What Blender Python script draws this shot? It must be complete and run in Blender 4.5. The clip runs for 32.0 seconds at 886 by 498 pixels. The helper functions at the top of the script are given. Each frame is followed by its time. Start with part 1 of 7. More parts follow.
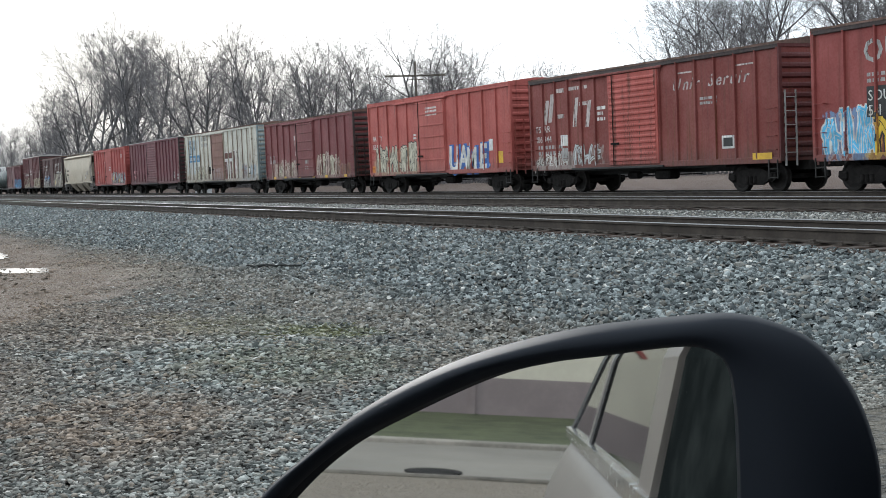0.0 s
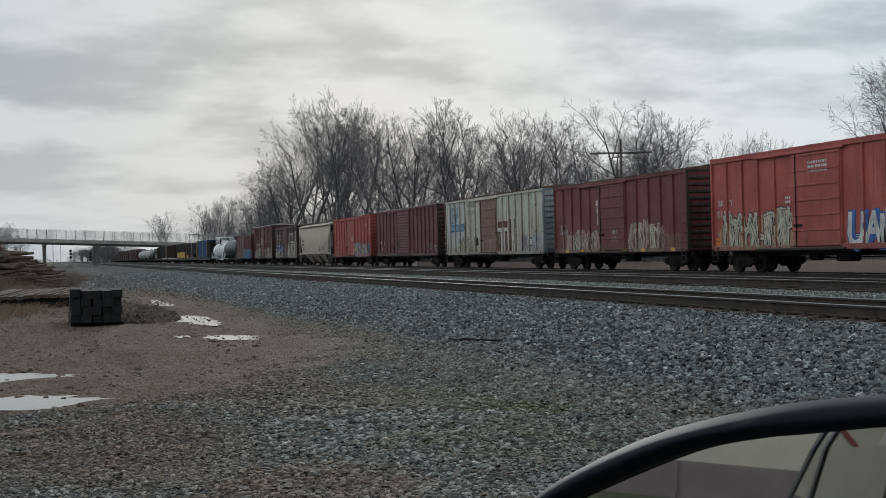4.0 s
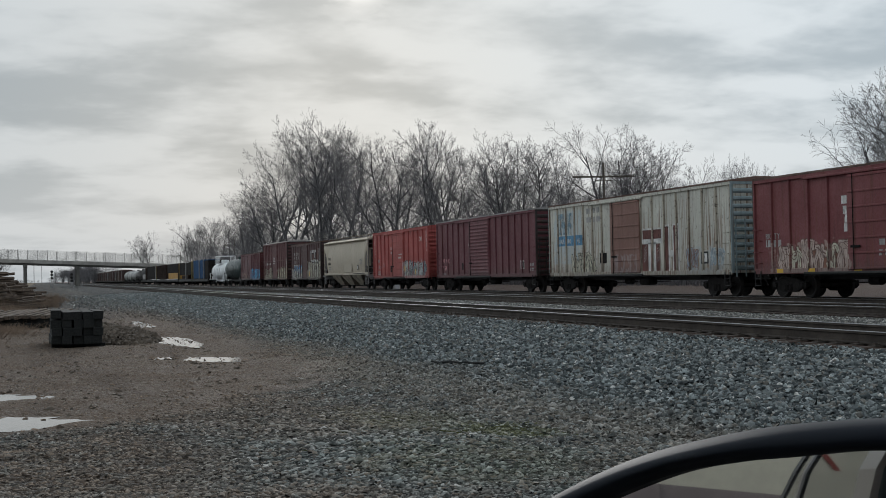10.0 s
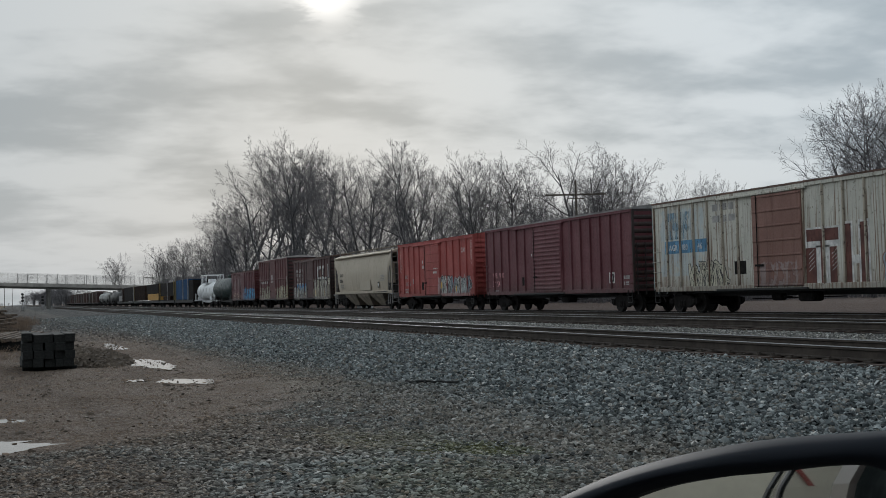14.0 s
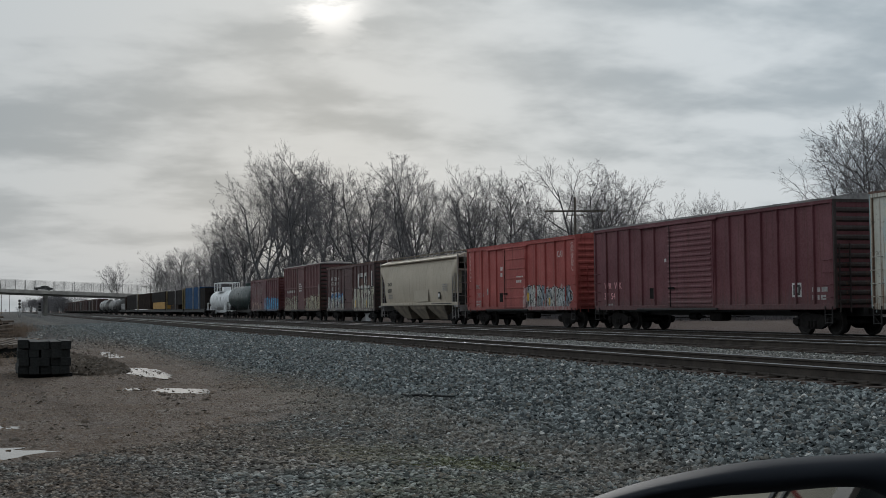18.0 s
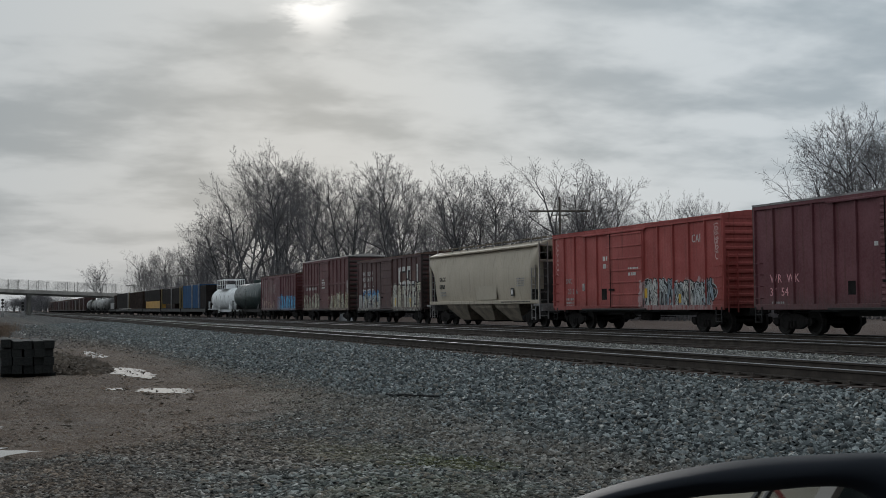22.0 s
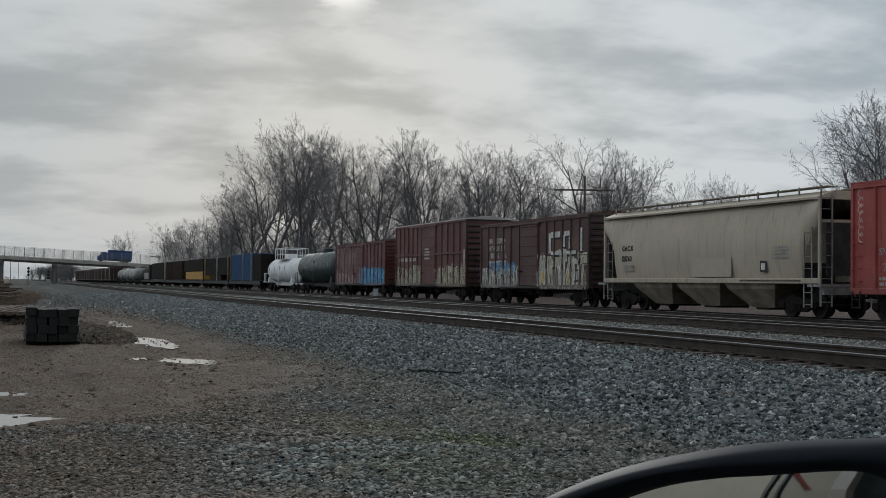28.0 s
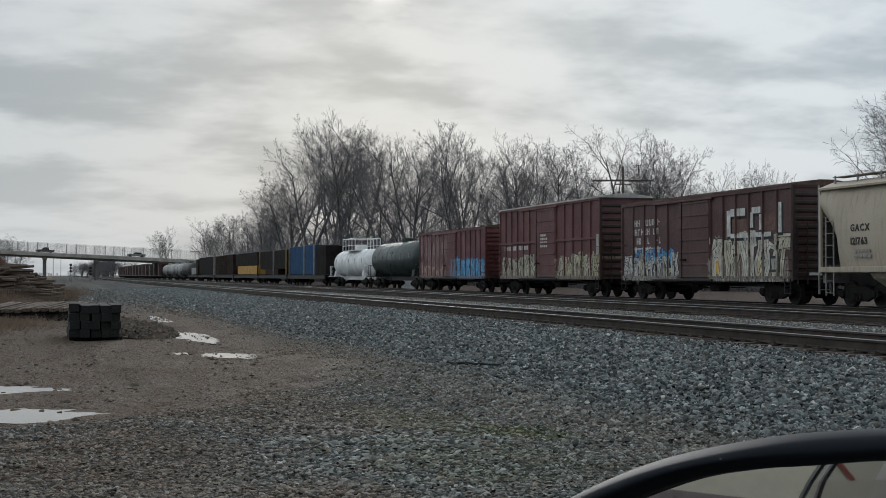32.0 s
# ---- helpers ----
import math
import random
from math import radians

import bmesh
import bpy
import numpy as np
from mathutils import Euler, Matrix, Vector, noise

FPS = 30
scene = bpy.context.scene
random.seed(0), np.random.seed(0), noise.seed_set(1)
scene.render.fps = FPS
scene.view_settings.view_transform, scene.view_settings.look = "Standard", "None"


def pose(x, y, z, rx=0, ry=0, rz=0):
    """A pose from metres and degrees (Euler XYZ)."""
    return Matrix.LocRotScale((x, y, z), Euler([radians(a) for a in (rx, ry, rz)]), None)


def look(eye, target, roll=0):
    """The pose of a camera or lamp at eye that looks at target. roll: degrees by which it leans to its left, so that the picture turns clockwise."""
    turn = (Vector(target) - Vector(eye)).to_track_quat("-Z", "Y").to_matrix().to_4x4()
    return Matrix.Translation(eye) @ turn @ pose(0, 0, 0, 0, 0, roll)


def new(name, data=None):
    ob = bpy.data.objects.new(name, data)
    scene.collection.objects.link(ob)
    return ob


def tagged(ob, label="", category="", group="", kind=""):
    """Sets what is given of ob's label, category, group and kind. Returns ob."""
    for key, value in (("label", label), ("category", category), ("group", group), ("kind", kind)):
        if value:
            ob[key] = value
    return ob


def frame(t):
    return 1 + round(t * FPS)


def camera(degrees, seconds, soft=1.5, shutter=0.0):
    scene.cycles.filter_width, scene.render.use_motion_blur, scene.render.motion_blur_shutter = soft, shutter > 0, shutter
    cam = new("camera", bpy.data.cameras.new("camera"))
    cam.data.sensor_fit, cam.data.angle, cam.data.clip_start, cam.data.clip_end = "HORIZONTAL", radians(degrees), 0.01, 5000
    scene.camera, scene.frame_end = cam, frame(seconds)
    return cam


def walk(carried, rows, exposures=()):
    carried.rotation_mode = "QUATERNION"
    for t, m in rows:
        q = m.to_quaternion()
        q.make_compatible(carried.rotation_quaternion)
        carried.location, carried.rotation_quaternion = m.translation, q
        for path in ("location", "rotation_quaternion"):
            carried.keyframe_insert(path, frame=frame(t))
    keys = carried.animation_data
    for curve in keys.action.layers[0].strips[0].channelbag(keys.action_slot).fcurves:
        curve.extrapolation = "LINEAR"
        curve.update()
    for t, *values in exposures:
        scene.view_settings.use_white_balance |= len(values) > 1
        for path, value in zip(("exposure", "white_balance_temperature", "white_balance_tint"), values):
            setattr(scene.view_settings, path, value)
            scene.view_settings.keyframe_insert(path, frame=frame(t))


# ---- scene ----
# Metres; x runs along the tracks (the train comes from -x), y away from the parked car, z = 0 near rail level.
EYE = (0.0, 0.0, 1.2)
PATH = (
    (0, 86.384, 2.428, 63.975), (0.5, 87.616, 2.454, 64.900), (1, 89.031, 2.215, 66.942), (1.5, 89.677, 1.703, 68.926),
    (2, 90.379, 1.410, 71.146), (2.5, 90.927, 1.214, 72.203), (3, 90.940, 1.247, 72.775), (3.5, 90.171, 1.461, 72.812),
    (5.5, 90.632, 1.238, 74.213), (6, 90.705, 1.001, 74.274), (6.5, 90.625, 0.833, 74.282), (7, 90.526, 0.714, 74.136),
    (7.5, 90.601, 0.742, 73.913), (8, 90.776, 0.662, 73.914), (8.5, 90.843, 0.814, 73.636), (9, 90.835, 0.956, 72.933),
    (9.5, 90.937, 1.165, 72.539), (10, 91.122, 1.175, 72.328), (10.5, 91.172, 1.211, 72.176), (11, 91.340, 1.225, 72.238),
    (11.5, 91.361, 1.280, 72.119), (12, 91.477, 1.360, 71.728), (12.5, 91.791, 1.488, 71.502), (13, 91.865, 1.454, 71.379),
    (13.5, 91.835, 1.602, 71.273), (14, 91.949, 1.691, 71.138), (14.5, 92.016, 1.782, 70.677), (16.5, 92.478, 0.872, 70.842),
    (17, 92.472, 0.780, 70.849), (17.5, 92.471, 0.716, 70.922), (18, 92.583, 0.651, 71.025), (18.5, 92.618, 0.643, 71.052),
    (19, 92.661, 0.649, 71.035), (19.5, 92.649, 0.651, 70.979), (20, 92.638, 0.633, 70.942), (20.5, 92.736, 0.694, 70.898),
    (21, 92.646, 0.590, 70.623), (21.5, 92.596, 0.535, 70.468), (22, 92.565, 0.594, 70.335), (22.5, 92.618, 0.585, 70.353),
    (23, 92.694, 0.549, 70.390), (23.5, 92.744, 0.404, 70.441), (24, 92.803, 0.402, 70.497), (24.5, 92.821, 0.404, 70.383),
    (26.5, 92.897, 0.113, 70.284), (27, 92.857, 0.045, 70.449), (27.5, 92.471, -0.204, 70.756), (28, 91.511, -0.541, 71.366),
    (28.5, 90.780, -0.790, 72.030), (29, 90.741, -0.729, 71.914), (29.5, 90.817, -0.628, 72.022), (30, 90.896, -0.459, 72.036),
    (30.5, 90.883, -0.190, 72.273), (31, 90.982, 0.144, 72.850), (31.5, 91.036, 0.240, 73.111), (32, 91.164, 0.044, 73.110),
)
cam = camera(38.42, 32.0, soft=0.9)
# the hand that holds the camera sinks a few millimetres in the first seconds
walk(cam, [(t, pose(EYE[0], EYE[1], EYE[2] + 0.0022 - 0.0044 * min(t / 4.0, 1.0), rx, ry, rz)) for t, rx, ry, rz in PATH],
     exposures=[(0, 1.55), (0.5, 1.55), (1.0, 1.4), (1.5, 1.05), (2.0, 0.7), (2.5, 0.47), (3.0, 0.45), (3.5, 0.42), (6.0, 0.41), (11.0, 0.35), (14.0, 0.25), (18.0, 0.16), (24.0, 0.10), (28.0, 0.15), (30.0, 0.36), (32.0, 0.38)])

# ---- world and sun ----
SUN_DIR = Vector((-0.955, 0.236, 0.240)).normalized()
world = bpy.data.worlds.new("overcast_sky")
scene.world = world
world.use_nodes = True


class Nodes:
    """Short hand for building node trees."""

    def __init__(self, tree):
        self.tree = tree

    def add(self, kind, op="", **ins):
        n = self.tree.nodes.new(kind)
        if op:
            n.operation = op
        for k, v in ins.items():
            self.put(n.inputs[k.replace("_", " ")] if not k.startswith("i") or not k[1:].isdigit() else n.inputs[int(k[1:])], v)
        return n

    def put(self, socket, v):
        if isinstance(v, bpy.types.NodeSocket):
            self.tree.links.new(v, socket)
        else:
            if socket.type == "RGBA" and len(v) == 3:
                v = (*v, 1)
            socket.default_value = v

    def math(self, op, a, b=0.0, c=0.0, clamp=False):
        n = self.add("ShaderNodeMath", op, i0=a, i1=b, i2=c)
        n.use_clamp = clamp
        return n.outputs[0]

    def vmath(self, op, a, b=(0, 0, 0)):
        return self.add("ShaderNodeVectorMath", op, i0=a, i1=b).outputs[0]

    def noise(self, vec, scale, detail=4.0, rough=0.55, warp=0.0):
        n = self.add("ShaderNodeTexNoise", Vector=vec, Scale=scale, Detail=detail, Roughness=rough, Distortion=warp)
        return n.outputs[0]

    def voro(self, vec, scale, feature="F1", out=0):
        n = self.add("ShaderNodeTexVoronoi", Vector=vec, Scale=scale)
        n.feature = feature
        return n.outputs[out]

    def ramp(self, v, lo, hi, a=0.0, b=1.0):
        n = self.add("ShaderNodeMapRange", i0=v, i1=lo, i2=hi, i3=a, i4=b)
        n.interpolation_type = "SMOOTHSTEP"
        return n.outputs[0]

    def mix(self, fac, a, b, blend="MIX"):
        n = self.add("ShaderNodeMix")
        n.data_type, n.blend_type = "RGBA", blend
        self.put(n.inputs[0], fac)
        self.put(n.inputs[6], a)
        self.put(n.inputs[7], b)
        return n.outputs[2]

    def split(self, vec):
        return self.add("ShaderNodeSeparateXYZ", i0=vec).outputs

    def join(self, x, y, z):
        return self.add("ShaderNodeCombineXYZ", i0=x, i1=y, i2=z).outputs[0]

    def scaled(self, vec, sx, sy, sz):
        return self.vmath("MULTIPLY", vec, (sx, sy, sz))

    def bump(self, height, strength, dist):
        return self.add("ShaderNodeBump", Strength=strength, Distance=dist, Height=height).outputs[0]


def sky_world():
    g = Nodes(world.node_tree)
    world.node_tree.nodes.clear()
    d = g.add("ShaderNodeTexCoord").outputs["Generated"]
    x, y, z = g.split(d)
    # a flat cloud deck: its pattern draws together towards the horizon
    k = g.math("DIVIDE", 1.0, g.math("ADD", g.math("MAXIMUM", z, 0.0), 0.18))
    p = g.join(g.math("MULTIPLY", x, k), g.math("MULTIPLY", g.math("MULTIPLY", y, k), 0.8), 0.0)
    big = g.noise(g.vmath("ADD", p, (0.4, 0.9, 0.0)), 1.5, 2.5, 0.45, 0.1)
    mid = g.noise(g.vmath("ADD", p, (3.1, 1.7, 0.4)), 3.4, 4.0, 0.5, 0.12)
    wisp = g.noise(g.vmath("ADD", p, (7.3, 2.1, 0.0)), 9.0, 4.0, 0.6, 0.15)
    v = g.math("ADD", g.math("MULTIPLY", big, 0.52), g.math("ADD", g.math("MULTIPLY", mid, 0.42), g.math("MULTIPLY", wisp, 0.09)))
    shape = g.ramp(v, 0.425, 0.575)
    cloud = g.mix(shape, (0.285, 0.338, 0.380), (0.475, 0.525, 0.562))
    # thin cloud round the hidden sun lets more light through
    toward = g.add("ShaderNodeVectorMath", "DOT_PRODUCT", i0=d, i1=tuple(SUN_DIR)).outputs["Value"]
    glow = g.math("POWER", g.math("MAXIMUM", toward, 0.0), 3400.0)
    glow = g.math("MULTIPLY", glow, g.ramp(wisp, 0.38, 0.55, 0.35, 1.0))
    wide = g.math("POWER", g.math("MAXIMUM", toward, 0.0), 6.0)
    cloud = g.mix(g.math("MULTIPLY", wide, 0.03), cloud, (0.67, 0.72, 0.745))
    cloud = g.mix(g.math("MULTIPLY", glow, 0.9), cloud, (1.2, 1.2, 1.19))
    # the unseen sky towards +x is dimmed to keep the car ends dark
    cloud = g.mix(1.0, cloud, g.mix(g.ramp(x, -0.2, 0.9), (1.0, 1.0, 1.0), (0.72, 0.72, 0.73)), "MULTIPLY")
    # the unseen sky behind the camera is brightened to light train and ground
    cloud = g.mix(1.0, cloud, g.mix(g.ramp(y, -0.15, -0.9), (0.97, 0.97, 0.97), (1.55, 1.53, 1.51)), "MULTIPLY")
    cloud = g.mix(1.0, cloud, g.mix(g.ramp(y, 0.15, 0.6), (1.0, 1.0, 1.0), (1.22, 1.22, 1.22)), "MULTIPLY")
    cloud = g.mix(1.0, cloud, g.mix(g.ramp(z, 0.1, 0.7), (0.90, 0.90, 0.90), (1.25, 1.25, 1.24)), "MULTIPLY")
    low = g.ramp(z, 0.13, 0.02)
    cloud = g.mix(g.math("MULTIPLY", low, 0.35), cloud, (0.445, 0.478, 0.502))
    sky = g.add("ShaderNodeTexSky")
    sky.sky_type, sky.sun_disc, sky.sun_elevation, sky.dust_density = "NISHITA", False, radians(13.4), 3.0
    sky.sun_rotation = math.atan2(SUN_DIR.x, SUN_DIR.y)
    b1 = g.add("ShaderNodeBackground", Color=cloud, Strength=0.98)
    b2 = g.add("ShaderNodeBackground", Color=sky.outputs[0], Strength=0.002)
    s = g.add("ShaderNodeAddShader", i0=b1.outputs[0], i1=b2.outputs[0])
    o = g.add("ShaderNodeOutputWorld")
    g.put(o.inputs[0], s.outputs[0])


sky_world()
sun = new("sun", bpy.data.lights.new("sun", "SUN"))
sun.data.energy, sun.data.angle, sun.data.color = 0.55, radians(16), (1.0, 0.985, 0.965)
sun.matrix_world = look((0, 0, 60), Vector((0, 0, 60)) - SUN_DIR * 10)


# ---- materials ----
def material(name, rough=0.7, metal=0.0, spec=0.5):
    m = bpy.data.materials.new(name)
    m.use_nodes = True
    g = Nodes(m.node_tree)
    g.bsdf = m.node_tree.nodes["Principled BSDF"]
    g.bsdf.inputs["Roughness"].default_value = rough
    g.bsdf.inputs["Metallic"].default_value = metal
    g.bsdf.inputs["Specular IOR Level"].default_value = spec
    g.obj = g.add("ShaderNodeTexCoord").outputs["Object"]
    g.pos = g.add("ShaderNodeNewGeometry").outputs["Position"]
    return m, g


def finish(g, color, rough=None, bump=None):
    g.put(g.bsdf.inputs["Base Color"], color)
    if rough is not None:
        g.put(g.bsdf.inputs["Roughness"], rough)
    if bump is not None:
        g.put(g.bsdf.inputs["Normal"], bump)


def plain(name, col, rough=0.7, metal=0.0, var=0.35, scale=3.0, bump=0.0, spec=0.4):
    """A worn surface of one colour with blotches, grain and a little relief."""
    m, g = material(name, rough, metal, spec)
    a = g.noise(g.obj, scale, 5.0, 0.6)
    b = g.noise(g.obj, scale * 9, 3.0, 0.6)
    f = g.math("ADD", g.math("MULTIPLY", a, 0.65), g.math("MULTIPLY", b, 0.35))
    f = g.ramp(f, 0.35, 0.65, 1 - var, 1 + var)
    c = g.mix(1.0, col, g.join(f, f, f), "MULTIPLY")
    finish(g, c, g.ramp(b, 0.3, 0.7, max(rough - 0.1, 0.05), min(rough + 0.1, 1)), g.bump(b, 0.3, bump) if bump else None)
    return m


def sleek(name, col, rough, metal=0.0, spec=0.4):
    """Smooth factory finish with a faint film of dust."""
    m, g = material(name, rough, metal, spec)
    f = g.ramp(g.noise(g.obj, 7.0, 3.0, 0.6), 0.3, 0.7, 0.95, 1.05)
    finish(g, g.mix(1.0, col, g.join(f, f, f), "MULTIPLY"))
    return m


def worn_ink(name, col, wear=0.5):
    """Old lettering or spray paint, flaked off in runs so that the car's own paint shows through."""
    m, g = material(name, 0.7, 0.0, 0.35)
    a = g.noise(g.obj, 2.2, 5.0, 0.6)
    b = g.noise(g.scaled(g.obj, 9.0, 9.0, 0.8), 1.0, 4.0, 0.65)
    f = g.ramp(a, 0.35, 0.65, 0.7, 1.25)
    finish(g, g.mix(1.0, col, g.join(f, f, f), "MULTIPLY"))
    gone = g.ramp(g.math("ADD", g.math("MULTIPLY", a, 0.45), g.math("MULTIPLY", b, 0.55)), 0.60 - 0.16 * wear, 0.72 - 0.16 * wear, 0.08 * wear, 0.95)
    hole = g.add("ShaderNodeBsdfTransparent")
    s = g.add("ShaderNodeMixShader", i0=gone, i1=g.bsdf.outputs[0], i2=hole.outputs[0])
    out = [n for n in m.node_tree.nodes if n.type == "OUTPUT_MATERIAL"][0]
    m.node_tree.links.new(s.outputs[0], out.inputs[0])
    return m


def car_paint(name, col, rust=0.35, fade=0.3, patches=(), grime=(0.05, 0.045, 0.04), rust_col=(0.13, 0.045, 0.02), dirt=0.0):
    """Old railcar paint: faded blotches, streaks of rust running down, road grime near the sill, and sprayed
    letters in the given patches (x0, x1, z0, z1, fill, line, stroke width, seed)."""
    m, g = material(name, 0.62, 0.0, 0.35)
    col = tuple(min(0.8, c * 1.18) for c in col)
    x, y, z = g.split(g.obj)
    blotch = g.noise(g.obj, 0.55, 5.0, 0.6)
    grain = g.noise(g.obj, 14.0, 3.0, 0.6)
    streak = g.noise(g.scaled(g.obj, 5.5, 5.5, 0.28), 1.0, 4.0, 0.6)
    lighter = tuple(min(1, c * 1.45 + 0.03) for c in col)
    darker = tuple(c * 0.62 for c in col)
    c = g.mix(g.ramp(blotch, 0.38, 0.66, 0, fade * 1.6), col, lighter)
    c = g.mix(g.ramp(streak, 0.52, 0.72, 0, 0.6), c, darker)
    c = g.mix(g.ramp(g.math("ADD", g.math("MULTIPLY", streak, 0.6), g.math("MULTIPLY", blotch, 0.4)), 0.54, 0.66, 0, rust), c, rust_col)
    runs = g.noise(g.scaled(g.obj, 15.0, 15.0, 0.22), 1.0, 3.0, 0.6)
    c = g.mix(g.ramp(g.math("ADD", runs, g.math("MULTIPLY", g.ramp(z, 4.6, 1.0), 0.08)), 0.60 - dirt, 0.76 - dirt, 0, min(1.0, rust * 1.5)), c, rust_col)
    chips = g.noise(g.obj, 5.0, 5.0, 0.7)
    c = g.mix(g.ramp(chips, 0.64 - dirt, 0.70 - dirt * 0.7, 0, rust), c, grime)
    for x0, x1, z0, z1, fill, line, w, seed in patches:
        q = g.vmath("ADD", g.obj, (seed * 3.7, 0.0, seed * 1.3))
        wob = g.noise(g.scaled(q, 1.0, 0.0, 1.0), 1.6, 2.0, 0.5)
        wob2 = g.noise(g.scaled(q, 1.0, 0.0, 0.55), 3.4, 3.0, 0.6)
        ph = g.math("ADD", g.math("MULTIPLY", x, 6.283 / w), g.math("MULTIPLY", wob, 9.0))
        ph2 = g.math("ADD", g.math("MULTIPLY", z, 3.6 / w), g.math("MULTIPLY", wob2, 7.0))
        v = g.math("MAXIMUM", g.math("SINE", ph), g.math("MULTIPLY", g.math("SINE", ph2), 0.8))
        edge = g.math("MULTIPLY", g.math("SUBTRACT", wob2, 0.5), 1.3)
        inside = g.math("MULTIPLY",
                        g.math("MULTIPLY", g.ramp(g.math("ADD", x, edge), x0, x0 + 0.12), g.ramp(g.math("ADD", x, edge), x1, x1 - 0.12)),
                        g.math("MULTIPLY", g.ramp(g.math("ADD", z, g.math("MULTIPLY", edge, 0.5)), z1, z1 - 0.06), g.ramp(z, z0 - 0.05, z0)))
        wear = g.ramp(g.math("ADD", streak, g.math("MULTIPLY", grain, 0.3)), 0.8, 0.62)
        body = g.math("MULTIPLY", g.math("MULTIPLY", inside, g.ramp(v, 0.02, 0.12)), wear)
        rim = g.math("MULTIPLY", inside, g.math("MULTIPLY", g.ramp(v, -0.22, -0.1), g.ramp(v, 0.16, 0.04)))
        c = g.mix(g.math("MULTIPLY", body, 0.55), c, fill)
        c = g.mix(g.math("MULTIPLY", rim, 0.5), c, line)
    low = g.ramp(g.math("ADD", z, g.math("MULTIPLY", runs, 1.6)), 2.5, 1.5, 0, 0.55)
    c = g.mix(low, c, grime)
    c = g.mix(g.ramp(grain, 0.35, 0.7, 0.0, 0.12), c, darker)
    finish(g, c, g.ramp(grain, 0.3, 0.7, 0.5, 0.72), g.bump(g.math("ADD", blotch, g.math("MULTIPLY", grain, 0.08)), 0.35, 0.02))
    return m


BLACK_STEEL = plain("black_steel", (0.018, 0.017, 0.016), 0.62, 0.0, 0.4, 4.0, 0.004)
DARK_IRON = plain("grimy_iron", (0.012, 0.0105, 0.010), 0.9, 0.0, 0.5, 6.0, 0.006, 0.15)
WHEEL_STEEL = plain("wheel_steel", (0.018, 0.016, 0.015), 0.75, 0.0, 0.4, 5.0, 0.0, 0.2)
GALV = plain("galvanised_roof", (0.23, 0.22, 0.215), 0.55, 0.3, 0.35, 1.2)
ROOF_RUST = plain("rusty_roof", (0.12, 0.075, 0.06), 0.8, 0.0, 0.5, 0.9)
WHITE_INK = worn_ink("white_lettering", (0.56, 0.55, 0.53), 0.45)
GREY_INK = worn_ink("grey_lettering", (0.32, 0.31, 0.30), 0.5)
BLACK_INK = plain("black_lettering", (0.03, 0.03, 0.03), 0.7, 0.0, 0.3, 4.0)
BROWN_INK = worn_ink("brown_spray", (0.11, 0.042, 0.034), 0.35)
YELLOW_INK = plain("yellow_reflector", (0.55, 0.33, 0.03), 0.5, 0.0, 0.2, 4.0)
ORANGE_INK = plain("orange_sheet", (0.5, 0.17, 0.02), 0.55, 0.0, 0.25, 4.0)
RAIL_SIDE = plain("rail_web_rust", (0.052, 0.043, 0.037), 0.85, 0.0, 0.3, 3.0, 0.002, 0.2)
RAIL_TOP = plain("rail_head_polished", (0.21, 0.21, 0.215), 0.5, 1.0, 0.12, 8.0)
CONCRETE = plain("weathered_concrete", (0.36, 0.34, 0.31), 0.85, 0.0, 0.25, 0.4, 0.01)
FENCE_GREY = plain("fence_steel", (0.21, 0.205, 0.19), 0.6, 0.0, 0.2, 2.0)
TRUNK = plain("bark", (0.088, 0.086, 0.089), 0.9, 0.0, 0.35, 5.0, 0.02)
TWIG = plain("twigs", (0.138, 0.130, 0.135), 0.9, 0.0, 0.3, 3.0)


def timber():
    m, g = material("creosoted_timber", 0.85, 0.0, 0.3)
    r = g.add("ShaderNodeObjectInfo").outputs["Random"]
    grain = g.noise(g.scaled(g.obj, 1.2, 14.0, 14.0), 2.0, 4.0, 0.6)
    c = g.mix(g.ramp(grain, 0.35, 0.65), (0.008, 0.009, 0.009), (0.024, 0.025, 0.024))
    c = g.mix(g.math("MULTIPLY", r, 0.35), c, (0.034, 0.036, 0.034))
    finish(g, c, 0.85, g.bump(grain, 0.5, 0.01))
    return m


def old_plank():
    m, g = material("weathered_plank", 0.85, 0.0, 0.3)
    r = g.add("ShaderNodeObjectInfo").outputs["Random"]
    grain = g.noise(g.scaled(g.obj, 1.0, 12.0, 12.0), 2.0, 4.0, 0.6)
    c = g.mix(g.ramp(grain, 0.35, 0.65), (0.058, 0.043, 0.034), (0.20, 0.15, 0.115))
    c = g.mix(g.math("MULTIPLY", r, 0.6), c, (0.08, 0.06, 0.047))
    finish(g, c, 0.85, g.bump(grain, 0.5, 0.01))
    return m


TIE_WOOD = timber()
PLANK = old_plank()


def track_tie():
    m, g = material("rust_stained_tie", 0.9, 0.0, 0.25)
    r = g.add("ShaderNodeObjectInfo").outputs["Random"]
    grain = g.noise(g.scaled(g.obj, 14.0, 1.2, 14.0), 2.0, 4.0, 0.6)
    c = g.mix(g.ramp(grain, 0.35, 0.65), (0.022, 0.018, 0.016), (0.062, 0.046, 0.038))
    finish(g, g.mix(g.math("MULTIPLY", r, 0.5), c, (0.07, 0.042, 0.032)), 0.9, g.bump(grain, 0.5, 0.01))
    return m


TRACK_TIE = track_tie()


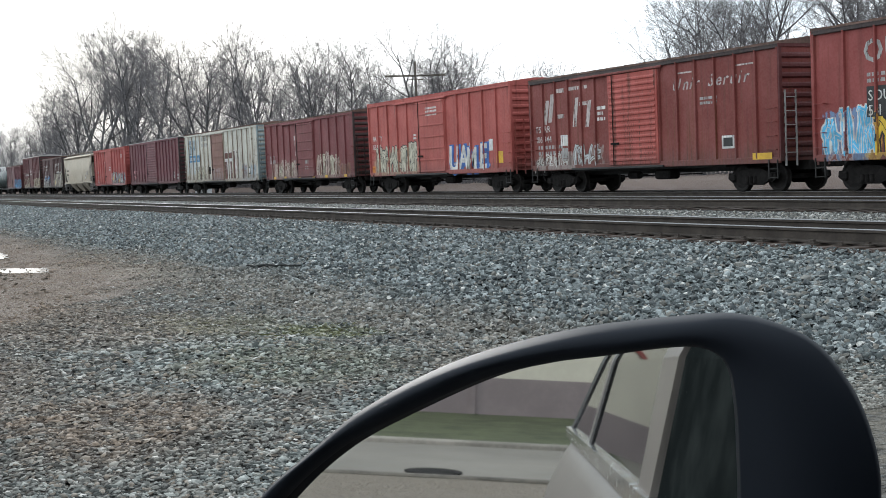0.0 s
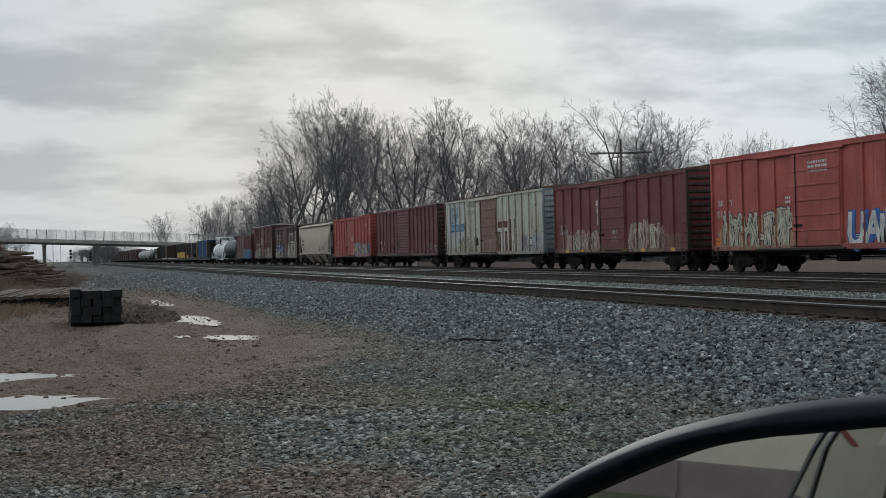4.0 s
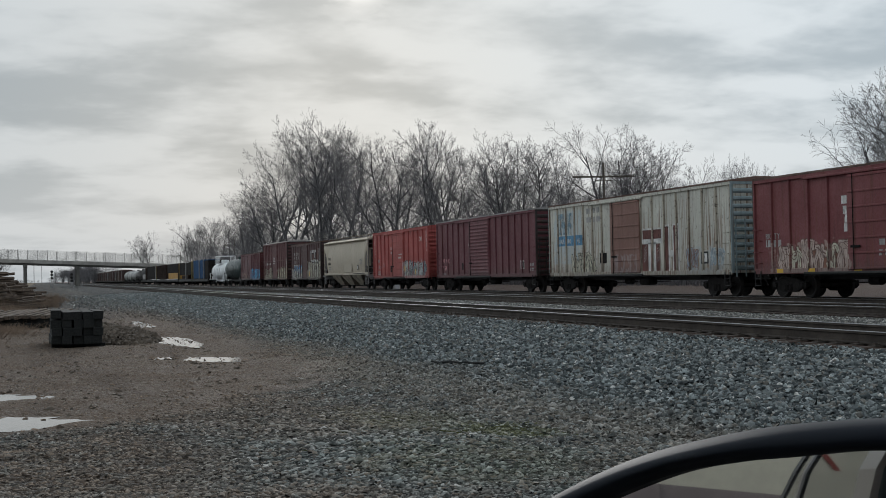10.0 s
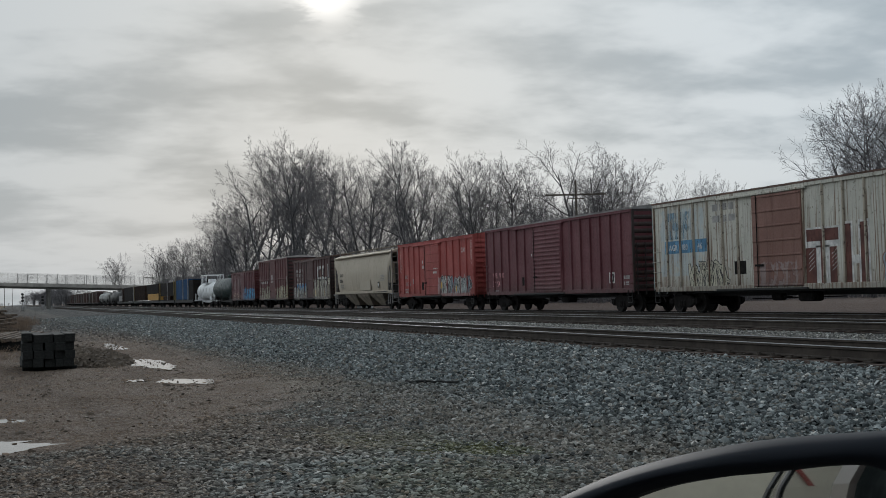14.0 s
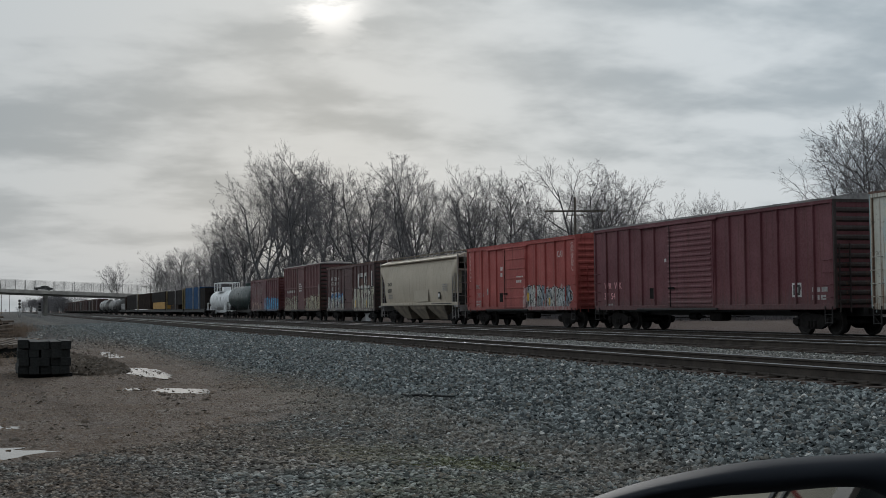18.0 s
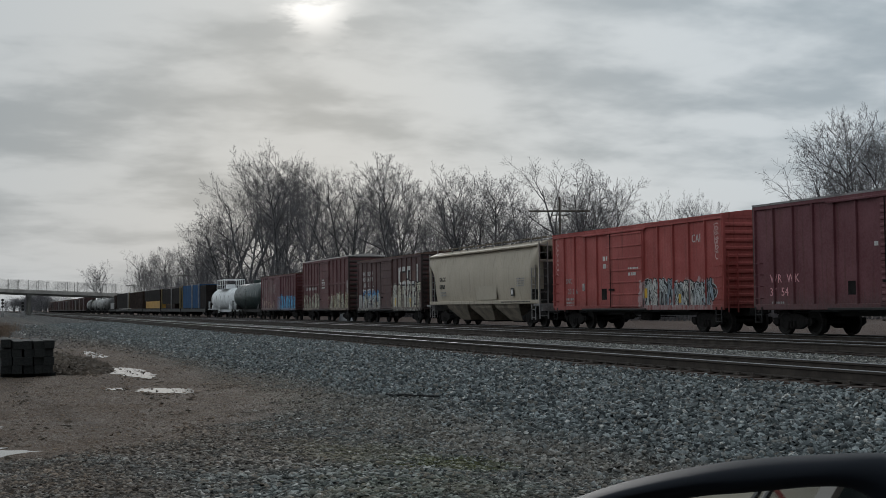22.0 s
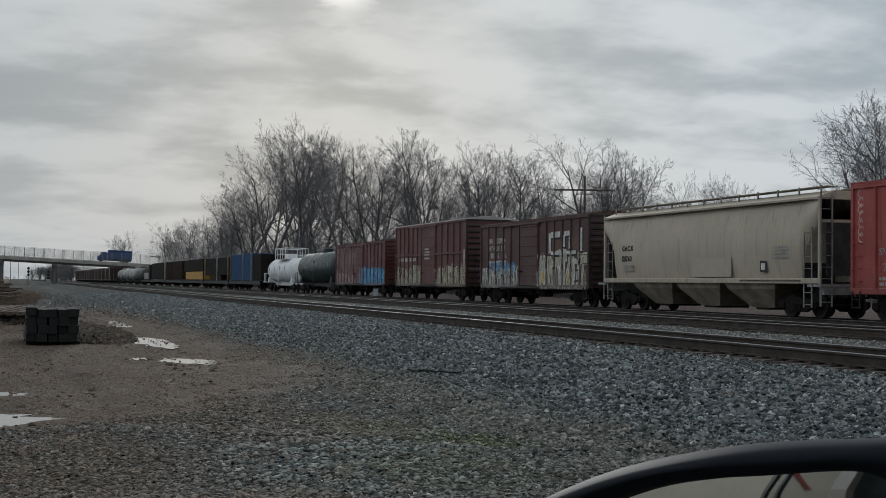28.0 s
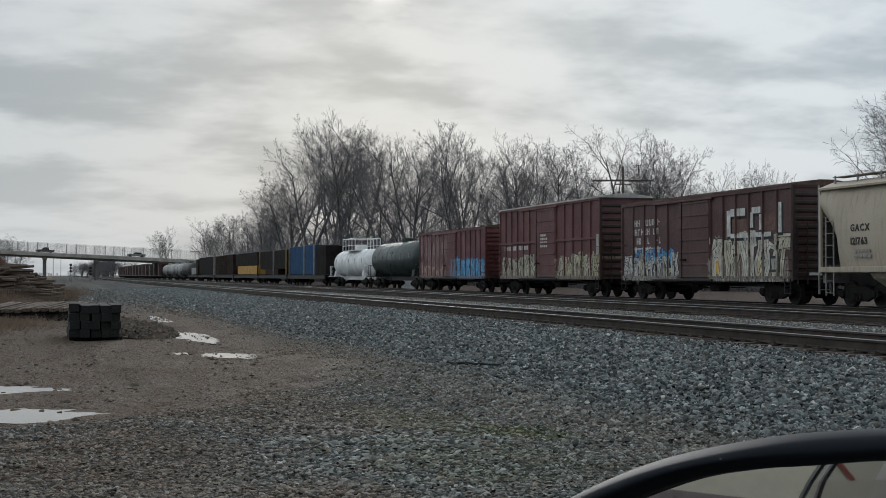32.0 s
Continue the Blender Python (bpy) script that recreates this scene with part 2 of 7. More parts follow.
def yard_masks(g):
    """Where the yard is worn to dirt, sandy, mossy or stained: soft masks shared by the ground and the stones on it."""
    x, y, z = g.split(g.pos)
    n1 = g.noise(g.pos, 0.22, 4.0, 0.55)
    n2 = g.noise(g.pos, 1.3, 5.0, 0.6)
    n4 = g.noise(g.pos, 4.5, 4.0, 0.65)
    xs = g.math("ADD", x, g.math("MULTIPLY", g.math("SUBTRACT", n1, 0.5), 3.0))
    edge = g.math("ADD", g.math("MULTIPLY", g.math("SUBTRACT", n2, 0.5), 3.0), g.math("MULTIPLY", g.math("SUBTRACT", n1, 0.5), 1.5))
    edge = g.math("ADD", edge, g.math("MULTIPLY", g.math("SUBTRACT", n4, 0.5), 2.2))
    ahead = g.math("MAXIMUM", g.math("SUBTRACT", -12.0, xs), 0.0001)
    right = g.math("MINIMUM", g.math("MULTIPLY", g.math("POWER", ahead, 0.42), 2.3), 5.6)
    right = g.math("SUBTRACT", right, g.math("ADD", edge, 0.5))
    d = g.ramp(g.math("SUBTRACT", right, y), -0.9, 1.4)
    dirt = g.math("MULTIPLY", g.ramp(g.math("ADD", x, g.math("MULTIPLY", edge, 0.8)), -11.9, -13.6), d)
    dirt = g.math("MULTIPLY", dirt, g.ramp(g.math("ADD", x, g.math("MULTIPLY", edge, 4.0)), -80.0, -38.0, 0.12, 1.0))
    seam = g.ramp(g.math("ABSOLUTE", g.math("SUBTRACT", g.math("ADD", y, g.math("MULTIPLY", edge, 0.7)), 5.0)), 1.5, 0.2)
    seam = g.math("MULTIPLY", g.math("MULTIPLY", seam, g.ramp(n4, 0.35, 0.6, 0.2, 0.85)), g.ramp(x, -30.0, -18.0, 0.3, 1.0))
    wob = g.join(g.math("ADD", x, g.math("MULTIPLY", edge, 0.8)), g.math("ADD", y, g.math("MULTIPLY", edge, 0.35)), 0.0)

    def patch(cx, cy, rx, ry):
        q = g.scaled(g.vmath("SUBTRACT", wob, (cx, cy, 0.0)), 1 / rx, 1 / ry, 0.0)
        return g.ramp(g.add("ShaderNodeVectorMath", "LENGTH", i0=q).outputs["Value"], 1.15, 0.45)

    # red soil shows through the thin gravel near the car, and moss grows in a hollow
    red = g.math("MAXIMUM", patch(-10.4, 0.4, 2.7, 1.5), g.math("MAXIMUM", patch(-7.6, 1.5, 1.7, 1.0), g.math("MULTIPLY", patch(-12.9, 2.4, 2.2, 1.8), 0.75)))
    red = g.math("MAXIMUM", red, g.math("MULTIPLY", g.ramp(y, 5.4, 3.4), g.ramp(n2, 0.42, 0.64, 0.05, 0.42)))
    red = g.math("MULTIPLY", red, g.ramp(n4, 0.32, 0.6, 0.45, 1.0))
    moss = g.math("MAXIMUM", patch(-11.1, 4.0, 0.75, 0.5), g.math("MULTIPLY", g.math("MAXIMUM", patch(-12.3, 3.5, 1.6, 0.8), patch(-9.3, 3.2, 1.6, 0.9)), 0.45))
    moss = g.math("MULTIPLY", moss, g.ramp(n4, 0.34, 0.56, 0.3, 1.0))
    return x, y, n1, n2, n4, dirt, seam, red, moss


def ground_material():
    """Ballast near the tracks, brown dirt on the wheel tracks, gravel and moss between."""
    m, g = material("gravel_and_dirt", 0.9, 0.0, 0.25)
    x, y, n1, n2, n4, near, sand, red, moss = yard_masks(g)
    n3 = g.noise(g.pos, 14.0, 4.0, 0.7)
    cell = g.add("ShaderNodeTexVoronoi", Vector=g.pos, Scale=17.0)
    cr = g.split(cell.outputs["Color"])[0]
    # base tone kept dark for the shade in gaps between the loose stones
    stone = g.mix(g.math("POWER", cr, 1.6), (0.02, 0.023, 0.025), (0.15, 0.16, 0.163))
    stone = g.mix(g.ramp(n2, 0.45, 0.7, 0, 0.35), stone, (0.15, 0.145, 0.125))
    # cell rims darkened: shade between stones put into the colour
    stone = g.mix(g.ramp(cell.outputs["Distance"], 0.25, 0.5, 0, 0.9), stone, (0.022, 0.022, 0.022))
    fine = g.add("ShaderNodeTexVoronoi", Vector=g.pos, Scale=38.0)
    fr = g.split(fine.outputs["Color"])[1]
    dirt = g.mix(n2, (0.062, 0.040, 0.027), (0.155, 0.102, 0.069))
    dirt = g.mix(g.ramp(n3, 0.5, 0.72, 0, 0.6), dirt, (0.155, 0.117, 0.088))
    dirt = g.mix(g.ramp(n4, 0.5, 0.66, 0, 0.6), dirt, (0.085, 0.058, 0.043))
    dirt = g.mix(g.ramp(fr, 0.6, 0.95, 0, 0.5), dirt, g.mix(g.ramp(fr, 0.75, 0.76), (0.085, 0.07, 0.06), (0.27, 0.245, 0.215)))
    # wheel tracks: long damp dark bands and drier pale ones
    band = g.noise(g.scaled(g.pos, 0.16, 1.5, 1.0), 1.0, 5.0, 0.62)
    dirt = g.mix(g.ramp(band, 0.5, 0.64, 0, 0.6), dirt, (0.072, 0.05, 0.036))
    dirt = g.mix(g.ramp(band, 0.44, 0.32, 0, 0.4), dirt, (0.16, 0.122, 0.092))
    far = g.ramp(g.math("ABSOLUTE", y), 29.5, 33.0)
    c = g.mix(near, stone, dirt)
    c = g.mix(g.math("MULTIPLY", sand, 0.7), c, (0.215, 0.19, 0.15))
    c = g.mix(g.math("MULTIPLY", red, 0.6), c, dirt)
    c = g.mix(g.math("MULTIPLY", moss, 0.5), c, (0.085, 0.085, 0.035))
    # grass and weeds away from the tracks
    weeds = g.mix(n2, (0.125, 0.088, 0.074), (0.19, 0.142, 0.12))
    c = g.mix(far, c, weeds)
    c = g.mix(g.ramp(y, -5.0, -8.0), c, g.mix(n3, (0.17, 0.14, 0.11), (0.26, 0.225, 0.18)))
    west = g.math("MULTIPLY", g.ramp(y, -1.5, -5.0), g.ramp(x, -22.0, -34.0))
    c = g.mix(west, c, g.mix(n2, (0.10, 0.075, 0.048), (0.17, 0.125, 0.08)))
    rut = g.noise(g.scaled(g.pos, 0.35, 2.2, 1.0), 1.6, 4.0, 0.6)
    hgt = g.math("ADD", g.math("MULTIPLY", cell.outputs["Distance"], -0.7), g.math("ADD", n3, g.math("ADD", g.math("MULTIPLY", n4, 1.6), g.math("MULTIPLY", rut, 1.5))))
    hgt = g.math("ADD", hgt, g.math("MULTIPLY", fine.outputs["Distance"], -0.35))
    finish(g, c, g.ramp(n2, 0.3, 0.7, 0.78, 0.97), g.bump(hgt, 1.0, 0.07))
    return m


def stones_material(name, lo, hi, warm):
    m, g = material(name, 0.8, 0.0, 0.3)
    x, y, n1, n2, n4, near, sand, red, moss = yard_masks(g)
    r = g.add("ShaderNodeNewGeometry").outputs["Random Per Island"]
    n = g.noise(g.pos, 60.0, 2.0, 0.6)
    r2 = g.math("FRACT", g.math("MULTIPLY", r, 17.3))
    r3 = g.math("FRACT", g.math("MULTIPLY", r, 7.7))
    c = g.mix(g.math("POWER", r, 2.0), lo, hi)
    c = g.mix(g.ramp(r3, 0.5, 0.9, 0, 0.25), c, (0.10, 0.125, 0.115))
    c = g.mix(g.ramp(r2, 0.78, 0.9, 0, 0.7), c, warm)
    c = g.mix(g.ramp(r2, 0.978, 0.980), c, (0.56, 0.55, 0.52))
    c = g.mix(g.ramp(n, 0.35, 0.65, 0, 0.3), c, (0.04, 0.04, 0.04))
    tan = g.mix(r, (0.10, 0.083, 0.066), (0.30, 0.26, 0.215))
    c = g.mix(g.math("MULTIPLY", sand, 0.75), c, tan)
    brown = g.mix(r, (0.055, 0.039, 0.029), (0.25, 0.18, 0.13))
    c = g.mix(g.math("MULTIPLY", g.math("MAXIMUM", red, near), 0.88), c, brown)
    c = g.mix(g.math("MULTIPLY", moss, 0.65), c, g.mix(r, (0.06, 0.066, 0.028), (0.21, 0.215, 0.11)))
    finish(g, c, 0.8)
    return m


GROUND = ground_material()
BALLAST = stones_material("ballast_stone", (0.034, 0.042, 0.045), (0.345, 0.38, 0.38), (0.18, 0.16, 0.135))
CESS = stones_material("dusty_track_stone", (0.09, 0.088, 0.08), (0.45, 0.44, 0.41), (0.26, 0.23, 0.19))
PEBBLE = stones_material("mixed_pebbles", (0.036, 0.044, 0.043), (0.37, 0.395, 0.375), (0.22, 0.175, 0.135))


def water():
    m, g = material("puddle_water", 0.06, 0.0, 0.6)
    n = g.noise(g.pos, 5.0, 3.0, 0.6)
    finish(g, g.mix(n, (0.035, 0.03, 0.024), (0.06, 0.05, 0.04)), g.ramp(n, 0.4, 0.7, 0.02, 0.06), g.bump(g.noise(g.scaled(g.pos, 1.2, 9.0, 1.0), 1.0, 3.0), 0.16, 0.01))
    g.bsdf.inputs["IOR"].default_value = 1.33
    return m


WATER = water()


# ---- mesh helpers ----
class Mesh:
    """Collects boxes, bars and strips of one part."""

    def __init__(self):
        self.v, self.f = [], []

    def quad_grid(self, rings, closed=True, caps=True):
        n = len(rings[0])
        b = len(self.v)
        for r in rings:
            self.v += [tuple(p) for p in r]
        for i in range(len(rings) - 1):
            for j in range(n if closed else n - 1):
                k = (j + 1) % n
                self.f.append((b + i * n + j, b + i * n + k, b + (i + 1) * n + k, b + (i + 1) * n + j))
        if caps:
            self.f.append(tuple(b + j for j in reversed(range(n))))
            self.f.append(tuple(b + (len(rings) - 1) * n + j for j in range(n)))
        return self

    def box(self, x0, x1, y0, y1, z0, z1, bev=0.0):
        e = min(bev, abs(x1 - x0) * 0.3, abs(y1 - y0) * 0.3, abs(z1 - z0) * 0.3)
        if e <= 0:
            r = lambda z: [(x0, y0, z), (x1, y0, z), (x1, y1, z), (x0, y1, z)]
            return self.quad_grid([r(z0), r(z1)])
        r = lambda z, q: [(x0 + q, y0, z), (x1 - q, y0, z), (x1, y0 + q, z), (x1, y1 - q, z), (x1 - q, y1, z), (x0 + q, y1, z), (x0, y1 - q, z), (x0, y0 + q, z)]
        s = lambda z: [(x0 + e, y0 + e, z), (x1 - e, y0 + e, z), (x1 - e, y0 + e, z), (x1 - e, y1 - e, z), (x1 - e, y1 - e, z), (x0 + e, y1 - e, z), (x0 + e, y1 - e, z), (x0 + e, y0 + e, z)]
        inner = lambda z: [(x0 + 2 * e, y0 + e, z), (x1 - 2 * e, y0 + e, z), (x1 - e, y0 + 2 * e, z), (x1 - e, y1 - 2 * e, z), (x1 - 2 * e, y1 - e, z), (x0 + 2 * e, y1 - e, z), (x0 + e, y1 - 2 * e, z), (x0 + e, y0 + 2 * e, z)]
        return self.quad_grid([inner(z0), r(z0 + e, e), r(z1 - e, e), inner(z1)])

    def tube(self, p0, p1, r0, r1=None, n=8, caps=True):
        p0, p1 = Vector(p0), Vector(p1)
        r1 = r0 if r1 is None else r1
        q = (p1 - p0).to_track_quat("Z", "Y")
        ring = lambda p, r: [p + q @ Vector((r * math.cos(2 * math.pi * i / n), r * math.sin(2 * math.pi * i / n), 0)) for i in range(n)]
        return self.quad_grid([ring(p0, r0), ring(p1, r1)], True, caps)

    def lathe(self, prof, axis="y", n=20, at=(0, 0, 0)):
        """prof: (along, radius) pairs turned about the axis."""
        rings = []
        for a, r in prof:
            ring = []
            for i in range(n):
                c, s = r * math.cos(2 * math.pi * i / n), r * math.sin(2 * math.pi * i / n)
                p = {"y": (c, a, s), "x": (a, c, s), "z": (c, s, a)}[axis]
                ring.append((p[0] + at[0], p[1] + at[1], p[2] + at[2]))
            rings.append(ring)
        return self.quad_grid(rings)

    def prism(self, poly, axis, a0, a1):
        """A flat outline pushed through along an axis."""
        mk = {"x": lambda u, v, a: (a, u, v), "y": lambda u, v, a: (u, a, v), "z": lambda u, v, a: (u, v, a)}[axis]
        return self.quad_grid([[mk(u, v, a0) for u, v in poly], [mk(u, v, a1) for u, v in poly]])

    def data(self, name, mat, smooth=False):
        me = bpy.data.meshes.new(name)
        me.from_pydata([tuple(p) for p in self.v], [], self.f)
        bm = bmesh.new()
        bm.from_mesh(me)
        bmesh.ops.recalc_face_normals(bm, faces=bm.faces)
        bm.to_mesh(me)
        bm.free()
        if smooth:
            me.polygons.foreach_set("use_smooth", [True] * len(me.polygons))
        me.materials.append(mat)
        return me


def part(name, mesh, mat, parent, label="", smooth=False, at=None):
    me = mesh if isinstance(mesh, bpy.types.Mesh) else mesh.data(name, mat, smooth)
    ob = new(name, me)
    ob.parent = parent
    if at is not None:
        ob.location = at
    if label:
        tagged(ob, label)
    return ob


def thing(name, label, category, at=(0, 0, 0), group="", kind="", rz=0.0):
    ob = new(name)
    ob.empty_display_size = 0.3
    ob.location = at
    ob.rotation_euler = (0, 0, rz)
    return tagged(ob, label, category, group, kind)


def lone(name, mesh, mat, label, category, kind="", smooth=False, group=""):
    me = mesh if isinstance(mesh, bpy.types.Mesh) else mesh.data(name, mat, smooth)
    return tagged(new(name, me), label, category, group, kind)


def lettering(body, size, mat, name="lettering", shear=0.0, bold=0.0, stretch=1.0):
    """Text of the built-in font as a flat plate that stands on the xz plane, facing -y, starting at x = 0."""
    cu = bpy.data.curves.new(name, "FONT")
    cu.body, cu.size, cu.extrude, cu.shear, cu.offset = body, size, 0.004, shear, bold
    cu.resolution_u = 2
    ob = bpy.data.objects.new(name, cu)
    scene.collection.objects.link(ob)
    bpy.context.view_layer.update()
    me = bpy.data.meshes.new_from_object(ob.evaluated_get(bpy.context.evaluated_depsgraph_get()))
    bpy.data.objects.remove(ob)
    bpy.data.curves.remove(cu)
    me.transform(Matrix.Diagonal((stretch, 1, 1, 1)))
    me.transform(Euler((math.pi / 2, 0, 0)).to_matrix().to_4x4())
    me.materials.clear()
    me.materials.append(mat)
    return me


# ---- ground ----


PUDDLES = ((-17.15, -1.25, 0.85, 1.2), (-13.95, -0.75, 0.72, 1.3), (-30.4, 3.1, 2.7, 0.45), (-23.3, 3.1, 1.05, 0.52), (-43.0, 3.25, 3.6, 0.25), (-24.1, 2.2, 0.36, 0.25), (-11.5, -0.86, 0.2, 0.55))


def ground_z(x, y):
    """The lie of the land: a flat yard, the ballast shoulder, the trackbed and the ditch behind."""
    ks = np.array([-3000, -60, 5.7, 6.9, 11.0, 11.66, 11.95, 14.2, 16.6, 19.4, 21.6, 24.0, 26.2, 29.0, 31.0, 34.0, 60.0, 3000])
    zs = np.array([-0.25, -0.25, -0.25, -0.21, -0.115, -0.085, -0.11, -0.10, -0.14, -0.07, -0.06, -0.2, -0.17, -0.17, -0.28, 0.25, 0.1, 0.0])
    z = np.interp(y, ks, zs)
    rough = 0.028 * np.sin(x * 0.9 + 1.3 * np.sin(y * 0.7)) * np.sin(y * 1.1 + 0.8 * np.sin(x * 0.43)) + 0.012 * np.sin(x * 3.1 + y * 2.3) * np.sin(y * 3.7 - x * 1.9)
    flat = np.clip((5.9 - y) / 2.0, 0, 1) * np.clip((y + 9.0) / 2.0, 0.0, 1)
    basin = 0.0
    for cx, cy, rx, ry in PUDDLES:
        q = ((x - cx) / (rx * 1.5)) ** 2 + ((y - cy) / (ry * 1.5)) ** 2
        basin = basin + np.exp(-q * q)
    return z + rough * (0.35 + 0.65 * flat) * (1 - 0.7 * np.minimum(basin, 1)) - 0.02 * basin


def make_ground():
    xs = np.unique(np.concatenate([np.linspace(-4000, -700, 20), np.linspace(-700, -130, 70), np.linspace(-130, -45, 110), np.linspace(-45, 4, 200), np.linspace(4, 60, 30), np.linspace(60, 900, 12)]))
    ys = np.unique(np.concatenate([np.linspace(-2500, -60, 12), np.linspace(-60, -8, 30), np.linspace(-8, 12, 90), np.linspace(12, 36, 60), np.linspace(36, 90, 14), np.linspace(90, 2500, 12)]))
    X, Y = np.meshgrid(xs, ys)
    Z = ground_z(X, Y)
    nx, ny = len(xs), len(ys)
    v = np.stack([X, Y, Z], -1).reshape(-1, 3)
    i = (np.arange(ny - 1)[:, None] * nx + np.arange(nx - 1)[None]).ravel()
    f = np.stack([i, i + 1, i + nx + 1, i + nx], 1)
    me = bpy.data.meshes.new("ground")
    me.from_pydata(v.tolist(), [], f.tolist())
    me.polygons.foreach_set("use_smooth", [True] * len(me.polygons))
    me.materials.append(GROUND)
    return tagged(new("ground", me), "gravel and brown dirt yard beside railway ballast", "ground", kind="structure")


make_ground()


def scatter_stones(name, pts, sizes, mat, label, flat=0.6, seed=3, tip=0.4):
    """Angular broken stones: a small crooked top face on a wider four-cornered foot, tipped at random."""
    rng = np.random.default_rng(seed)
    n = len(pts)
    k = np.arange(4) * np.pi / 2
    foot = np.stack([np.cos(k), np.sin(k), np.full(4, -0.7)], 1)
    top = np.stack([0.72 * np.cos(k + 0.4), 0.72 * np.sin(k + 0.4), np.full(4, 0.75)], 1)
    v = np.concatenate([foot, top])[None] + rng.uniform(-0.36, 0.36, (n, 8, 3))
    v *= np.stack([rng.uniform(0.8, 1.6, n), rng.uniform(0.55, 1.05, n), rng.uniform(0.6, 1.1, n)], 1)[:, None] * np.array([1, 1, flat])
    a = rng.uniform(0, 2 * np.pi, n)
    tx, ty = rng.normal(0, tip, n), rng.normal(0, tip, n)
    c, s = np.cos(tx)[:, None], np.sin(tx)[:, None]
    x, y, z = v[..., 0], v[..., 1], v[..., 2]
    c0, s0 = np.cos(a)[:, None], np.sin(a)[:, None]
    x, y = x * c0 - y * s0, x * s0 + y * c0
    y, z = y * c - z * s, y * s + z * c
    c, s = np.cos(ty)[:, None], np.sin(ty)[:, None]
    x, z = x * c - z * s, x * s + z * c
    v = np.stack([x, y, z], -1) * (sizes[:, None, None] / 2)
    v += pts[:, None, :]
    quad = np.array([(0, 1, 5, 4), (1, 2, 6, 5), (2, 3, 7, 6), (3, 0, 4, 7), (4, 5, 6, 7)])
    f = (quad[None] + (np.arange(n) * 8)[:, None, None]).reshape(-1, 4)
    me = bpy.data.meshes.new(name)
    me.vertices.add(n * 8)
    me.vertices.foreach_set("co", v.reshape(-1).astype(np.float32))
    me.loops.add(len(f) * 4)
    me.loops.foreach_set("vertex_index", f.reshape(-1).astype(np.int32))
    me.polygons.add(len(f))
    me.polygons.foreach_set("loop_start", (np.arange(len(f)) * 4).astype(np.int32))
    me.update(calc_edges=True)
    me.materials.append(mat)
    return tagged(new(name, me), label, "gravel", kind="stuff")


def dirt_edge(x):
    return np.minimum(2.3 * np.maximum(-12.0 - x, 0.0) ** 0.42 - 0.5, 5.4)


def in_puddle(x, y):
    wet = np.zeros(len(x), bool)
    for cx, cy, rx, ry in PUDDLES:
        wet |= ((x - cx) / rx) ** 2 + ((y - cy) / ry) ** 2 < 1.15
    return wet


CLOD = plain("dried_mud", (0.165, 0.118, 0.086), 0.95, 0.0, 0.4, 3.0)


